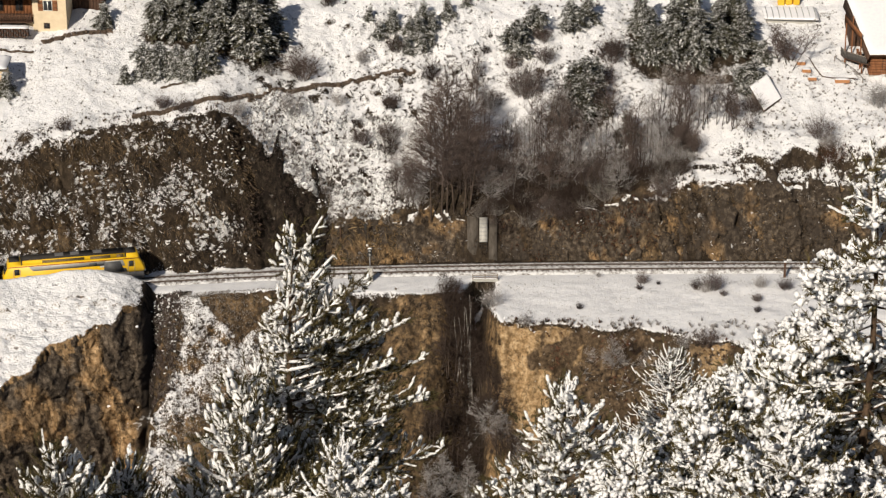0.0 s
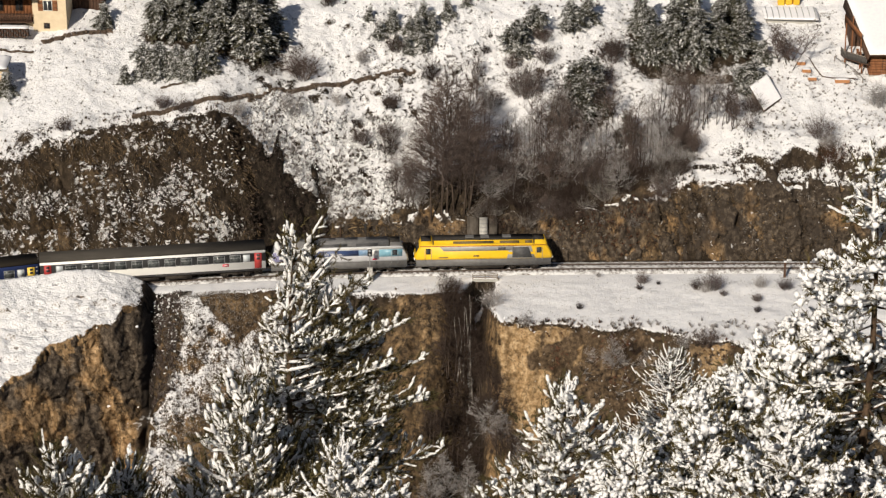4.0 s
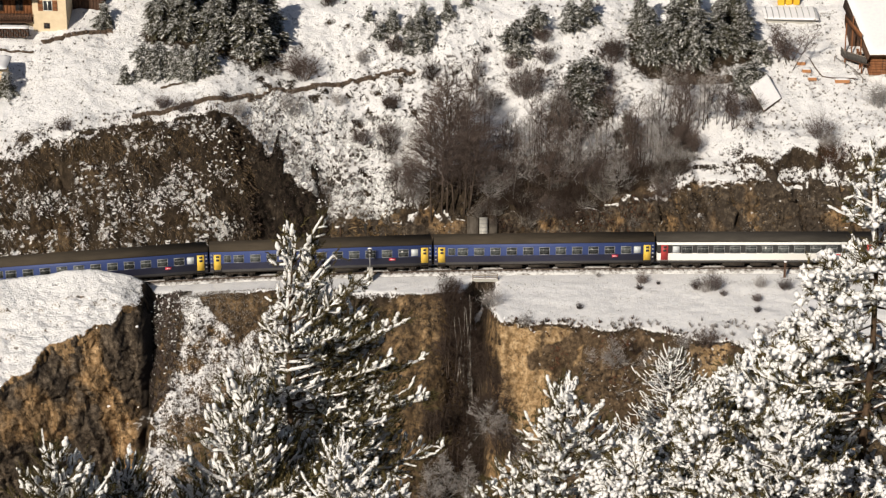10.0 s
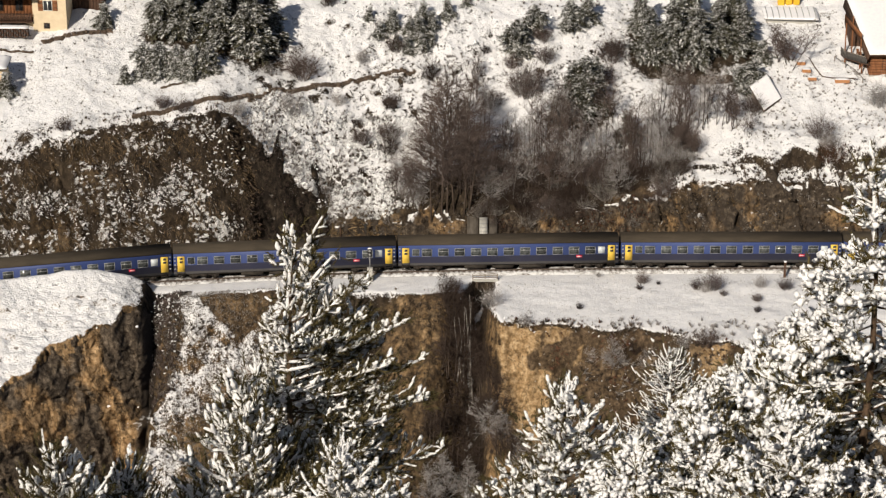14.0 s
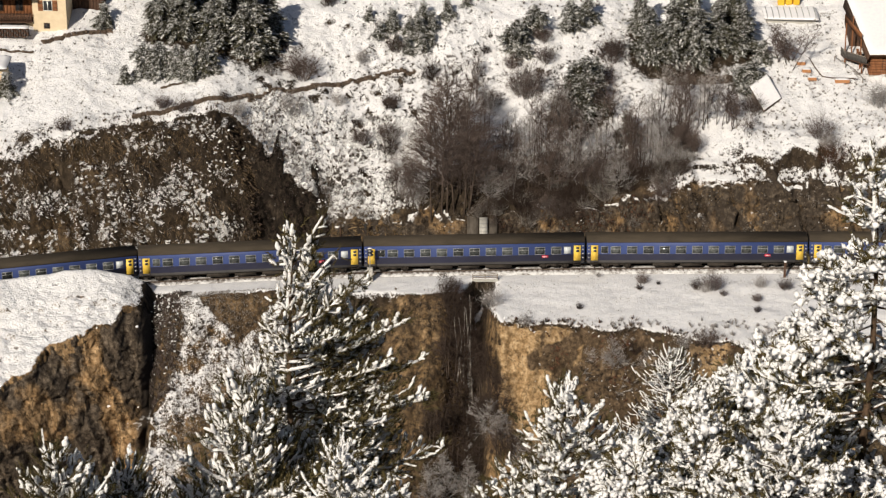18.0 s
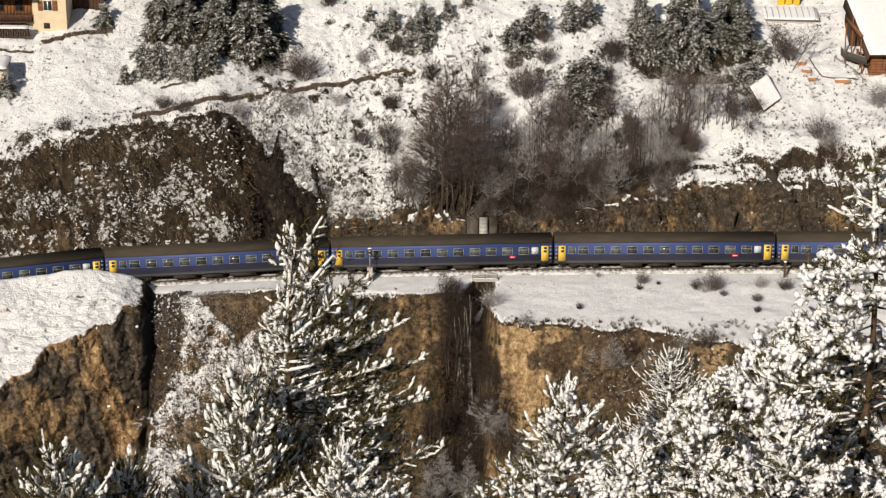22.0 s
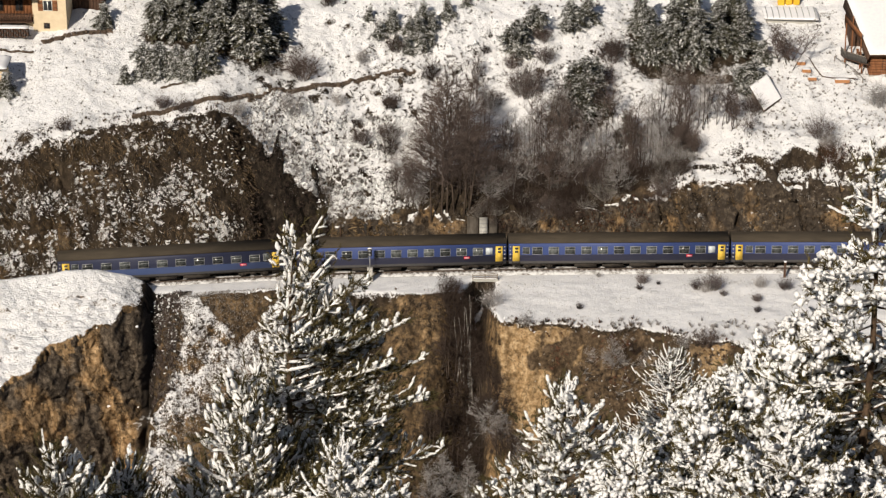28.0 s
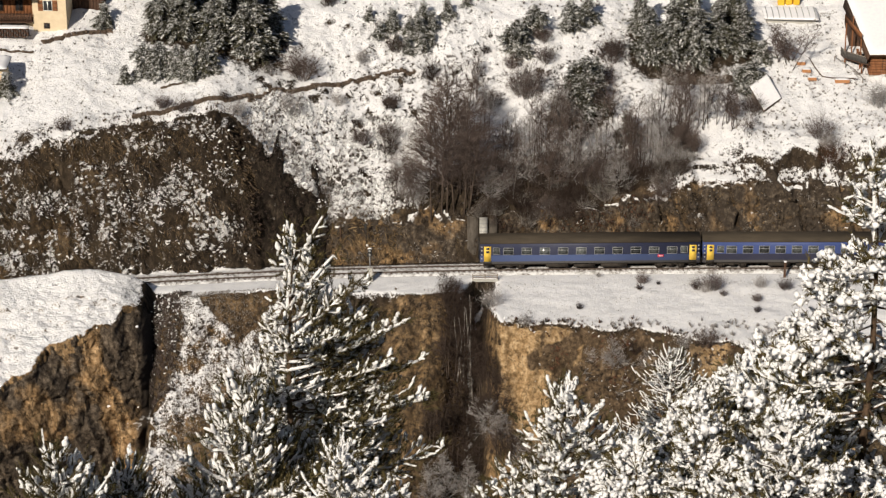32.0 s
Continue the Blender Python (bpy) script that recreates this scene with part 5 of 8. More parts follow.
    for side in (-1, 1):
        for x in (-6.55, 6.55):
            so = Soup()
            so.box(x - 0.28, x + 0.28, side * (W - 0.03) - 0.03, side * (W - 0.03) + 0.05 * side, 2.28, 2.98)
            part("cab_window", so, GLASS_DARK, root)
            so = Soup()
            so.box(x - 0.40, x - 0.36, side * (W + 0.04) - 0.02, side * (W + 0.04) + 0.02, 1.3, 2.9)
            so.box(x + 0.36, x + 0.40, side * (W + 0.04) - 0.02, side * (W + 0.04) + 0.02, 1.3, 2.9)
            part("grab_rail", so, STEEL_GREY, root)
    for e in (-1, 1):
        for y0, y1 in ((-0.98, -0.08), (0.08, 0.98)):
            so = Soup()
            v = [(e * 7.98, y0, 2.32), (e * 7.98, y1, 2.32), (e * 7.60, y1 * 0.95, 3.06), (e * 7.60, y0 * 0.95, 3.06)]
            v2 = [(x + e * 0.035, y, z + 0.02) for x, y, z in v]
            so.add(v + v2, [(0, 1, 2, 3), (7, 6, 5, 4)] + [(j, 4 + j, 4 + (j + 1) % 4, (j + 1) % 4) for j in range(4)])
            part("windscreen", so, GLASS_DARK, root)
        for y in (-0.9, 0.9):
            so = Soup()
            so.tube([(e * 8.08, y, 1.55), (e * 8.22, y, 1.55)], (0.16, 0.15), 12)
            part("headlight", so, WHITE_PAINT, root)
            so = Soup()
            so.tube([(e * 8.0, y, 1.05), (e * 8.52, y, 1.05)], (0.10, 0.10), 10)
            so.tube([(e * 8.46, y, 1.05), (e * 8.54, y, 1.05)], (0.24, 0.24), 12)
            part("buffer", so, UNDER, root)
    so = Soup()
    so.box(-7.98, 7.98, -1.38, 1.38, 0.74, 1.60)
    part("skirt", so, LOCO_SKIRT, root, "grey lower skirt")
    so = Soup()
    so.box(-2.4, 2.4, -1.15, 1.15, 0.28, 0.74)
    part("fuel_tank", so, UNDER, root)
    for x in (-4.75, 4.75):
        add_bogie(root, x)
    return root


TRAIN = []


def build_train():
    pos = 0.0
    first_blue = None
    for kind in ["yellow", "silver", "white"] + ["blue"] * 10 + ["navy"]:
        if kind in ("yellow", "silver"):
            ob, ln, base = loco(kind), 17.1, 4.75
        else:
            ob = copy_thing(first_blue, Matrix()) if kind == "blue" and first_blue else coach(kind)
            if kind == "blue" and not first_blue:
                first_blue = ob
            ln, base = 26.4, 9.5
        TRAIN.append((ob, pos + ln / 2, base))
        pos += ln


build_train()


def nose(t):
    """How far along the line the first buffers stand at t seconds."""
    return -34.75 + 11.982 * t + 0.00686 * t * t - 1.6e-5 * t ** 3


def motions():
    for ob, back, base in TRAIN:
        rows = []
        for t in np.arange(0.0, 32.01, 1.0):
            s = nose(float(t)) - back
            (xa, ya), (xb, yb) = on_line(s - base), on_line(s + base)
            rows.append((float(t), pose((xa + xb) / 2, (ya + yb) / 2, 0.0, 0, 0, math.degrees(math.atan2(yb - ya, xb - xa)))))
        walk(ob, rows)
        # the wheels roll without slipping
        for bogie in ob.children:
            if not bogie.name.startswith("bogie"):
                continue
            for axle in bogie.children:
                x = axle.location.x
                turn = [(k / FPS, pose(x, 0, 0.45, 0, math.degrees(nose(k / FPS) / 0.45) % 360, 0)) for k in range(0, 32 * FPS + 1)]
                walk(axle, turn)


# ---- plants ----
def frames_of(dirs, roll):
    """Rotation matrices whose z axis follows dirs."""
    d = dirs / (np.linalg.norm(dirs, axis=1)[:, None] + 1e-9)
    ref = np.where(np.abs(d[:, 2:3]) < 0.95, np.array([[0.0, 0, 1]]), np.array([[1.0, 0, 0]]))
    a = np.cross(ref, d)
    a /= np.linalg.norm(a, axis=1)[:, None] + 1e-9
    b = np.cross(d, a)
    c, s = np.cos(roll)[:, None], np.sin(roll)[:, None]
    return np.stack((a * c + b * s, -a * s + b * c, d), 2)


def tuft_proto(seed, n=15, out=0.36):
    """A bottle-brush of needles along +z, one unit long."""
    r = np.random.default_rng(seed)
    v, f = [], []
    for k in range(n):
        z0 = r.uniform(0.0, 0.9)
        a = r.uniform(0, 2 * np.pi)
        L = out * r.uniform(0.7, 1.2)
        d = np.array((np.cos(a), np.sin(a), r.uniform(0.5, 1.3)))
        side = np.array((-np.sin(a), np.cos(a), 0)) * r.uniform(0.04, 0.075)
        p = np.array((0, 0, z0))
        v += [p - side, p + side, p + d * L]
        f.append((3 * k, 3 * k + 1, 3 * k + 2))
    return np.array(v), f


def lump_proto(seed, rings=4, sides=6, rough=0.22):
    """An uneven capsule of snow along +z, one unit long."""
    r = np.random.default_rng(seed)
    v, f = [(0, 0, -0.08)], []
    for i in range(rings):
        t = (i + 0.5) / rings
        rad = math.sin(math.pi * (0.12 + 0.80 * t)) ** 0.6
        for j in range(sides):
            a = 2 * np.pi * (j + 0.5 * (i % 2)) / sides
            q = rad * (1 + r.uniform(-rough, rough))
            v.append((q * np.cos(a), q * np.sin(a), t + r.uniform(-0.04, 0.04)))
    v.append((0, 0, 1.05))
    top = len(v) - 1
    for j in range(sides):
        k = (j + 1) % sides
        f.append((0, 1 + k, 1 + j))
        for i in range(rings - 1):
            a, b, c, d = 1 + i * sides + j, 1 + i * sides + k, 1 + (i + 1) * sides + k, 1 + (i + 1) * sides + j
            f += [(a, b, c), (a, c, d)]
        f.append((1 + (rings - 1) * sides + j, 1 + (rings - 1) * sides + k, top))
    return np.array(v, float), f


TUFTS = [tuft_proto(s) for s in (1, 2, 3)]
LUMPS = [lump_proto(s, 3, 5, 0.34) for s in (4, 5, 6, 9)]


def clod_proto(seed):
    """A ragged plate of small lumps of snow that lie together."""
    r = np.random.default_rng(seed)
    vs, fs, n = [], [], 0
    for k in range(6):
        v, f = lump_proto(seed * 7 + k, 2, 5, 0.5)
        v = (v - (0, 0, 0.5)) * (1, 1, 1.3) * r.uniform(0.26, 0.55) * (1 + r.uniform(-0.2, 0.2, (len(v), 1)))
        a, d = r.uniform(0, 6.28), r.uniform(0.1, 1.0)
        vs.append(v + (d * np.cos(a), 0.45 * d * np.sin(a), 0.9 * r.uniform(-0.7, 0.7)))
        fs += [tuple(i + n for i in q) for q in f]
        n += len(v)
    return np.concatenate(vs), fs


CLODS = [clod_proto(s) for s in (14, 15, 16, 17, 18)]
LUMPS_SMALL = [lump_proto(s, 2, 4, 0.3) for s in (7, 8)]
FLECKS = [(lump_proto(s, 2, 4, 0.7)[0] * (1.0, 0.55, 1.0), lump_proto(s, 2, 4, 0.7)[1]) for s in (31, 32, 33, 34, 35)]


def finger_proto(seed, rings=4, sides=5):
    """A knobbly, slightly bent coat of snow along a shoot, one unit long and about one unit in radius."""
    r = np.random.default_rng(seed)
    v, f = [(0, 0, -0.05)], []
    bx_, by_ = r.normal(0, 0.9, 2)
    for i in range(rings):
        t = (i + 0.4) / rings
        rad = r.uniform(0.65, 1.25) * (0.75 if i in (0, rings - 1) else 1)
        ox, oy = bx_ * (t - 0.5) ** 2 * 2 + r.normal(0, 0.18), by_ * (t - 0.5) ** 2 * 2 + r.normal(0, 0.18)
        for j in range(sides):
            a = 2 * np.pi * (j + 0.5 * (i % 2)) / sides
            q = rad * (1 + r.uniform(-0.35, 0.35))
            v.append((ox + q * np.cos(a), oy + q * np.sin(a), t + r.uniform(-0.05, 0.05)))
    v.append((0, 0, 1.03))
    top = len(v) - 1
    for j in range(sides):
        k = (j + 1) % sides
        f.append((0, 1 + k, 1 + j))
        for i in range(rings - 1):
            a, b, c, d = 1 + i * sides + j, 1 + i * sides + k, 1 + (i + 1) * sides + k, 1 + (i + 1) * sides + j
            f += [(a, b, c), (a, c, d)]
        f.append((1 + (rings - 1) * sides + j, 1 + (rings - 1) * sides + k, top))
    return np.array(v, float), f


FINGERS = [finger_proto(s) for s in (41, 42, 43, 44, 45)]


def stamp_set(so, protos, pos, dirs, length, width, r):
    pos, dirs = np.asarray(pos), np.asarray(dirs)
    length, width = np.broadcast_to(length, len(pos)), np.broadcast_to(width, len(pos))
    pick = r.integers(0, len(protos), len(pos))
    rot = frames_of(dirs, r.uniform(0, 6.28, len(pos)))
    for k, (v, f) in enumerate(protos):
        q = pick == k
        if q.any():
            sc = np.stack((width[q], width[q], length[q]), 1)
            so.stamp(v, f, rot[q] * sc[:, None, :], pos[q])


def near_pine(seed, H, spread, depth, taper=0.5, snow=0.75, shoot=0.42, dense=1.0, lift=0.55, wind=(-0.6, -0.8), thick=0.045, clods=0.0, crest=0.6,
              clod_size=(0.12, 0.30), leaders=(), leafy=1, east=0.0, label="tall green pine with snow-laden shoots"):
    """A tall pine close by: trunk, limbs, needle shoots, and snow on the shoots. depth: how far down from the tip its limbs are in leaf."""
    r = np.random.default_rng(seed)
    root = thing("pine_tree", label, "pine tree", "pines on the near slope")
    tz = np.linspace(-1.0, H, 16)
    tx, ty = 0.10 * np.sin(tz * 0.6 + seed), 0.10 * np.cos(tz * 0.5 + seed)
    axis_at = lambda z: np.array((np.interp(z, tz, tx), np.interp(z, tz, ty), z))
    so = Soup()
    so.tube(np.stack((tx, ty, tz), 1), (0.012 * H + 0.02) * (1 - 0.93 * np.clip(tz / H, 0, 1)), 8)
    part("trunk", so, PINE_BARK, root, smooth=True)
    wood, tips, tdirs, tlen, lines = Soup(), [], [], [], Soup()
    top = np.linspace(H - depth * 0.3, H, 9)
    lines.tube(np.array([axis_at(z) for z in top]) + np.array((wind[0], wind[1], 0)) * 0.05 + r.normal(0, 0.02, (9, 3)), 0.052 * r.uniform(0.6, 1.1, 9), 5)

    def tip(p, d, ln):
        tips.append(p), tdirs.append(d), tlen.append(ln)

    for dx, dy, d0, d1 in leaders:
        t = np.linspace(0, 1, 8)
        o = axis_at(H - d0)
        P = np.stack((o[0] + dx * t ** (0.6 if dx < 1 else 0.9), o[1] + dy * t ** 0.6, o[2] + (d0 - d1) * t), 1) + r.normal(0, 0.02, (8, 3))
        run = math.hypot(dx, d0 - d1)
        wood.tube(P, 0.03 * (1 - 0.7 * t), 5)
        lines.tube(P + (wind[0] * 0.03, wind[1] * 0.03, 0), 0.046 * r.uniform(0.7, 1.1, 8), 5)
        for k in range(int(run * 22)):
            q = r.uniform(0.25, 1.0)
            p = np.array([np.interp(q, t, P[:, c]) for c in range(3)])
            az = r.uniform(0, 6.28)
            tip(p, np.array((np.cos(az) * 0.7 + 0.9 * dx / run, np.sin(az) * 0.7, 0.6 + 0.5 * (d0 - d1) / run)), shoot * r.uniform(0.6, 1.2))
    d = 0.12
    while d < depth:
        z = H - d
        for k in range(max(2, int(r.uniform(3.2, 5.6) * dense * (0.32 if d < crest and crest > 1 else 1) + 0.5))):
            az = r.uniform(0, 2 * np.pi)
            L = min(spread, (0.22 + taper * (0.55 * d + 0.75 * max(0, d - crest))) * (1 + east * np.cos(az))) * r.uniform(0.55, 1.15)
            o = axis_at(z + r.uniform(-0.12, 0.12))
            t = np.linspace(0, 1, 7)
            hx, hy = np.cos(az), np.sin(az)
            bend = r.normal(0, 0.18)
            climb = lift * max(0.15, 1.15 - 0.32 * d, (2.4 - 0.9 * d) * (crest > 1)) * r.uniform(0.6, 1.3)
            P = np.stack((o[0] + L * t * hx - bend * L * t ** 2 * hy, o[1] + L * t * hy + bend * L * t ** 2 * hx,
                          o[2] + L * (climb * t - 0.20 * t * min(1, d / 3) + 0.22 * t ** 2.5) + 0.02 * np.sin(t * 9 + k)), 1)
            wood.tube(P, 0.010 + 0.020 * min(1, L / 2) * (1 - t * 0.9), 4)
            if r.random() < snow + 0.1:
                lines.tube(P[1:] + (wind[0] * 0.015, wind[1] * 0.015, 0.028), thick * np.array((0.5, 0.7, 0.65, 0.8, 0.7, 0.5)) * r.uniform(0.6, 1.0), 5)
            tip(P[-1], P[-1] - P[-2] + np.array((0, 0, 0.10)), shoot * r.uniform(0.8, 1.2))
            n2 = max(1, int(L * 4.2 * dense))
            for q in range(n2):
                tt = 0.22 + 0.78 * (q + r.random()) / n2
                b = np.array([np.interp(tt, t, P[:, c]) for c in range(3)])
                sgn = 1 if q % 2 else -1
                l2 = L * 0.38 * (1.12 - tt) + 0.12
                dirv = np.array((hx * 0.75 - sgn * hy * 0.8, hy * 0.75 + sgn * hx * 0.8, r.uniform(0.0, 0.5) * (0.5 + lift)))
                e = b + dirv * l2 * r.uniform(0.7, 1.1)
                wood.tube([b, e], (0.010, 0.006), 3, False)
                if r.random() < 0.75 * snow:
                    mid = (b + e) / 2 + r.normal(0, 0.02, 3)
                    lines.tube([b + (e - b) * 0.1 + (0, 0, 0.02), mid + (0, 0, 0.025), e + (0, 0, 0.02)], thick * np.array((0.45, 0.75, 0.5)) * r.uniform(0.6, 1.0), 4)
                n3 = 1 + int(l2 / 0.26)
                for w in range(n3):
                    tip(b + (e - b) * (w + 1) / n3 + r.normal(0, 0.03, 3),
                        dirv * 0.6 + np.array((0, 0, lift * r.uniform(0.4, 1.5))) + r.normal(0, 0.22, 3), shoot * r.uniform(0.5, 1.2))
        d += r.uniform(0.24, 0.38) * (0.75 + 0.10 * d)
    for k in range(5):
        tip(axis_at(H) + r.normal(0, 0.05, 3) - (0, 0, 0.14 * k), np.array((0, 0, 1.0)) + r.normal(0, 0.25, 3), shoot * 1.1)
    tagged(part("branchwork", wood, PINE_BARK, root), kind="stuff")
    tips, tdirs, tlen = np.array(tips), np.array(tdirs), np.array(tlen)
    nd = Soup()
    stamp_set(nd, TUFTS, tips, tdirs, tlen, np.minimum(tlen, 0.45) * 0.62, r)
    for k in range(leafy - 1):
        stamp_set(nd, TUFTS, tips + r.normal(0, 0.09, tips.shape), tdirs + r.normal(0, 0.5, tdirs.shape), tlen, np.minimum(tlen, 0.45) * 0.75, r)
    tagged(part("foliage", nd, NEEDLE_NEAR, root, "dark green needle shoots"), kind="stuff")
    # snow sits on the weather side and on top
    wx = (tips[:, 0] - np.interp(tips[:, 2], tz, tx)) * wind[0] + (tips[:, 1] - np.interp(tips[:, 2], tz, ty)) * wind[1]
    chance = snow * (0.70 + 0.34 * np.tanh(wx / 0.8) + 0.15 * r.normal(size=len(tips)))
    keep = r.random(len(tips)) < chance
    dn = tdirs / np.linalg.norm(tdirs, axis=1)[:, None]
    sn, m = Soup(), int(keep.sum())
    kl = tlen[keep] * r.uniform(0.55, 1.05, m)
    start = tips[keep] + dn[keep] * (tlen[keep] - kl)[:, None] * 0.8 + np.array((wind[0] * 0.022, wind[1] * 0.022, 0.015))
    stamp_set(sn, FINGERS, start, dn[keep] + r.normal(0, 0.08, start.shape), kl, thick * r.uniform(0.55, 1.15, m), r)
    tagged(part("snow", sn, RIME, root, "white snow stuck to the shoots", smooth=True), kind="stuff")
    if clods:
        cl = Soup()
        q = np.repeat(np.arange(len(tips)), 1 + (r.random(len(tips)) < clods - 1) + (r.random(len(tips)) < clods - 2))
        q = q[r.random(len(q)) < min(1, clods) * np.clip(chance[q] + 0.1, 0.15, 1)]
        g = tips[q]
        q = q[vnoise(g[:, 0] * 1.5 + g[:, 2] * 0.8, g[:, 1] * 1.3 - g[:, 2] * 1.1, seed) > -0.20]
        n = len(q)
        sz = clod_size[0] + (clod_size[1] - clod_size[0]) * r.random(n) ** 1.6
        flat = dn[q] * (1, 1, 0.25) + r.normal(0, 0.3, (n, 3)) * (1, 1, 0.4)
        stamp_set(cl, CLODS, tips[q] + dn[q] * tlen[q, None] * r.uniform(0.0, 0.8, (n, 1)), flat, sz * 0.75, sz * r.uniform(0.6, 0.9, n), r)
        tagged(part("bough_snow", cl, SNOW_TREE, root, "thick clods of snow on the boughs"), kind="stuff")
    tagged(part("branch_snow", lines, RIME, root, "lines of snow along the limbs", smooth=True), kind="stuff")
    return root


def bough_proto(seed, cover=1.0, lift=0.0, shrink=1.0):
    """A drooping bough along +x, one unit long: a ragged fan of sprays. cover: how much of it to make, for the snow on top."""
    r = np.random.default_rng(seed)
    v, f = [], []
    for k in range(25):
        t = (k // 2 + 0.6) / 13
        sgn = 1 if k % 2 else -1
        base = np.array((t * 0.92, 0, 0.10 * t - 0.42 * t * t))
        ln = (0.42 * (1.05 - t) + 0.12) * r.uniform(0.75, 1.2) * shrink
        ang = sgn * r.uniform(0.55, 1.0) if k < 24 else 0.0
        e = base + np.array((np.cos(ang) * ln, np.sin(ang) * ln, r.uniform(-0.16, 0.02)))
        side = np.array((-np.sin(ang), np.cos(ang), 0)) * r.uniform(0.035, 0.065) * (1.15 if shrink < 1 else 1)
        mid = base + (e - base) * 0.55 + (0, 0, r.uniform(-0.02, 0.03))
        if r.random() > cover:
            continue
        n = len(v)
        v += [base + (0, 0, lift), mid + side + (0, 0, lift), e + (0, 0, lift), mid - side + (0, 0, lift)]
        f += [(n, n + 1, n + 2), (n, n + 2, n + 3)]
    return np.array(v), f


BOUGHS = [bough_proto(s) for s in (201, 202, 203, 204)]
BOUGH_SNOW = [bough_proto(s, 0.8, 0.03, 0.82) for s in (201, 202, 203, 204)]


def far_conifer(seed, H, R, snowy=0.7):
    """A conifer on the far hillside, whorl upon whorl of drooping boughs dusted with snow."""
    r = np.random.default_rng(seed)
    root = thing("conifer", "dark green conifer with snow-dusted boughs", "conifer", "conifers on the hillside")
    so = Soup()
    so.tube([(0, 0, -0.6), (0.05, 0, H * 0.5), (0, 0.03, H)], (0.026 * H, 0.016 * H, 0.01), 7)
    part("trunk", so, BARK, root)
    moves, mats, pick = [], [], []
    z = 0.05 * H
    while z < H * 0.99:
        fr = 1 - z / H
        L = R * (1 - (1 - fr) ** 2.0) ** 0.85 * (0.85 + 0.22 * math.sin(z * 2.3 + seed)) + 0.15
        n = int(6 + 14 * fr)
        for k in range(n):
            az = 2 * np.pi * (k + r.uniform(-0.3, 0.3)) / n + z
            l = L * r.uniform(0.55, 1.15) * (0.85 + 0.42 * math.sin(2 * az + 0.7 * z + seed) * math.sin(3 * az - 1.3 * z))
            c, s_ = np.cos(az), np.sin(az)
            tilt = r.normal(0.0, 0.16) + 0.5 * (1 - fr) ** 2
            ct, st = np.cos(tilt), np.sin(tilt)
            rot = np.array(((c * ct, -s_, -c * st), (s_ * ct, c, -s_ * st), (st, 0, ct)))
            mats.append(rot * np.array((l, l * r.uniform(0.55, 0.95), l))[None, :])
            moves.append((0.05 * c, 0.05 * s_, z + r.normal(0, 0.08)))
            pick.append(r.integers(4))
        z += r.uniform(0.11, 0.19) * (0.6 + 0.06 * H * (0.4 + fr))
    mats, moves, pick = np.array(mats), np.array(moves), np.array(pick)
    nd, sn = Soup(), Soup()
    for k in range(4):
        q = pick == k
        nd.stamp(BOUGHS[k][0], BOUGHS[k][1], mats[q], moves[q])
        w = q & (r.random(len(pick)) < snowy)
        sn.stamp(BOUGH_SNOW[k][0], BOUGH_SNOW[k][1], mats[w], moves[w])
    # clods of snow on the outer ends of the boughs
    ends = np.flatnonzero(r.random(len(pick)) < 0.75 * snowy)
    for e in np.concatenate((ends, ends[::2])):
        t = r.uniform(0.45, 0.98)
        at = moves[e] + mats[e] @ np.array((t, r.normal(0, 0.16), 0.10 * t - 0.42 * t * t + 0.03))
        w = r.uniform(0.10, 0.24)
        turn = r.uniform(0, 6.3)
        c, s_ = np.cos(turn), np.sin(turn)
        v, f = CLODS[r.integers(len(CLODS))]
        sn.stamp(v, f, np.array([[[c * w * 1.3, -s_ * w, 0], [s_ * w * 1.3, c * w, 0], [0, 0, w * 0.6]]]), at[None])
    tagged(part("crown", nd, NEEDLE, root, "dark drooping needle boughs"), kind="stuff")
    tagged(part("snow", sn, DUSTED, root, "patches of snow on the boughs"), kind="stuff")
    return root


def twig_cloud(so, r, base, direction, length, radius, depth, spread, kids, droop=0.0):
    """Branches that fork into finer ones."""
    d = direction / (np.linalg.norm(direction) + 1e-9)
    side = r.normal(0, 0.12, 3)
    p1 = base + d * length * 0.5 + side * length * 0.3
    d2 = d + side * 0.8 + np.array((0, 0, -droop))
    p2 = p1 + d2 / np.linalg.norm(d2) * length * 0.5
    if depth == 0:
        flat = np.cross(d, r.normal(0, 1, 3))
        flat *= radius * 1.3 / (np.linalg.norm(flat) + 1e-9)
        so.add([base - flat, base + flat, p1 + flat * 0.6, p2], [(0, 1, 2), (0, 2, 3)])
        return
    so.tube([base, p1, p2], (radius, radius * 0.75, radius * 0.5), 3, False)
    for k in range(kids):
        t = r.uniform(0.3, 1.0)
        b = base + (p1 - base) * t * 2 if t < 0.5 else p1 + (p2 - p1) * (t - 0.5) * 2
        nd = d + r.normal(0, spread, 3)
        twig_cloud(so, r, b, nd, length * r.uniform(0.45, 0.72), radius * 0.5, depth - 1, spread, kids, droop)


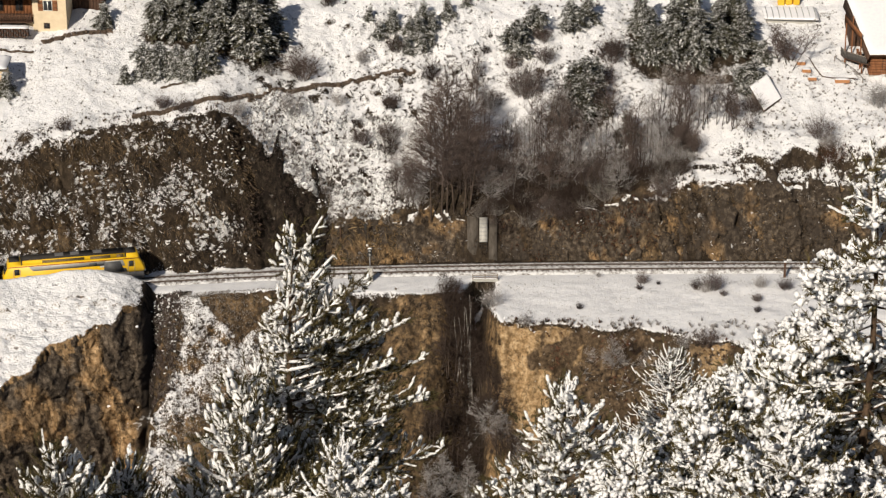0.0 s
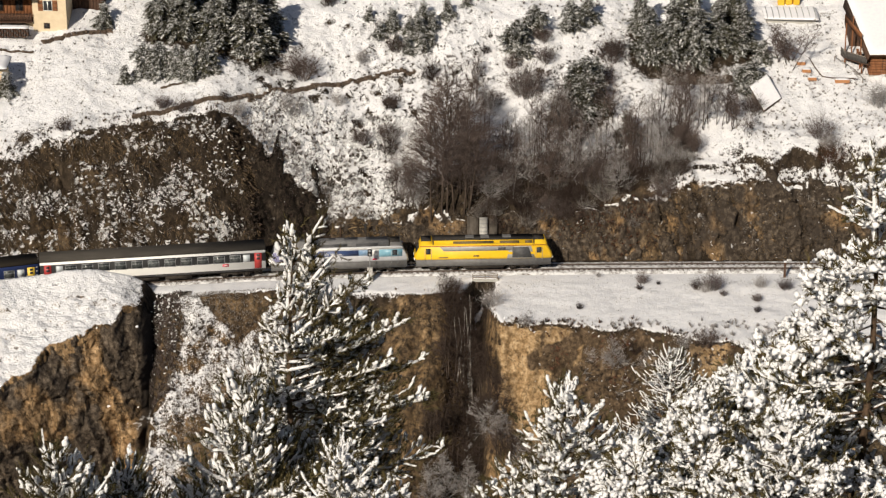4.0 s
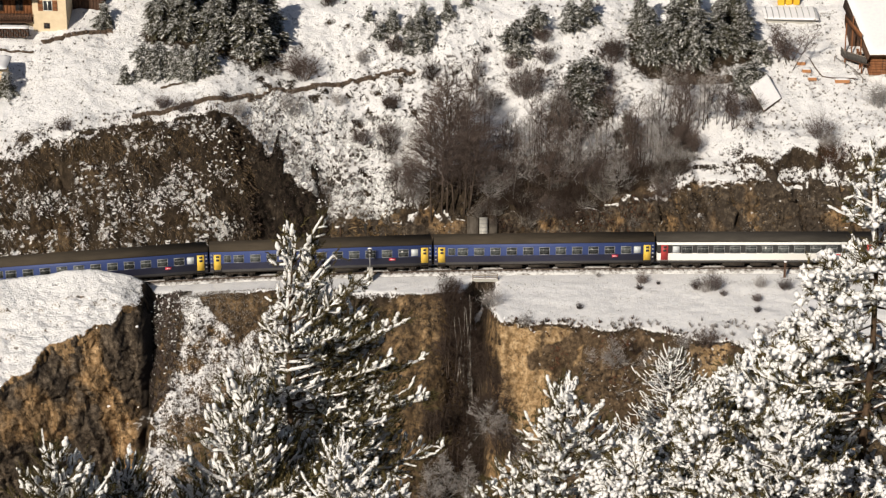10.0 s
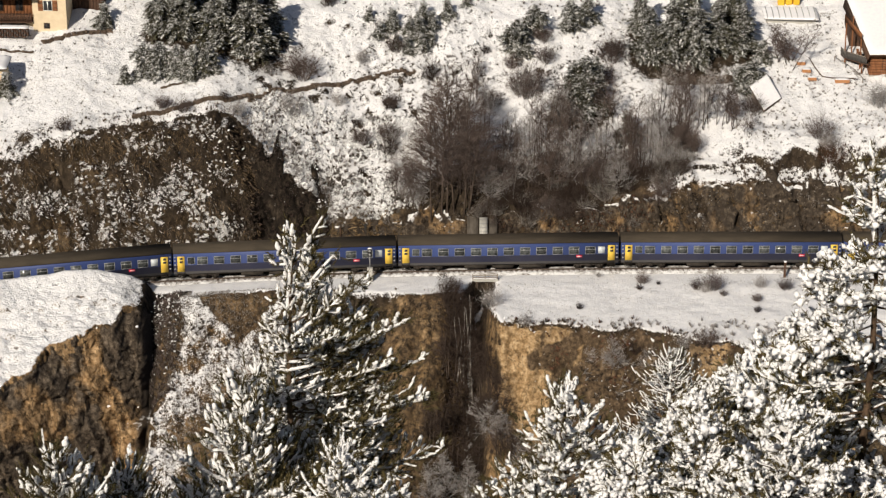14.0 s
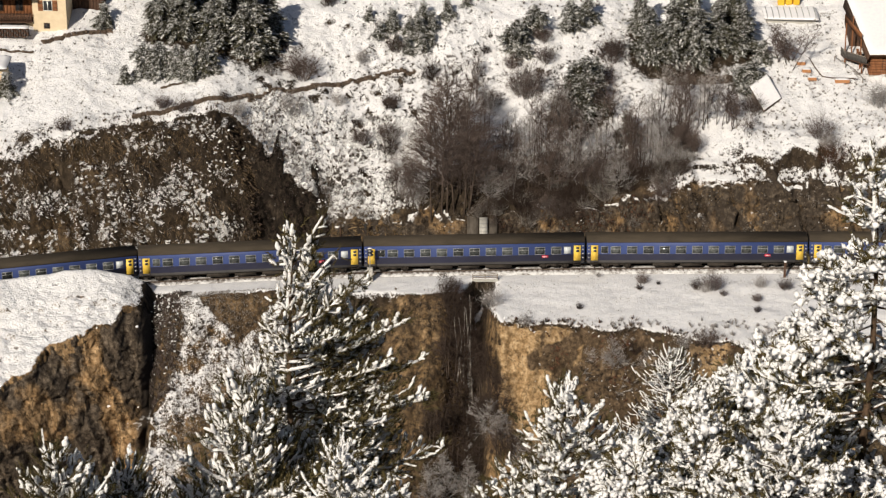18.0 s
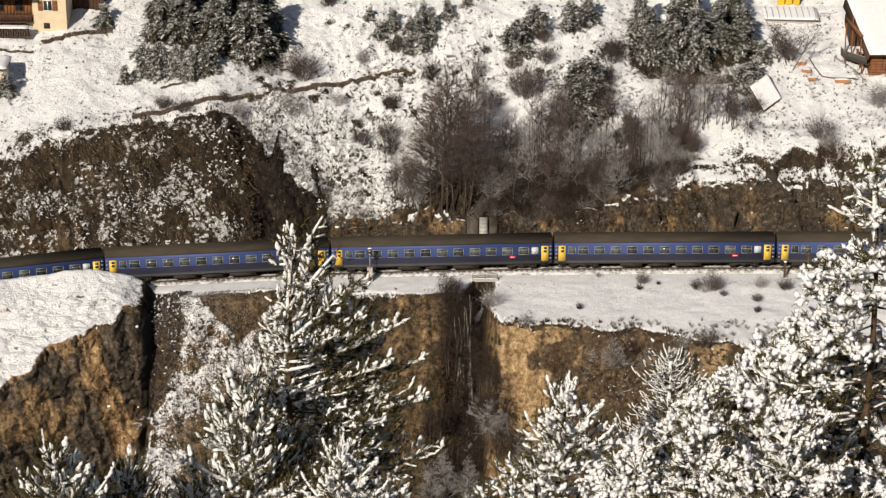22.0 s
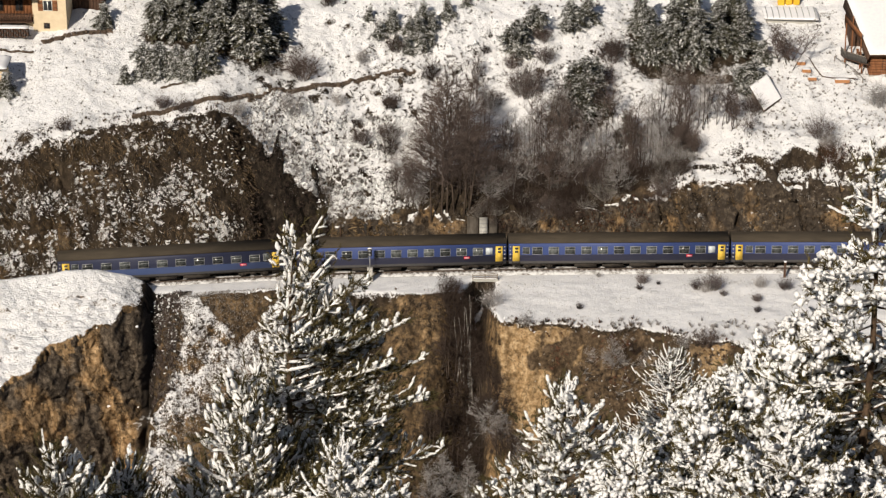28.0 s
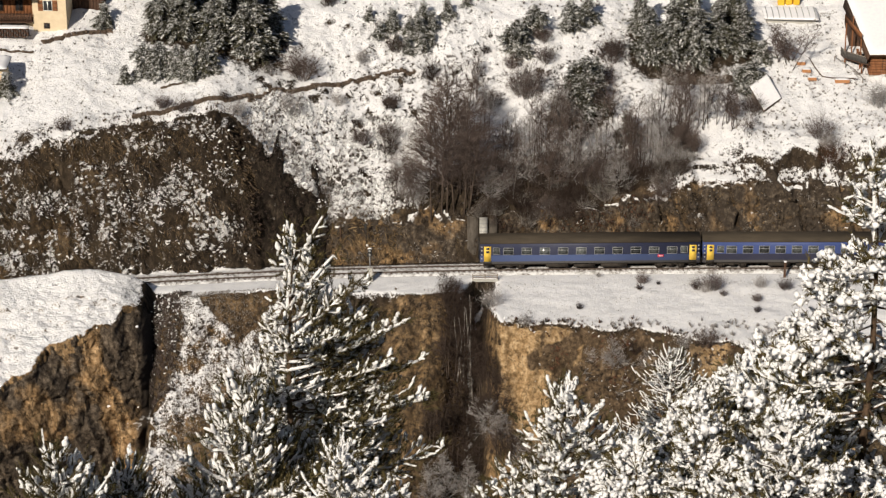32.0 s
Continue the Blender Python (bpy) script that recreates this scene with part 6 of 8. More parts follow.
def bare_tree(seed, H, mat, label, trunks=1, kids=5, spread=0.45, pale=False, upright=0.0, fan=0.06, name="bare_tree", group="bare trees of the hillside"):
    r = np.random.default_rng(seed)
    root = thing(name, label, "tree", group)
    tr, tw = Soup(), Soup()
    for q in range(trunks):
        o = np.array((r.normal(0, 0.12 * trunks), r.normal(0, 0.12 * trunks), -0.4))
        tilt = r.normal(0, fan + 0.05 * (trunks > 1), 2)
        t = np.linspace(0, 1, 7)
        hh = H * r.uniform(0.75, 1.0)
        P = np.stack((o[0] + tilt[0] * hh * t + 0.1 * np.sin(t * 5 + seed), o[1] + tilt[1] * hh * t, o[2] + hh * t), 1)
        rad = (0.006 * H + 0.025) * (1 - 0.85 * t)
        tr.tube(P, rad, 6)
        n = int(H * 3.8)
        for k in range(n):
            tt = 0.22 + 0.76 * (k + r.random()) / n
            b = np.array([np.interp(tt, t, P[:, c]) for c in range(3)])
            az = r.uniform(0, 6.28)
            dv = np.array((np.cos(az), np.sin(az), 0.45 + upright + 0.4 * r.random()))
            twig_cloud(tw, r, b, dv, H * 0.26 * (1.05 - tt) + 0.35, 0.018 + 0.014 * (1 - tt), 2, spread, kids)
    part("trunk", tr, BIRCH if pale else BARK, root, "pale slender trunk" if pale else "")
    tagged(part("crown", tw, mat, root, "mass of fine leafless twigs"), kind="stuff")
    return root


def bush(seed, R, H, mat, label, stems=26, kids=4, snow=0.0):
    r = np.random.default_rng(seed)
    root = thing("bush", label, "bush", "bushes on the slopes")
    so, ends = Soup(), []
    for k in range(stems):
        az, out = r.uniform(0, 6.28), r.random() ** 0.6
        dv = np.array((np.cos(az) * out * R / H, np.sin(az) * out * R / H, 1.0))
        b = np.array((np.cos(az) * out * R * 0.35, np.sin(az) * out * R * 0.35, -0.15))
        L = H * r.uniform(0.55, 0.95) * math.sqrt(1 - 0.45 * out ** 2)
        twig_cloud(so, r, b, dv, L, 0.016, 2, 0.5, kids)
        ends.append(b + dv / np.linalg.norm(dv) * L)
    tagged(part("branchwork", so, mat, root), kind="stuff")
    if snow:
        sn = Soup()
        e = np.array(ends)
        e = e[r.random(len(e)) < snow]
        stamp_set(sn, LUMPS_SMALL, e, r.normal(0, 1, (len(e), 3)) * (1, 1, 0.3), r.uniform(0.10, 0.24, len(e)), r.uniform(0.05, 0.09, len(e)), r)
        tagged(part("snow", sn, SNOW_TREE, root, "snow caught in the twigs"), kind="stuff")
    return root


USED = set()


def plant(ob, x, y, size=1.0, turn=None, sink=0.0, z=None):
    """Sets the thing itself first, then copies of it, on the ground."""
    turn = rng.uniform(0, 360) if turn is None else turn
    m = pose(x, y, float(ground(x, y)) - sink if z is None else z, 0, 0, turn)
    if ob.name in USED:
        ob = copy_thing(ob, m)
    else:
        ob.matrix_basis = m
    USED.add(ob.name)
    ob.scale = (size, size, size)
    return ob


# ---- planting ----
def plant_hillside():
    con = [far_conifer(61, 8, 2.9, 0.8), far_conifer(62, 8, 3.3, 0.72), far_conifer(63, 8, 2.7, 0.8), far_conifer(64, 3, 1.6, 0.6), far_conifer(65, 4.2, 2.5, 0.85)]
    for k, (x, y, h) in enumerate(CONIFER_SPOTS + CONIFER_SPOTS_EAST):
        plant(con[3] if h < 4.3 else con[4] if h < 5.3 else con[k % 3], x, y, h / (3.3 if h < 4.3 else 5.2 if h < 5.3 else 8))
    bushes = [bush(71, 1.7, 2.2, TWIG, "round leafless grey-brown bush", 90, 4), bush(72, 1.3, 2.0, TWIG_FROST, "frosted leafless bush in the snow", 60, 4, snow=0.2),
              bush(73, 1.2, 1.6, TWIG_DARK, "low dark bush poking through the snow", 60, 4)]
    for k, (x, y, h) in enumerate(BUSH_SPOTS + BUSH_SPOTS_LOW):
        plant(bushes[k % 3], x, y, h / (2.0 if k < len(BUSH_SPOTS) else 1.8))
    for k, (x, y, h) in enumerate(BUSH_SPOTS_MID):
        plant(bushes[0], x, y, h / 2.0)
    # undergrowth of the thicket, darker and closer towards the cutting
    under = [bush(76, 1.6, 1.7, TWIG_DARK, "dark leafless undergrowth of the thicket", 60, 4), bush(77, 1.7, 1.9, TWIG, "brown leafless undergrowth of the thicket", 60, 4),
             bush(78, 1.6, 1.8, FROST_SCRUB, "frosted undergrowth of the thicket", 60, 4)]
    ru = np.random.default_rng(40)
    for k in range(110):
        x, w = ru.uniform(4, 30), 4.6 + 7.0 * ru.random() ** 1.4
        plant(under[(0, 1, 0, 2)[k % 4]], x, float(track_y(x)) + w + 0.08 * max(0.0, x - 22) ** 2, ru.uniform(0.6, 1.25))
    larch = [bare_tree(81, 14, TWIG, "tall reddish-brown leafless larch", 1, 7, 0.4), bare_tree(82, 14, TWIG, "tall slender brown leafless tree", 2, 6, 0.35)]
    for k, (x, y, h) in enumerate(LARCH_SPOTS):
        plant(larch[k % 2], x, y, h / 11.5)
    grey = [bare_tree(83, 7, TWIG, "leafless grey-brown tree of the thicket", 3, 4, 0.45), bare_tree(84, 7, TWIG_FROST, "frosted leafless tree of the thicket", 3, 5, 0.5),
            bare_tree(85, 7, TWIG, "leafless thicket tree with upright shoots", 4, 4, 0.3, upright=0.6)]
    for k, (x, y, h) in enumerate(THICKET_SPOTS + THICKET_SPOTS_UPPER + THICKET_SPOTS_MORE):
        plant(grey[k % 3], x, y, h / 7)
    gully = [bare_tree(86, 11, TWIG_DARK, "slender pale-stemmed tree in the gully", 2, 4, 0.4, True), bare_tree(87, 6, TWIG_DARK, "leafless dark brown tree in the gully", 4, 4, 0.5)]
    for k, (x, y, h) in enumerate(GULLY_SPOTS):
        plant(gully[0] if h > 7.5 else gully[1], x, y, h / (11 if h > 7.5 else 6))
    for k, (x, y, h) in enumerate(GULLY_SPOTS_EAST):
        plant(gully[1] if k % 3 else grey[1], x, y, h / (6 if k % 3 else 7))
    plant(bare_tree(74, 4.6, TWIG, "wide leafless many-stemmed tree by the terrace", 7, 5, 0.6, fan=0.36), 44.35, 28.9, 1.35)
    frost = bush(75, 1.6, 1.6, TWIG_FROST, "frosted leafless bush clinging to the cutting", 22, 3)
    birch = bare_tree(88, 6, TWIG, "single slender white birch stem above the cutting", 1, 3, 0.35, True)
    plant(birch, 8.4, 6.9, 0.9)
    plant(bush(79, 2.4, 2.2, RUST, "broad rusty-brown leafless bush above the cutting", 80, 4), 47.2, 11.1, 1.1)
    plant(bush(80, 2.0, 2.6, TWIG, "leafless grey-brown bush above the cutting", 80, 4), 46.2, 13.5, 1.1)
    for x, y, h in BANK_BUSHES[::2]:
        plant(frost, x, y, h / 2.2)
    for x, y, h in FROST_SPOTS:
        plant(grey[1], x, y, h / 7)


plant_hillside()


def plant_near():
    """Pines on the slope below the viewpoint: x, y, height."""
    plant(near_pine(91, 16.85, 2.8, 7.0, 0.55, 1.15, 0.32, 1.5, lift=0.75, wind=(-0.95, -0.3), thick=0.052, crest=2.0, east=0.8, leafy=2,
                    leaders=((0.52, -0.2, 1.5, 0.10), (0.28, 0.2, 1.6, 0.7), (0.75, 0.25, 1.9, 0.9), (1.36, -0.1, 2.3, 1.05), (1.7, 0.4, 2.5, 1.9),
                             (2.4, -0.2, 3.0, 1.85), (1.5, -0.5, 2.8, 2.2), (2.8, 0.1, 3.8, 2.8), (2.2, -0.5, 3.5, 2.6), (3.0, -0.3, 4.3, 3.5), (2.5, 0.5, 4.6, 4.1))), -3.22, -207.66, turn=0)
    low = near_pine(92, 13.5, 2.2, 5.5, 0.50, 0.92, 0.40, 1.3, lift=1.2, wind=(-0.7, -0.7), thick=0.060, leafy=2)
    chunky = near_pine(98, 13.5, 2.3, 5.5, 0.50, 0.95, 0.36, 1.2, lift=0.9, wind=(-0.6, -0.8), thick=0.062, clods=0.7, clod_size=(0.10, 0.22), leafy=2)
    plant(low, -3.95, -210.77, 12.7 / 13.5, 20)
    plant(low, -7.15, -215.18, 10.7 / 13.5, 140)
    plant(low, -6.02, -213.42, 10.7 / 13.5, 250)
    heavy = near_pine(93, 13.5, 2.8, 5.5, 0.62, 0.7, 0.34, 1.25, lift=0.6, wind=(-0.5, -0.8), thick=0.055, clods=2.4, clod_size=(0.10, 0.27), leafy=2,
                      label="broad pine bowed under thick clods of snow")
    other = near_pine(95, 13.5, 2.6, 5.5, 0.55, 0.7, 0.34, 1.25, lift=0.35, wind=(-0.5, -0.8), thick=0.055, clods=2.4, clod_size=(0.10, 0.28), leafy=2,
                      label="broad pine bowed under thick clods of snow")
    frosty = near_pine(96, 13.5, 1.7, 3.6, 0.48, 1.0, 0.20, 2.0, lift=0.8, wind=(-0.5, -0.8), thick=0.022, label="slim pine finely frosted with snow")
    plant(chunky, 2.32, -212.49, 11.55 / 13.5, 80)
    plant(frosty, 4.98, -207.09, 14.0 / 13.5, 10)
    plant(heavy, 5.10, -211.0, 11.9 / 13.5, 10)
    plant(other, 6.20, -209.01, 13.5 / 13.5, 200)
    plant(heavy, 7.10, -210.75, 13.9 / 13.5, 300)
    plant(other, 4.81, -214.78, 10.6 / 13.5, 130)
    plant(heavy, 6.18, -215.83, 10.6 / 13.5, 45)
    plant(other, 3.47, -214.93, 10.0 / 13.5, 330)
    plant(chunky, -1.91, -214.88, 10.2 / 13.5, 90)
    plant(near_pine(94, 17.3, 2.2, 7.0, 0.31, 0.85, 0.36, 1.0, lift=0.25, wind=(-0.9, -0.4), thick=0.055, clods=1.7, clod_size=(0.10, 0.27), leafy=2), 8.35, -211.5, turn=0)
    plant(bare_tree(97, 9, TWIG_FROST, "frosted leafless tree on the near slope", 3, 5, 0.5, group="leafless trees on the near slope"), 10.2, -199.0)


plant_near()


# ---- grass, scrub and clinging snow ----
def blades_proto(seed, n=9, flare=0.7):
    r = np.random.default_rng(seed)
    v, f = [], []
    for k in range(n):
        a, o = r.uniform(0, 6.28), r.uniform(0.1, 1.0) * flare
        tip = np.array((np.cos(a) * o, np.sin(a) * o, r.uniform(0.5, 1.0)))
        side = np.array((-np.sin(a), np.cos(a), 0)) * r.uniform(0.05, 0.11)
        v += [-side, side, tip]
        f.append((3 * k, 3 * k + 1, 3 * k + 2))
    return np.array(v), f


BLADES = [blades_proto(s) for s in (21, 22, 23)]
TWIGLETS = [blades_proto(s, 17, 1.0) for s in (24, 25, 26)]
DOWN = None


def drape(x, y):
    """Height of the built ground below each spot, by casting down onto it."""
    global DOWN
    from mathutils.bvhtree import BVHTree
    if DOWN is None:
        me = GROUND.data
        co = np.empty(len(me.vertices) * 3)
        me.vertices.foreach_get("co", co)
        co = co.reshape(-1, 3)
        q = np.empty(len(me.polygons) * 4, np.int64)
        me.loops.foreach_get("vertex_index", q)
        q = q.reshape(-1, 4)
        c = co[q[:, 0]]
        near = (np.abs(c[:, 0]) < 66) & (np.abs(c[:, 1]) < 60)
        DOWN = BVHTree.FromPolygons(co.tolist(), q[near].tolist())
    z, n = np.full(len(x), np.nan), np.zeros((len(x), 3))
    for i, (a, b) in enumerate(zip(x, y)):
        hit, nor, _, _ = DOWN.ray_cast(Vector((a, b, 120.0)), Vector((0, 0, -1)))
        if hit:
            z[i], n[i] = hit.z, nor if nor.z > 0 else -nor
    return z, n


def scatter(name, label, mat, protos, n, xr, wr, size, width, seed, lean=0.5, clump=0.25, cut=0.0, steep=None, sink=0.05, up=1.0):
    """Spreads many small tufts over a stretch of the plan, thicker in patches."""
    r = np.random.default_rng(seed)
    x = r.uniform(*xr, n * 2)
    w = r.uniform(*wr, n * 2)
    y = track_y(x) + w
    keep = fbm(x * clump, y * clump, 3, seed) > cut + r.normal(0, 0.18, n * 2)
    x, y = x[keep][:n], y[keep][:n]
    z, nor = drape(x, y)
    ok = ~np.isnan(z)
    if steep is not None:
        ok &= (nor[:, 2] > steep[0]) & (nor[:, 2] < steep[1])
    x, y, z, nor = x[ok], y[ok], z[ok], nor[ok]
    k = len(x)
    d = nor * lean + np.array((0, 0, up)) + r.normal(0, 0.25, (k, 3))
    so = Soup()
    sz = r.uniform(*size, k)
    stamp_set(so, protos, np.stack((x, y, z - sink), 1), d, sz, sz * r.uniform(*width, k), r)
    ob = part(name, so, mat)
    return tagged(ob, label, name.replace("_", " "), kind="stuff")


def dress(name, label, mat, protos, face_name, n, size, width, seed, hang=0.6, clump=0.3, cut=0.0, flat=None, xr=None, zr=None, jut=0.02):
    """Spreads small tufts or lumps over a steep face; hang: how far they point downhill."""
    co, nor, ok = FACES[face_name]
    r = np.random.default_rng(seed)
    co, nor = co[ok], nor[ok]
    q = r.integers(0, len(co), n * (20 if zr else 3))
    p, d = co[q] + r.normal(0, 0.06, (len(q), 3)) * (1, 0, 1), nor[q]
    keep = fbm(p[:, 0] * clump, p[:, 2] * clump, 3, seed) > cut + r.normal(0, 0.09, len(q))
    if xr:
        keep &= (p[:, 0] > xr[0]) & (p[:, 0] < xr[1])
    if zr:
        keep &= (p[:, 2] > zr[0]) & (p[:, 2] < zr[1])
    if flat is not None:
        keep &= d[:, 2] > flat
    p, d = p[keep][:n], d[keep][:n]
    k = len(p)
    so = Soup()
    sz = r.uniform(*size, k)
    aim = d * 0.6 + np.array((0.35 * hang, 0, -hang)) + r.normal(0, 0.22, (k, 3)) if hang else np.stack((np.ones(k), r.normal(0, 0.2, k), r.normal(-0.35, 0.9, k)), 1)
    stamp_set(so, protos, p + d * jut, aim, sz, sz * r.uniform(*width, k), r)
    return tagged(part(name, so, mat), label, name.replace("_", " "), kind="stuff")


def cover_slopes():
    g, sc, sn = ("dry tan grass tufts on the steep banks", "dark low scrub poking through the snow", "small patches of snow clinging to the bank")
    # left-hand cliff
    dress("grass_tufts", g, GRASS, BLADES, "earth_cliff_face", 5600, (0.3, 0.9), (0.14, 0.34), 301, 0.9, xr=(-64, -22.5))
    dress("scrub", sc, SCRUB, TWIGLETS, "earth_cliff_face", 2800, (0.2, 0.7), (0.4, 0.8), 302, 0.2, xr=(-64, -22))
    dress("snow_patches", sn, SNOW_TREE, FLECKS, "earth_cliff_face", 2000, (0.08, 0.50), (0.18, 0.45), 303, 0.0, 0.40, 0.24, xr=(-64, -23))
    dress("snow_patches", "snow caught in dry grass tufts", SNOW_TREE, BLADES, "earth_cliff_face", 5200, (0.15, 0.70), (0.30, 0.6), 360, 0.35, 0.38, 0.20, xr=(-64, -25))
    dress("snow_patches", "snow caught in dry grass tufts", SNOW_TREE, TWIGLETS, "earth_cliff_face", 1500, (0.25, 0.85), (0.5, 0.9), 361, 0.05, 0.38, 0.19, xr=(-64, -24))
    dress("snow_patches", sn, SNOW_TREE, FLECKS, "earth_cliff_face", 90, (0.08, 0.28), (0.15, 0.35), 330, 0.0, 0.3, 0.0, xr=(-25, -13))
    dress("snow_patches", "snow caught in dry grass tufts", SNOW_TREE, TWIGLETS, "earth_cliff_face", 480, (0.2, 0.65), (0.5, 0.9), 362, 0.05, 0.5, 0.10, xr=(-58, -45.5), zr=(0.5, 5.5))
    # darker twigs here deepen the shade painted on the cliff end
    dress("scrub", sc, TWIG_DARK, TWIGLETS, "earth_cliff_face", 1400, (0.2, 0.6), (0.5, 0.9), 331, 0.1, cut=-0.3, xr=(-25.5, -13.5))
    scatter("scrub", sc, SCRUB, TWIGLETS, 700, (-62, -22), (8.5, 15), (0.2, 0.6), (0.6, 1.0), 363, clump=0.5, cut=0.08)
    scatter("grass_tufts", g, GRASS, BLADES, 900, (-62, -22), (8.5, 14), (0.2, 0.55), (0.3, 0.6), 364, clump=0.5, cut=0.0)
    dress("grass_tufts", "long pale stalks hanging down the cliff", STRAW, BLADES, "earth_cliff_face", 2600, (0.5, 1.2), (0.06, 0.15), 365, 1.0, 0.3, -0.05, xr=(-64, -22))
    dress("frosted_scrub", "frosted dry stalks hanging on the cliff", FROST_SCRUB, BLADES, "earth_cliff_face", 1500, (0.25, 0.7), (0.25, 0.5), 332, 0.8, cut=0.08, xr=(-64, -23))
    for k, (xr, wr) in enumerate((((-14.5, -9), (5.4, 6.4)), ((-18.5, -10), (6.4, 9)), ((-22.5, -12), (9, 13)))):
        scatter("frosted_scrub", "snow-laden scrub at the end of the cliff", TWIG_FROST, TWIGLETS, 160, xr, wr, (0.3, 0.8), (0.6, 1.0), 322 + 10 * k, cut=0.0)
        scatter("scrub", sc, SCRUB, TWIGLETS, 90, xr, wr, (0.2, 0.6), (0.6, 1.0), 323 + 10 * k, cut=0.0)
    # banks of the middle and the right
    dress("grass_tufts", g, GRASS, BLADES, "cutting_face", 2600, (0.2, 0.6), (0.25, 0.5), 304, 0.5)
    dress("scrub", sc, SCRUB, TWIGLETS, "cutting_face", 1500, (0.15, 0.5), (0.5, 0.9), 333, 0.05, cut=0.05)
    dress("snow_patches", sn, SNOW_TREE, FLECKS, "cutting_face", 260, (0.06, 0.3), (0.12, 0.26), 334, 0.0, 0.4, 0.2)
    dress("grass_tufts", "long straw-coloured grass at the end of the cliff", STRAW, BLADES, "cutting_face", 1700, (0.5, 1.3), (0.2, 0.4), 349, 0.35, 0.3, -0.2, xr=(-14, -5))
    dress("frosted_scrub", "frosted dry stalks on the cutting", FROST_SCRUB, TWIGLETS, "cutting_face", 700, (0.15, 0.5), (0.4, 0.8), 341, 0.1, 0.35, 0.14)
    dress("scrub", "rusty brown bramble on the cutting", RUST, TWIGLETS, "cutting_face", 900, (0.2, 0.6), (0.5, 0.9), 342, 0.05, 0.25, 0.1, xr=(5, 26))
    dress("grass_tufts", g, GRASS, BLADES, "brow_face", 2600, (0.2, 0.55), (0.25, 0.5), 335, 0.4)
    dress("scrub", sc, SCRUB, TWIGLETS, "brow_face", 1500, (0.2, 0.6), (0.5, 0.9), 336, 0.05, cut=0.05, xr=(11, 46))
    dress("snow_patches", sn, SNOW_TREE, FLECKS, "brow_face", 500, (0.08, 0.4), (0.12, 0.26), 337, 0.0, 0.3, 0.14, xr=(10, 46))
    dress("scrub", "rusty brown bramble below the bench", RUST, TWIGLETS, "brow_face", 900, (0.3, 0.9), (0.5, 0.9), 343, 0.0, 0.4, 0.12, xr=(11.5, 46))
    dress("frosted_scrub", "frosted twigs hanging below the bench", FROST_SCRUB, TWIGLETS, "brow_face", 700, (0.3, 1.0), (0.5, 0.9), 344, 0.0, 0.5, 0.18, xr=(12, 46))
    dress("grass_tufts", "long pale stalks on the golden face", STRAW, BLADES, "brow_face", 700, (0.3, 0.9), (0.08, 0.2), 345, 0.8, 0.4, 0.02, xr=(5, 32))
    dress("snow_patches", sn, SNOW_TREE, LUMPS, "knoll_rock_face", 40, (0.2, 0.5), (0.3, 0.5), 338, 0.0, 0.3, 0.0, flat=0.62)
    dress("scrub", sc, SCRUB, TWIGLETS, "knoll_rock_face", 260, (0.15, 0.5), (0.5, 0.9), 339, 0.05, cut=0.12)
    scatter("scrub", sc, SCRUB, TWIGLETS, 1800, (-15, 60), (3.0, 11), (0.2, 0.7), (0.6, 1.0), 305, steep=(0.05, 0.95))
    # snow heaped on the heath of the middle slope
    for k, (xr, wr, n) in enumerate((((-15, -6), (5.8, 7.5), 160), ((-19, -3), (7, 11), 750), ((-23, -2), (11, 19), 1100), ((-15, 24), (22, 40), 260))):
        scatter("snow_patches", "snow heaped on low heath shrubs", SNOW_TREE, CLODS, int(n * 1.6), xr, wr, (0.10, 0.38), (0.7, 1.1), 340 + k, clump=0.55, cut=0.10, up=0.4, sink=-0.03)
        scatter("snow_patches", "snow heaped on low heath shrubs", SNOW_TREE, TWIGLETS, int(n * 1.5), xr, wr, (0.2, 0.6), (0.7, 1.1), 370 + k, clump=0.55, cut=0.02, up=0.5, sink=0.06)
        scatter("frosted_scrub", "pale frosted twigs of the heath", FROST_SCRUB, TWIGLETS, n // 3, xr, wr, (0.25, 0.75), (0.6, 1.0), 380 + k, clump=0.4, cut=0.2)
        scatter("scrub", sc, SCRUB, TWIGLETS, n // 2, xr, wr, (0.25, 0.7), (0.6, 1.1), 350 + k, clump=0.55, cut=0.22)
    # snowfields above
    scatter("frosted_scrub", "pale frosted scrub in the snow of the slope", FROST_SCRUB, TWIGLETS, 1700, (-24, 4), (4, 28), (0.15, 0.55), (0.7, 1.2), 324, clump=0.5, cut=0.2)
    scatter("scrub", sc, SCRUB, TWIGLETS, 700, (-23, 3), (5, 27), (0.10, 0.45), (0.7, 1.3), 307, clump=0.5, cut=0.3)
    scatter("scrub", sc, SCRUB, TWIGLETS, 700, (-14, 28), (20, 42), (0.15, 0.55), (0.7, 1.3), 308, clump=0.35, cut=0.36)
    scatter("grass_tufts", g, GRASS, BLADES, 3600, (-60, -18), (10, 40), (0.04, 0.17), (0.8, 1.6), 309, clump=0.2, cut=0.05)
    scatter("scrub", sc, SCRUB, TWIGLETS, 450, (-60, -18), (9, 40), (0.15, 0.45), (0.7, 1.2), 310, clump=0.2, cut=0.3)
    scatter("grass_tufts", g, GRASS, BLADES, 5000, (22, 62), (7, 40), (0.06, 0.20), (0.6, 1.2), 311, clump=0.25, cut=0.02)
    scatter("scrub", sc, SCRUB, TWIGLETS, 800, (22, 62), (7, 36), (0.12, 0.45), (0.7, 1.2), 318, clump=0.3, cut=0.24)
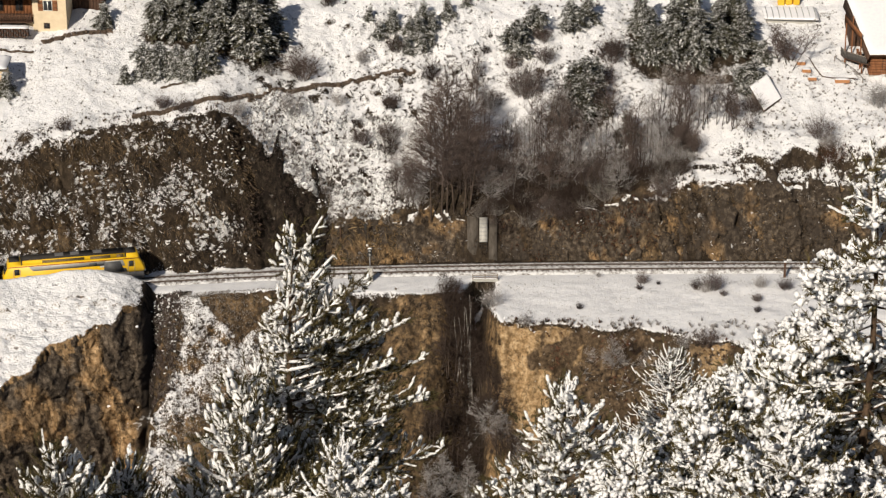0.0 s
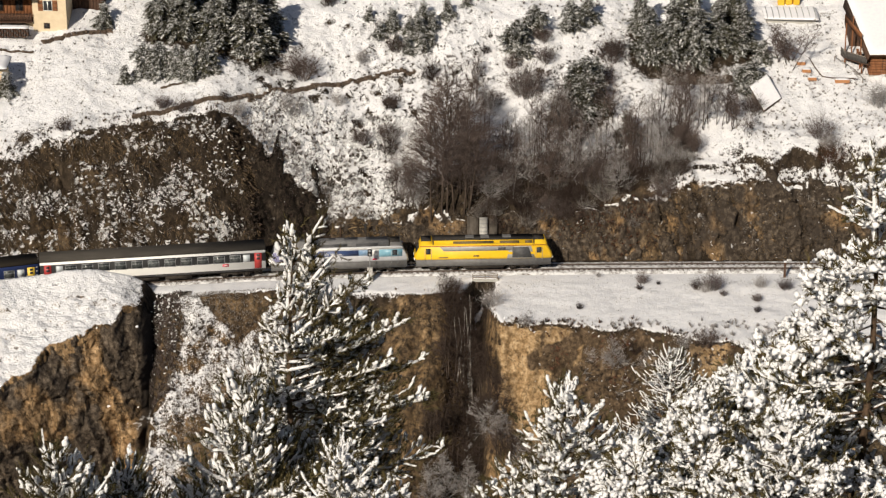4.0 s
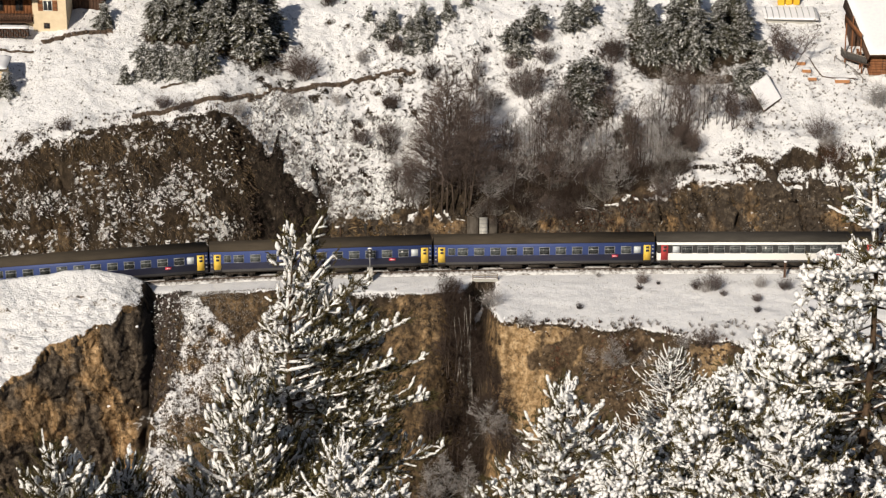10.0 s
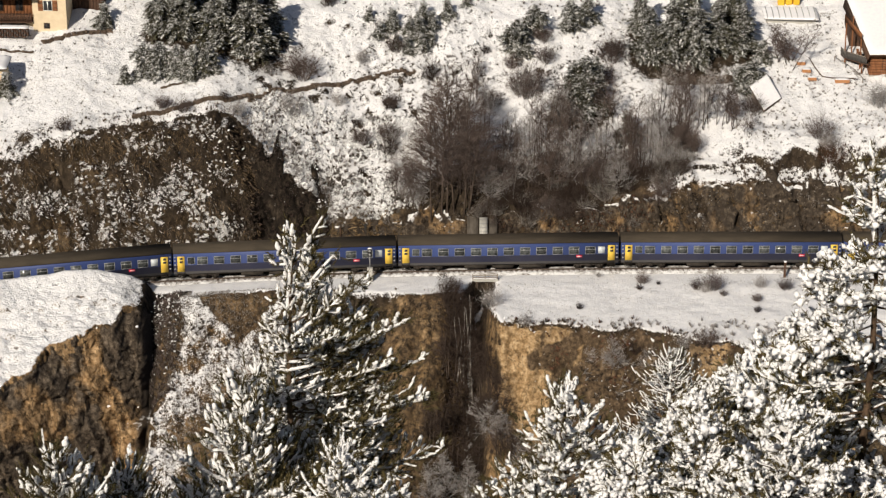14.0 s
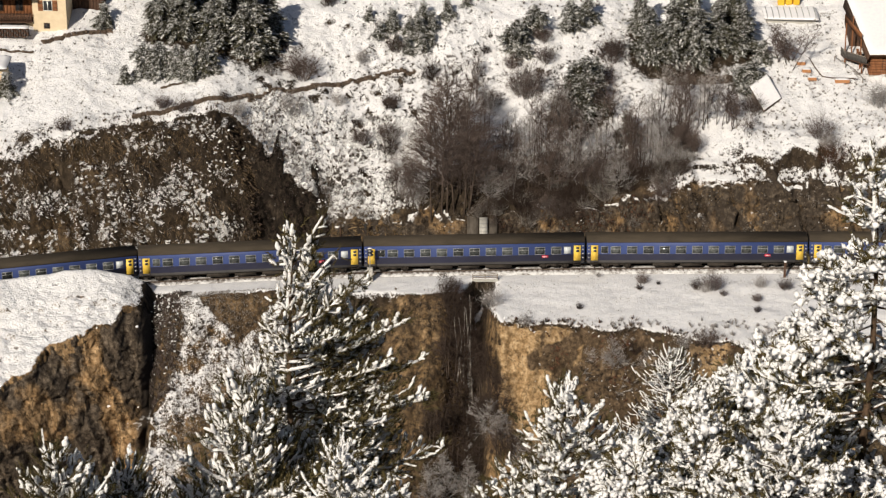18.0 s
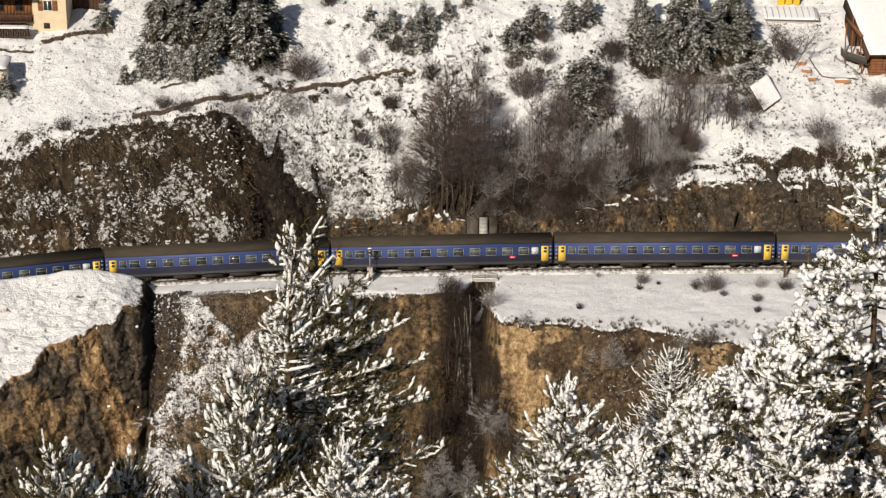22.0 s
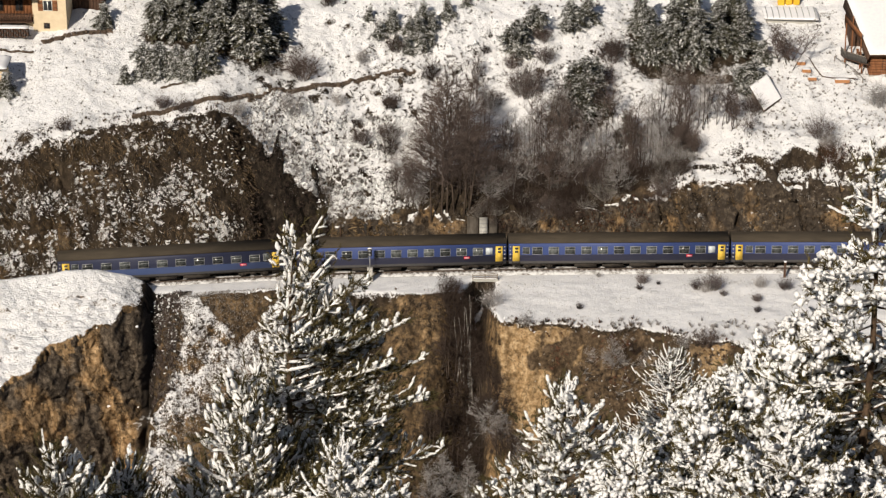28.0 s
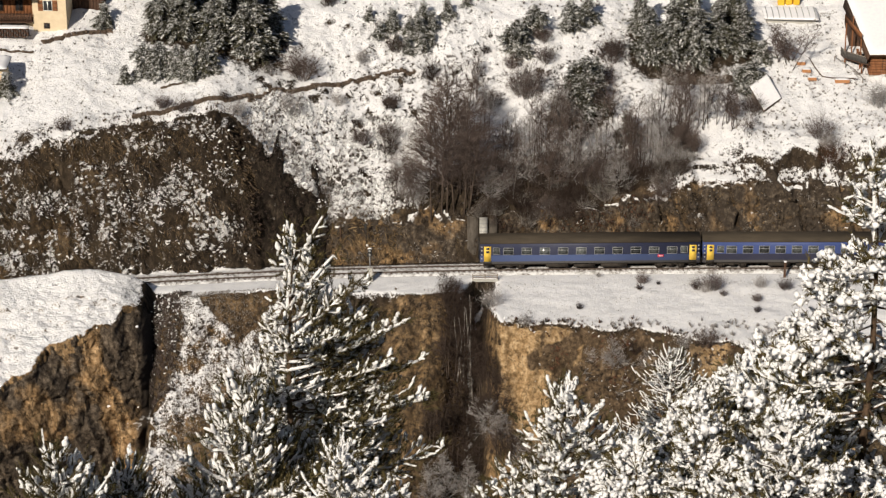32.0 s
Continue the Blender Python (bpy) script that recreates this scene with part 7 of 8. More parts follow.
    scatter("frosted_scrub", "pale frosted tussocks in the snow", FROST_SCRUB, TWIGLETS, 2600, (22, 62), (8, 40), (0.12, 0.45), (0.7, 1.2), 345, clump=0.4, cut=0.08)
    scatter("frosted_scrub", "pale frosted tussocks in the snow", FROST_SCRUB, TWIGLETS, 2200, (-60, -18), (13, 40), (0.08, 0.30), (0.7, 1.3), 346, clump=0.4, cut=0.12)
    scatter("frosted_scrub", "pale tufts poking through the snow of the bench", FROST_SCRUB, BLADES, 1500, (6, 46), (-16, -2.4), (0.06, 0.24), (0.8, 1.4), 347, clump=0.5, cut=0.16)
    # below the line
    scatter("grass_tufts", g, GRASS, BLADES, 1600, (-33, 4), (-30, -5.5), (0.15, 0.5), (0.5, 0.9), 312)
    scatter("scrub", sc, SCRUB, TWIGLETS, 1300, (-33, 6), (-32, -8), (0.25, 0.8), (0.5, 0.9), 313, cut=0.12)
    scatter("grass_tufts", g, GRASS, BLADES, 1800, (6, 45), (-32, -12), (0.25, 0.7), (0.5, 0.9), 314, steep=(0.05, 0.9))
    scatter("grass_tufts", g, GRASS, BLADES, 2600, (6, 48), (-20, -3), (0.04, 0.13), (0.6, 1.2), 315, clump=0.2, cut=0.02)
    scatter("scrub", sc, SCRUB, TWIGLETS, 900, (-34, -19), (-30, -7), (0.1, 0.35), (0.7, 1.1), 316, cut=0.0)
    scatter("scrub", "dark purple-brown scrub on the flank of the chasm", TWIG, TWIGLETS, 900, (-33.2, -30.2), (-15, -4.2), (0.2, 0.6), (0.5, 0.9), 343, cut=-0.2)
    scatter("snow_patches", "snow caught on the flank of the chasm", SNOW_TREE, FLECKS, 260, (-33.4, -30.4), (-15, -4.0), (0.1, 0.4), (0.2, 0.4), 348, lean=0.3, up=0.1, cut=0.0, sink=-0.08)
    scatter("frosted_scrub", "pale frosted scrub on the flank of the chasm", FROST_SCRUB, TWIGLETS, 350, (-33.2, -30.4), (-15, -4.2), (0.15, 0.45), (0.5, 0.9), 344, cut=0.05)
    scatter("frosted_scrub", "pale frosted scrub on the snowy slope", FROST_SCRUB, BLADES, 15000, (-31.5, -16), (-32, -4.5), (0.10, 0.34), (0.7, 1.2), 319, cut=-0.3)
    scatter("frosted_scrub", "pale frosted scrub below the bench", TWIG_FROST, TWIGLETS, 900, (9, 45), (-34, -14), (0.3, 0.8), (0.6, 1.1), 320, clump=0.3, cut=0.1)
    scatter("snow_patches", sn, SNOW_TREE, LUMPS, 500, (9, 45), (-34, -14), (0.12, 0.45), (0.15, 0.34), 321, lean=0.3, up=0.1, clump=0.3, cut=0.1, steep=(0.05, 0.85), sink=-0.02)
    scatter("grass_tufts", g, GRASS, BLADES, 1500, (-58, -35), (-24, -5), (0.05, 0.18), (0.6, 1.0), 317, clump=0.3, cut=0.1)


def fringe():
    """Scrub, dead grass and overhanging snow along the lip of the bench."""
    r = np.random.default_rng(66)
    for name, label, mat, protos, n, spread, size, width in (
            ("scrub", "dark scrub along the lip of the bench", SCRUB, TWIGLETS, 800, 0.7, (0.2, 0.75), (0.5, 0.9)),
            ("scrub", "rusty bramble along the lip of the bench", RUST, TWIGLETS, 300, 1.2, (0.25, 0.8), (0.5, 0.9)),
            ("grass_tufts", "straw grass along the lip of the bench", STRAW, BLADES, 500, 0.8, (0.2, 0.6), (0.25, 0.5)),
            ("snow_patches", "snow lumps along the lip of the bench", SNOW_TREE, TWIGLETS, 350, 0.6, (0.15, 0.5), (0.6, 1.0))):
        x = r.uniform(5.5, 46, n)
        x = x[fbm(x * 0.6, x * 0 + 1.0, 3, n) > r.normal(-0.05, 0.12, n)]
        y = track_y(x) - bench_edge(x) - r.normal(0.45, spread, len(x))
        z, nor = drape(x, y)
        ok = ~np.isnan(z)
        x, y, z = x[ok], y[ok], z[ok]
        so, sz = Soup(), r.uniform(*size, len(x))
        stamp_set(so, protos, np.stack((x, y, z - 0.03), 1), np.array((0, -0.35, 1.0)) + r.normal(0, 0.3, (len(x), 3)), sz, sz * r.uniform(*width, len(x)), r)
        tagged(part(name, so, mat), label, name.replace("_", " "), kind="stuff")


cover_slopes()
fringe()


# ---- buildings and railway furniture ----
def gz(x, y):
    return float(ground(x, y))


def bx(name, x0, x1, y0, y1, z0, z1, mat, parent, label="", r=0.02):
    return part(name, rounded(x0, x1, y0, y1, z0, z1, r, 1), mat, parent, label)


def slab(name, pts, thick, mat, parent, label=""):
    """A flat plate on four corners, thickened downwards."""
    so = Soup()
    v = [tuple(p) for p in pts] + [(p[0], p[1], p[2] - thick) for p in pts]
    so.add(v, [(0, 1, 2, 3), (7, 6, 5, 4)] + [(j, 4 + j, 4 + (j + 1) % 4, (j + 1) % 4) for j in range(4)])
    return part(name, so, mat, parent, label)


def snow_quilt(name, pts, thick, parent, seed, label="soft layer of snow", n=14):
    """An uneven layer of snow over a four-cornered plate."""
    a, b, c, d = (np.array(p, float) for p in pts)
    so = Soup()
    g = np.linspace(0, 1, n)
    v = []
    for i in g:
        for j in g:
            p = (a * (1 - i) + b * i) * (1 - j) + (d * (1 - i) + c * i) * j
            rim = min(i, 1 - i, j, 1 - j)
            h = thick * (min(1, rim * 9 + 0.25)) * (1 + 0.5 * float(fbm(np.array(i * 4 + seed), np.array(j * 4), 3, seed)))
            v.append((p[0], p[1], p[2] + h + 0.004))
    base = len(v)
    for i in g:
        for j in g:
            p = (a * (1 - i) + b * i) * (1 - j) + (d * (1 - i) + c * i) * j
            v.append((p[0], p[1], p[2] + 0.004))
    f = []
    for i in range(n - 1):
        for j in range(n - 1):
            q = i * n + j
            f.append((q, q + n, q + n + 1, q + 1))
    edge = [i * n for i in range(n)] + [(n - 1) * n + j for j in range(1, n)] + [i * n + n - 1 for i in range(n - 2, -1, -1)] + [j for j in range(n - 2, 0, -1)]
    for k, q in enumerate(edge):
        w = edge[(k + 1) % len(edge)]
        f.append((w, q, q + base, w + base))
    so.add(v, f)
    return part(name, so, SNOW, parent, label, smooth=True)


def window(x, y, z, w, h, parent, shutters=False, frame_mat=None):
    so = Soup()
    ring(so, x - w / 2, x + w / 2, z, z + h, y - 0.06, y + 0.04, 0.07)
    so.box(x - 0.03, x + 0.03, y - 0.05, y + 0.03, z + 0.07, z + h - 0.07)
    win = part("window", so, frame_mat or WOOD_DARK, parent)
    so = Soup()
    so.box(x - w / 2 + 0.04, x + w / 2 - 0.04, y - 0.02, y + 0.02, z + 0.04, z + h - 0.04)
    part("pane", so, GLASS_DARK, win)
    if shutters:
        for e in (-1, 1):
            sx = x + e * (w / 2 + w * 0.30)
            sh = bx("shutter", sx - w * 0.27, sx + w * 0.27, y - 0.08, y - 0.02, z, z + h, WOOD_BROWN, parent, "brown wooden shutter")
            for zz in (0.25, 0.72):
                so = Soup()
                so.box(sx - w * 0.24, sx + w * 0.24, y - 0.11, y - 0.082, z + h * zz, z + h * zz + 0.10)
                part("batten", so, WOOD_DARK, sh)
    return win


def west_house():
    h = thing("house", "cream-rendered house with brown wooden balcony and shutters", "house", m=pose(1.0, 0, 0))
    y, z0 = 26.6, 19.6
    bx("wall", -52.7, -48.45, y, y + 9, z0, 28.4, RENDER_CREAM, h, "cream rendered gable block")
    bx("wall", -62, -52.72, y + 0.9, y + 9, z0, 23.05, RENDER_CREAM, h, "cream rendered ground floor")
    bx("wall", -62, -52.72, y + 0.9, y + 9, 23.06, 26.4, WOOD_BROWN, h, "brown timber upper floor")
    for k in range(22):
        x = -61.8 + k * 0.42
        so = Soup()
        so.box(x, x + 0.38, y + 0.86, y + 0.90, 23.1, 26.3)
        part("board", so, WOOD_BROWN, h)
    window(-50.75, y, 24.45, 1.15, 1.35, h, True, WHITE_PAINT)
    window(-51.0, y, 22.15, 0.75, 0.72, h)
    window(-57.0, y + 0.86, 24.2, 1.0, 1.7, h)
    window(-54.5, y + 0.86, 24.2, 1.0, 1.7, h)
    window(-57.4, y + 0.9, 22.2, 0.8, 0.6, h)
    bal = bx("balcony", -62, -52.75, y - 0.45, y + 0.85, 23.0, 23.16, WOOD_DARK, h, "dark timber balcony")
    for k in range(46):
        x = -61.95 + k * 0.2
        so = Soup()
        so.box(x, x + 0.15, y - 0.45, y - 0.41, 23.2, 24.1)
        part("baluster", so, WOOD_DARK, bal)
    so = Soup()
    so.box(-62, -52.75, y - 0.48, y - 0.38, 24.1, 24.2)
    part("handrail", so, WOOD_DARK, bal)
    slab("roof", [(-62.5, y - 1.1, 26.3), (-52.2, y - 1.1, 26.3), (-52.2, y + 9.5, 30.0), (-62.5, y + 9.5, 30.0)], 0.18, WOOD_DARK, h)
    snow_quilt("roof_snow", [(-62.5, y - 1.1, 26.3), (-52.2, y - 1.1, 26.3), (-52.2, y + 9.5, 30.0), (-62.5, y + 9.5, 30.0)], 0.25, h, 3)
    slab("roof", [(-53.4, y - 0.8, 28.4), (-47.8, y - 0.8, 28.4), (-47.8, y + 9.5, 31.6), (-53.4, y + 9.5, 31.6)], 0.18, WOOD_DARK, h)
    snow_quilt("roof_snow", [(-53.4, y - 0.8, 28.4), (-47.8, y - 0.8, 28.4), (-47.8, y + 9.5, 31.6), (-53.4, y + 9.5, 31.6)], 0.25, h, 4)
    # stacked firewood under a plank lid before the house
    pile = thing("woodpile", "stacked brown firewood under a snowy plank", "woodpile")
    r = np.random.default_rng(5)
    for k in range(110):
        x, row = -58.6 + (k % 22) * 0.31 + r.normal(0, 0.02), k // 22
        so = Soup()
        zz = gz(-56, 24.6) + 0.1 + row * 0.24
        so.tube([(x, 24.2, zz), (x, 25.0, zz)], (0.13, 0.125), 7)
        part("log", so, WOOD_DARK if k % 3 else WOOD_SLATE, pile)
    zz = gz(-56, 24.6) + 1.20
    snow_quilt("snow", [(-58.8, 24.1, zz), (-51.9, 24.1, zz), (-51.9, 25.1, zz + 0.1), (-58.8, 25.1, zz + 0.1)], 0.14, pile, 12, n=10)
    # shaded timber barn beside it
    barn = thing("barn", "dark weathered timber barn beside the house", "barn")
    bx("wall", -47.6, -43.4, 31.5, 37, 22.2, 27.2, WOOD_DARK, barn)
    for k in range(10):
        so = Soup()
        so.box(-47.55 + k * 0.41, -47.20 + k * 0.41, 31.46, 31.5, 22.2, 27.0)
        part("board", so, WOOD_DARK, barn)
    slab("roof", [(-48.2, 30.6, 27.1), (-42.8, 30.6, 27.1), (-42.8, 38, 30.0), (-48.2, 38, 30.0)], 0.18, WOOD_DARK, barn)
    snow_quilt("roof_snow", [(-48.2, 30.6, 27.1), (-42.8, 30.6, 27.1), (-42.8, 38, 30.0), (-48.2, 38, 30.0)], 0.25, barn, 5)
    # a second, lower house at the edge of the field
    h2 = thing("house", "small cream-rendered house with snowy roof", "house")
    g = gz(-55, 15)
    bx("wall", -62, -53.4, 14.4, 17.4, g - 1.2, g + 2.5, RENDER_CREAM, h2)
    window(-55.6, 14.4, g + 0.8, 0.7, 0.8, h2)
    slab("roof", [(-62.6, 13.9, g + 2.5), (-53.0, 13.9, g + 2.5), (-53.0, 17.8, g + 3.0), (-62.6, 17.8, g + 3.0)], 0.14, WOOD_DARK, h2)
    snow_quilt("roof_snow", [(-62.6, 13.9, g + 2.5), (-53.0, 13.9, g + 2.5), (-53.0, 17.8, g + 3.0), (-62.6, 17.8, g + 3.0)], 0.3, h2, 6)


def east_chalet():
    c = thing("chalet", "timber chalet with snow-covered roof and side balcony", "chalet", m=pose(-0.30, 0, 0))
    y, g = 26.6, 13.8
    bx("plinth", 54.5, 66, y, y + 11, g, 16.0, CONCRETE, c, "pale masonry plinth")
    bx("wall", 54.5, 66, y, y + 11, 16.01, 19.3, WOOD_BROWN, c, "orange-brown timber wall")
    for k in range(9):
        so = Soup()
        so.box(54.48, 66, y - 0.05, y, 16.05 + k * 0.36, 16.36 + k * 0.36)
        part("board", so, WOOD_BROWN, c)
    roof = [(54.2, y - 1.2, 19.05), (66.5, y - 1.2, 19.05), (66.5, y + 9.4, 23.9), (52.6, y + 9.4, 23.9)]
    slab("roof", roof, 0.22, WOOD_DARK, c)
    snow_quilt("roof_snow", roof, 0.22, c, 7, "thick white roof snow")
    so = Soup()
    v = [(54.16, y - 1.2, 18.86), (52.56, y + 9.4, 23.7), (52.3, y + 9.4, 22.6), (53.9, y - 1.2, 18.30)]
    so.add(v + [(p[0] + 0.06, p[1], p[2]) for p in v], [(0, 1, 2, 3), (7, 6, 5, 4)] + [(j, 4 + j, 4 + (j + 1) % 4, (j + 1) % 4) for j in range(4)])
    part("bargeboard", so, WOOD_DARK, c, "dark sloping bargeboard")
    v = [(54.55, y, 18.9), (54.55, y + 8.4, 18.9), (54.55, y + 8.4, 23.2)]
    so = Soup()
    so.add(v + [(p[0] + 0.2, p[1], p[2]) for p in v], [(0, 1, 2), (5, 4, 3), (0, 3, 4, 1), (1, 4, 5, 2), (2, 5, 3, 0)])
    part("gable_wall", so, WOOD_BROWN, c)
    # porch wing with a lean-to roof, and the balcony before it
    # darker wood than the chalet's: shade under the roof put into the colour
    bx("wing_wall", 52.95, 54.48, y + 6.3, y + 11, 16.2, 21.2, WOOD_DARK, c, "timber wing coloured dark for the shade under the roof")
    so = Soup()
    v = [(51.75, y + 4.4, 22.75), (53.45, y + 1.3, 21.1), (53.45, y + 1.3, 20.45), (51.75, y + 4.4, 22.0)]
    so.add(v + [(p[0] + 0.12, p[1], p[2]) for p in v], [(0, 1, 2, 3), (7, 6, 5, 4)] + [(j, 4 + j, 4 + (j + 1) % 4, (j + 1) % 4) for j in range(4)])
    part("beam", so, WOOD_BROWN, c, "broad brown sloping beam")
    so = Soup()
    P = [(51.55, y + 4.6), (51.75, y + 2.6), (54.05, y - 0.35)]
    v = [(px, py, z) for z in (17.42, 17.56) for px, py in P + [(54.48, y - 0.35), (54.48, y + 5.28)]]
    so.add(v, [(4, 3, 2, 1, 0), (5, 6, 7, 8, 9)] + [(j, (j + 1) % 5, 5 + (j + 1) % 5, 5 + j) for j in range(5)])
    bal = part("balcony", so, WOOD_DARK, c, "dark timber balcony deck")
    for (xa, ya), (xb, yb) in zip(P, P[1:]):
        n = max(4, int(math.hypot(xb - xa, yb - ya) / 0.21))
        ang = math.degrees(math.atan2(yb - ya, xb - xa))
        for k in range(n):
            t = (k + 0.5) / n
            so = Soup()
            so.box(-0.09, 0.09, -0.02, 0.02, 17.57, 18.42, pose(xa + (xb - xa) * t, ya + (yb - ya) * t, 0, 0, 0, ang))
            part("baluster", so, WOOD_SLATE, bal, "grey weathered balustrade board")
        so = Soup()
        so.tube([(xa, ya, 18.46), (xb, yb, 18.46)], (0.07, 0.07), 6)
        part("handrail", so, WOOD_GREY, bal)
    for px, py, top in ((52.1, y + 4.7, 21.6), (51.78, y + 2.6, 17.42), (53.6, y + 0.4, 17.42), (53.5, y + 1.4, 20.5), (52.9, y + 4.4, 22.6)):
        bx("post", px - 0.08, px + 0.08, py - 0.08, py + 0.08, gz(px, py) - 0.3, top, WOOD_BROWN, c, "brown timber post")
    bx("side_wall", 54.42, 54.49, y + 1.2, y + 5.2, 17.57, 19.6, RENDER_CREAM, c, "cream rendered panel behind the balcony")
    for yy in (y + 1.5, y + 3.6):
        bx("balcony_door", 54.37, 54.415, yy, yy + 1.0, 17.57, 19.5, GLASS_DARK, c)
    for k, yy in enumerate((y + 1.6, y + 2.6, y + 3.7)):
        ch = thing("garden_chair", "red-brown wooden garden chair on the balcony", "chair", "chairs on the balcony", m=pose(53.2 + 0.12 * k, yy, 17.57, 0, 0, 90 + 15 * k))
        bx("seat", -0.25, 0.25, -0.25, 0.25, 0.40, 0.45, WOOD_BROWN, ch)
        bx("backrest", -0.25, 0.25, 0.22, 0.27, 0.46, 0.95, WOOD_BROWN, ch)
        for ax in (-0.22, 0.22):
            for ay in (-0.22, 0.22):
                bx("leg", ax - 0.025, ax + 0.025, ay - 0.025, ay + 0.025, 0, 0.40, WOOD_BROWN, ch)
    for x in (56.6, 58.6):
        window(x, y - 0.02, 16.7, 1.0, 1.5, c)
    window(57.0, y - 0.0, 14.6, 1.0, 1.0, c)
    for x, yy in ((57.2, y + 3.2), (58.4, y + 6.4)):
        zz = 19.05 + (yy - y + 1.2) * 0.457
        so = Soup()
        so.tube([(x, yy, zz - 0.2), (x, yy, zz + 1.0)], (0.14, 0.14), 10)
        so.tube([(x, yy, zz + 1.0), (x, yy, zz + 1.2)], (0.24, 0.10), 10)
        part("flue", so, STEEL_GREY, c, "grey metal flue")
    # terrace furniture
    for px, py in ((45.86, 29.2), (46.34, 27.4), (46.91, 26.1), (50.59, 25.2)):
        p = thing("planter", "orange-brown wooden planter with snow on top", "planter", "planters round the terrace", m=pose(px, py, gz(px, py) - 0.06))
        wide = 1.8 if px > 50 else 1.05
        bx("box", -wide / 2, wide / 2, -0.3, 0.3, 0, 0.42, PLANTER, p)
        snow_quilt("snow", [(-wide / 2, -0.3, 0.42), (wide / 2, -0.3, 0.42), (wide / 2, 0.3, 0.42), (-wide / 2, 0.3, 0.42)], 0.10, p, 8, n=6)
    edge = thing("terrace_edging", "dark low edging round a snowy terrace", "edging")
    P = [(47.1, 30.6), (47.6, 28.6), (48.3, 27.0), (49.4, 26.2), (50.8, 25.9), (52.4, 25.8)]
    for (xa, ya), (xb, yb) in zip(P, P[1:]):
        so = Soup()
        so.tube([(xa, ya, gz(xa, ya) + 0.10), (xb, yb, gz(xb, yb) + 0.10)], (0.07, 0.07), 6)
        part("log", so, WOOD_DARK, edge)
    fence = thing("rail_fence", "low wooden rail fence beside the terrace", "fence")
    P = [(50.3, 30.0), (51.4, 28.2), (52.4, 26.6), (53.2, 25.4)]
    for xa, ya in P:
        bx("post", xa - 0.05, xa + 0.05, ya - 0.05, ya + 0.05, gz(xa, ya) - 0.2, gz(xa, ya) + 0.7, WOOD_GREY, fence)
    for (xa, ya), (xb, yb) in zip(P, P[1:]):
        so = Soup()
        so.tube([(xa, ya, gz(xa, ya) + 0.6), (xb, yb, gz(xb, yb) + 0.6)], (0.04, 0.04), 6)
        part("rail", so, WOOD_GREY, fence)
    # hut with a tilted snowy roof
    hut = thing("garden_hut", "small low hut with a tilted snow-covered roof", "hut")
    g = gz(39.6, 20.2)
    B = np.array((40.05, 19.8, g + 0.30))
    e1, e2 = np.array((-1.6, 2.2, 2.45)), np.array((2.5, 2.3, 0.95))
    rf = [B, B + e2, B + e2 + e1, B + e1]
    slab("roof", rf, 0.14, WOOD_DARK, hut)
    snow_quilt("roof_snow", rf, 0.07, hut, 9)
    so = Soup()
    c0 = sum(rf) / 4
    q = [c0 + (p - c0) * 0.86 - (0, 0, 0.15) for p in rf]
    so.add(q + [np.array((p[0], p[1], g - 0.6)) for p in q], [(0, 1, 2, 3)] + [(j, 4 + j, 4 + (j + 1) % 4, (j + 1) % 4) for j in range(4)])
    part("wall", so, WOOD_GREY, hut)
    # long low shelter behind, with yellow sheets stacked by it
    sh = thing("low_shelter", "long low shelter with a snow-covered roof", "shelter")
    g = gz(45.8, 38.8)
    bx("wall", 42.5, 49.0, 38.4, 40.6, g - 0.4, g + 0.55, CONCRETE, sh)
    rf = [(42.2, 38.0, g + 0.55), (49.4, 37.7, g + 0.45), (49.4, 41.0, g + 1.2), (42.2, 41.2, g + 1.3)]
    slab("roof", rf, 0.10, STEEL_GREY, sh)
    snow_quilt("roof_snow", rf, 0.16, sh, 10)
    for k in range(9):
        x = 42.6 + 0.8 * k
        so = Soup()
        za, zb = g + 0.72 - 0.012 * k, g + 1.45 - 0.012 * k
        so.tube([(x, 38.0, za), (x, 39.4, (za + zb) / 2 + 0.06), (x, 41.0, zb)], (0.05, 0.05, 0.05), 5)
        part("rib", so, STEEL_GREY, sh, "grey rib showing through the snow")
    for k, x in enumerate((44.9, 45.9, 46.9)):
        st = thing("yellow_crate", "bright yellow crate beside the low shelter", "crate", "yellow crates", m=pose(x, 42.4, gz(x, 42.4) - 0.05, 0, 0, 4 * k))
        bx("box", -0.42, 0.42, -0.4, 0.4, 0, 1.15, YELLOW_TOY, st, r=0.05)
        bx("lid", -0.45, 0.45, -0.43, 0.43, 1.155, 1.23, YELLOW_TOY, st)
    cab = thing("cabin", "small timber cabin behind the chalet, roofed with snow", "cabin")
    g = gz(52, 44)
    bx("wall", 50.6, 55.5, 43.5, 47, g - 0.8, g + 2.2, WOOD_DARK, cab)
    rf = [(50.1, 42.9, g + 2.1), (56, 42.9, g + 2.1), (56, 47.6, g + 3.3), (50.1, 47.6, g + 3.3)]
    slab("roof", rf, 0.12, WOOD_DARK, cab)
    snow_quilt("roof_snow", rf, 0.2, cab, 11)


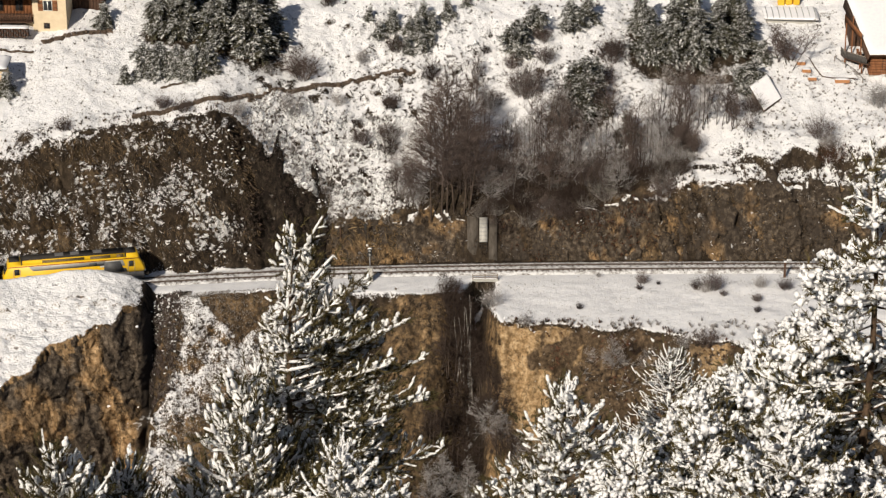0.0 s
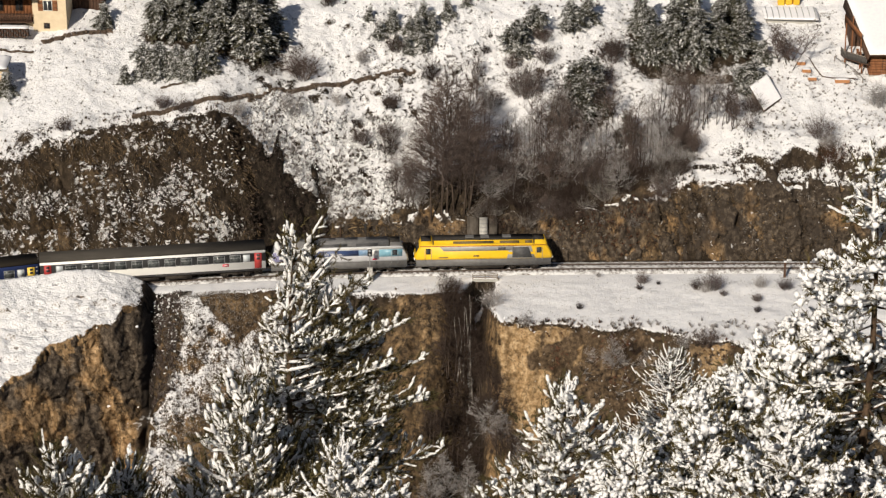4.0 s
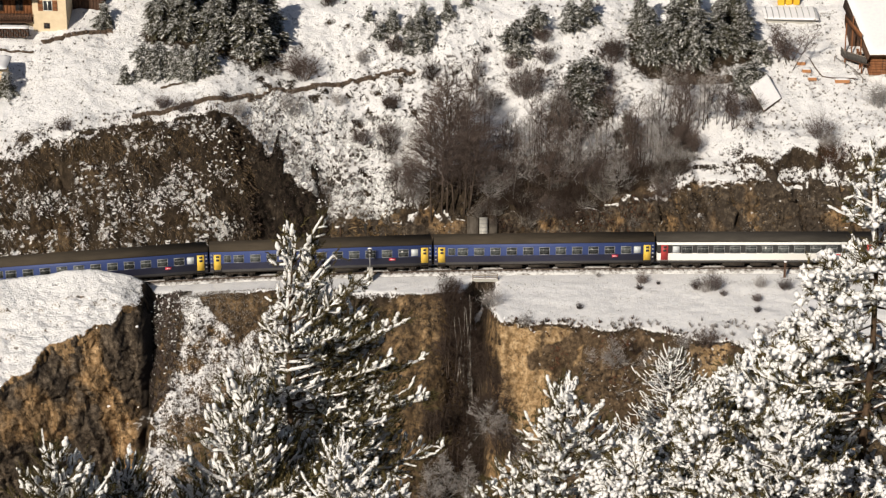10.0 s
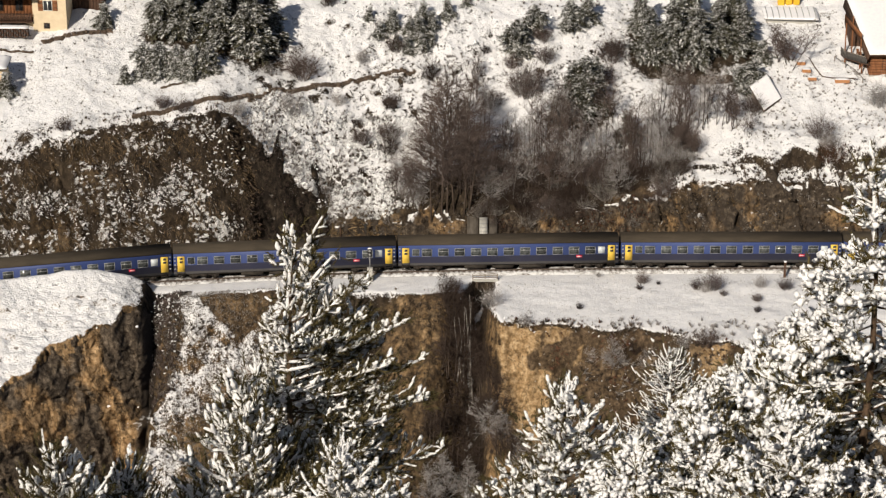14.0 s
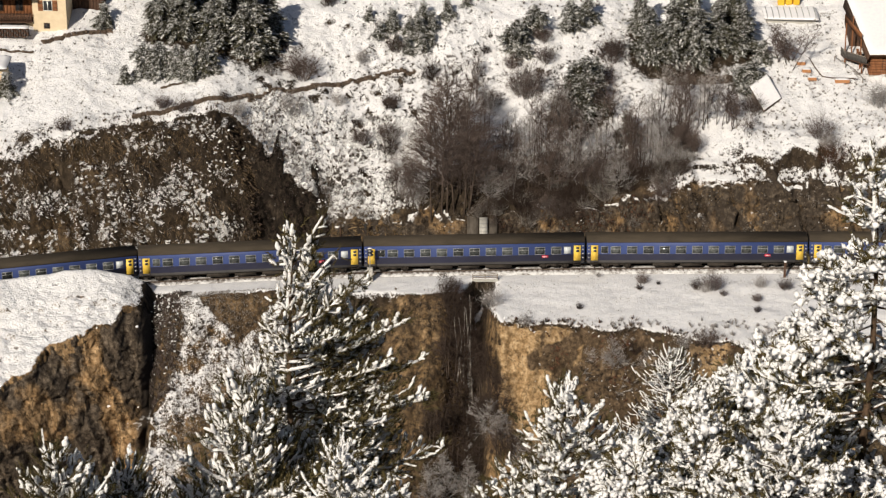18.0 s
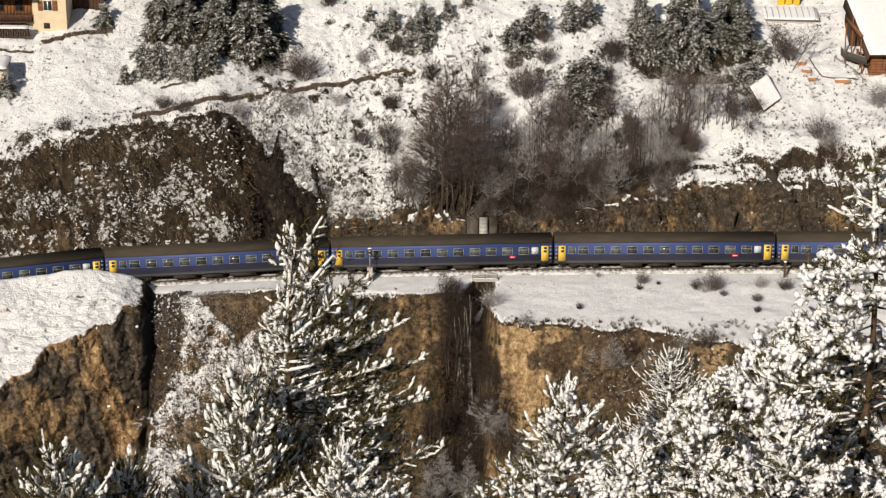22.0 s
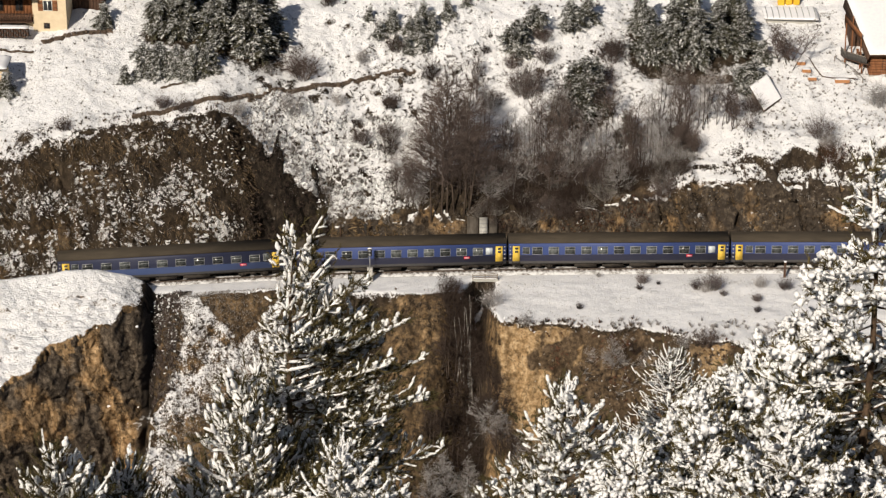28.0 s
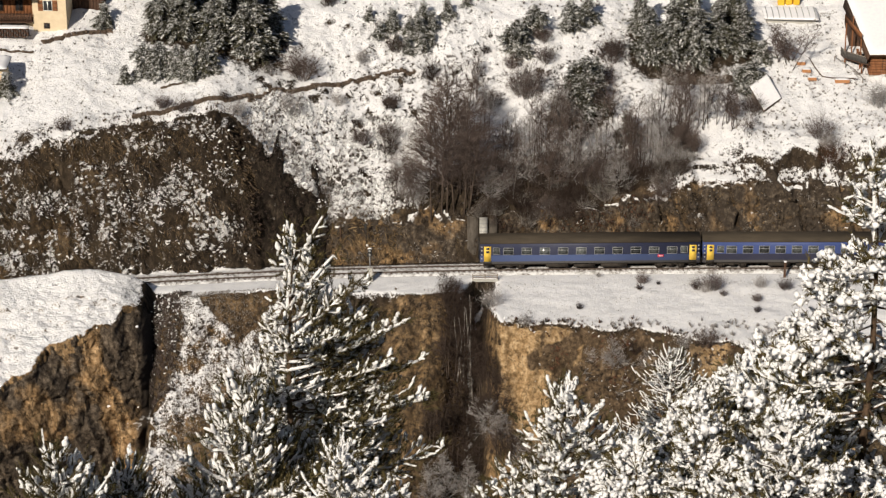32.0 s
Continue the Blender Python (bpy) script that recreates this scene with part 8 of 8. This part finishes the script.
def stone_wall(pts, height, seed, label, per=0.30):
    """Dry-stone wall of separate stones that follows the slope."""
    r = np.random.default_rng(seed)
    wall = thing("stone_wall", label, "stone wall", kind="structure")
    kinds = []
    for k in range(5):
        bm = bmesh.new()
        bmesh.ops.create_icosphere(bm, subdivisions=1, radius=0.5)
        for v in bm.verts:
            v.co = Vector((math.copysign(abs(v.co.x) ** 0.7, v.co.x), math.copysign(abs(v.co.y) ** 0.7, v.co.y), math.copysign(abs(v.co.z) ** 0.7, v.co.z))) * r.uniform(0.8, 1.1)
        me = bpy.data.meshes.new("stone")
        bm.to_mesh(me)
        bm.free()
        kinds.append(me)
    P = np.array(pts, float)
    seg = np.concatenate(([0], np.cumsum(np.hypot(*np.diff(P, axis=0).T))))
    n = int(seg[-1] / per)
    for k in range(n):
        d = (k + r.uniform(0.1, 0.9)) * per
        x, y = np.interp(d, seg, P[:, 0]), np.interp(d, seg, P[:, 1])
        for c in range(int(round(height / 0.28))):
            ob = part("stone", kinds[r.integers(5)], STONE, wall)
            ob.matrix_basis = pose(x + r.normal(0, 0.08), y + 0.06 * c, gz(x, y) + 0.06 + 0.25 * c, r.uniform(-12, 12), r.uniform(-12, 12), r.uniform(-25, 25))
            ob.scale = (r.uniform(0.38, 0.66), r.uniform(0.3, 0.45), r.uniform(0.2, 0.32))


def railside():
    # signal before the line
    s = thing("signal", "grey railway signal on a concrete base", "railway signal", m=pose(-8.55, -3.6, gz(-8.55, -3.6) - 0.1))
    bx("base", -0.33, 0.33, -0.3, 0.3, 0, 1.75, CONCRETE, s, "grey concrete base", 0.05)
    so = Soup()
    so.tube([(0, 0, 1.75), (0, 0, 4.3)], (0.06, 0.05), 8)
    part("mast", so, STEEL_GREY, s)
    bx("signal_head", -0.26, 0.26, -0.16, 0.02, 3.2, 4.15, BLACK, s, "black signal head", 0.06)
    for z in (3.45, 3.9):
        so = Soup()
        so.tube([(0, -0.16, z), (0, -0.30, z + 0.02)], (0.12, 0.13), 10)
        part("lens_hood", so, STEEL_GREY, s)
    snow_quilt("snow", [(-0.26, -0.16, 4.15), (0.26, -0.16, 4.15), (0.26, 0.02, 4.15), (-0.26, 0.02, 4.15)], 0.10, s, 21, n=5)
    # post with lamp behind the line
    s = thing("lamp_post", "thin dark post with a small pale lamp", "lamp post", m=pose(-9.2, 3.1, gz(-9.2, 3.1) - 0.2))
    so = Soup()
    so.tube([(0, 0, 0), (0, 0, 3.6)], (0.06, 0.05), 8)
    part("pole", so, UNDER, s)
    bx("lamp", -0.22, 0.10, -0.14, 0.1, 2.9, 3.6, BLACK, s, "dark lamp housing", 0.05)
    bx("plate", -0.02, 0.24, -0.12, -0.08, 0.75, 1.05, WHITE_PAINT, s, "small white plate")
    s = thing("marker_post", "dark wooden marker post beside the track", "post", "marker posts", m=pose(-12.25, 3.0, gz(-12.25, 3.0) - 0.2))
    bx("post", -0.09, 0.09, -0.09, 0.09, 0, 2.7, WOOD_DARK, s)
    s = thing("marker_post", "dark wooden marker post beside the track", "post", "marker posts", m=pose(40.3, -2.0, gz(40.3, -2.0) - 0.2))
    bx("post", -0.13, 0.13, -0.13, 0.13, 0, 2.1, WOOD_DARK, s)
    bx("cap", -0.17, 0.17, -0.17, 0.17, 2.1, 2.25, SNOW, s, "cap of snow", 0.05)
    # pale panel on a steel frame against the bank
    s = thing("panel_frame", "pale grey panel on a steel frame against the cutting", "panel", m=pose(4.85, 3.7, -0.55))
    for x in (-0.42, 0.42):
        so = Soup()
        so.tube([(x, 0, gz(4.85 + x, 3.7) - 0.4), (x, 0.2, 2.6)], (0.06, 0.06), 6)
        part("leg", so, UNDER, s)
    for k in range(5):
        so = Soup()
        so.box(-0.5, 0.5, -0.05 + 0.04 * k, 0.03 + 0.04 * k, 0.35 + 0.42 * k, 0.43 + 0.42 * k)
        part("rung", so, UNDER, s)
    slab("panel", [(-0.48, 0.12, 2.45), (0.48, 0.12, 2.45), (0.48, 0.62, 5.35), (-0.48, 0.62, 5.35)], 0.08, CONCRETE, s, "pale grey sheet")
    for k in range(6):
        so = Soup()
        f = (k + 0.5) / 6
        so.box(-0.48, 0.48, 0.06 + 0.5 * f, 0.09 + 0.5 * f, 2.44 + 2.9 * f, 2.49 + 2.9 * f)
        part("seam", so, STEEL_GREY, s)
    w = thing("retaining_wall", "stained concrete pillars beside the panel", "retaining wall", kind="structure")
    for x0, x1, top in ((2.9, 4.25, 4.6), (5.5, 6.5, 4.3)):
        so = Soup()
        so.add([(x0, 3.3, -0.6), (x1, 3.3, -0.6), (x1, 4.9, top), (x0, 4.9, top), (x0, 5.6, -0.6), (x1, 5.6, -0.6), (x1, 6.0, top), (x0, 6.0, top)],
               [(0, 1, 2, 3), (1, 5, 6, 2), (4, 0, 3, 7), (3, 2, 6, 7), (5, 4, 7, 6)])
        part("pillar", so, PILLAR, w)
    # culvert
    c = thing("culvert", "small concrete culvert with a slatted parapet", "culvert", kind="structure", m=pose(0, 0, 0.13))
    y = -2.75
    for x0, x1 in ((3.45, 4.15), (5.75, 6.45)):
        bx("side_wall", x0, x1, y - 0.25, y + 0.35, -2.8, -0.45, STONE, c)
    bx("lintel", 3.4, 6.5, y - 0.3, y + 0.35, -0.75, -0.42, CONCRETE, c)
    # black sheet stands in for the shade inside the culvert
    bx("opening", 4.16, 5.74, y + 0.2, y + 0.34, -2.8, -0.76, BLACK, c, "black sheet for the shade inside the culvert mouth")
    for x in (3.5, 4.95, 6.4):
        bx("post", x - 0.05, x + 0.05, y - 0.28, y - 0.18, -0.41, 0.25, WOOD_GREY, c)
    for z in (-0.25, 0.0, 0.2):
        bx("slat", 3.45, 6.45, y - 0.31, y - 0.285, z, z + 0.10, WOOD_GREY, c)
    snow_quilt("snow", [(3.4, y - 0.17, -0.42), (6.5, y - 0.17, -0.42), (6.5, y + 0.35, -0.42), (3.4, y + 0.35, -0.42)], 0.08, c, 23, n=8)
    # cable cabinet beside the rails
    s = thing("cable_box", "low concrete cable box beside the rails", "cable box", m=pose(-29.3, float(track_y(-29.3)) + 2.2, -0.6, 0, 0, 7))
    bx("box", -0.7, 0.7, -0.3, 0.3, 0, 0.45, CONCRETE, s)
    snow_quilt("snow", [(-0.7, -0.3, 0.45), (0.7, -0.3, 0.45), (0.7, 0.3, 0.45), (-0.7, 0.3, 0.45)], 0.08, s, 25, n=6)


west_house()
east_chalet()
stone_wall([(-37.2, 9.0), (-31.6, 10.7), (-26.3, 12.0), (-23.1, 15.1)], 0.5, 31, "low dry-stone wall along the edge of the field")
stone_wall([(-23.7, 13.5), (-21.2, 16.9), (-15.8, 20.5), (-10.2, 22.8), (-3.5, 24.8)], 0.5, 32, "brown dry-stone retaining wall across the slope")
stone_wall([(28.3, 25.0), (31.9, 25.0), (36.7, 25.3)], 1.1, 36, "grey dry-stone terrace wall below the conifers")
stone_wall([(-50.3, 24.0), (-46.6, 25.5), (-41.9, 27.7)], 0.55, 33, "low dry-stone wall beside the house")
stone_wall([(-34.6, 15.6), (-33.0, 15.9), (-31.4, 16.0)], 0.3, 34, "short ledge of dark stones in the snowfield")
stone_wall([(-56.0, 22.0), (-53.5, 22.2), (-51.2, 22.4)], 0.3, 35, "low line of dark stones below the house")
railside()
motions()
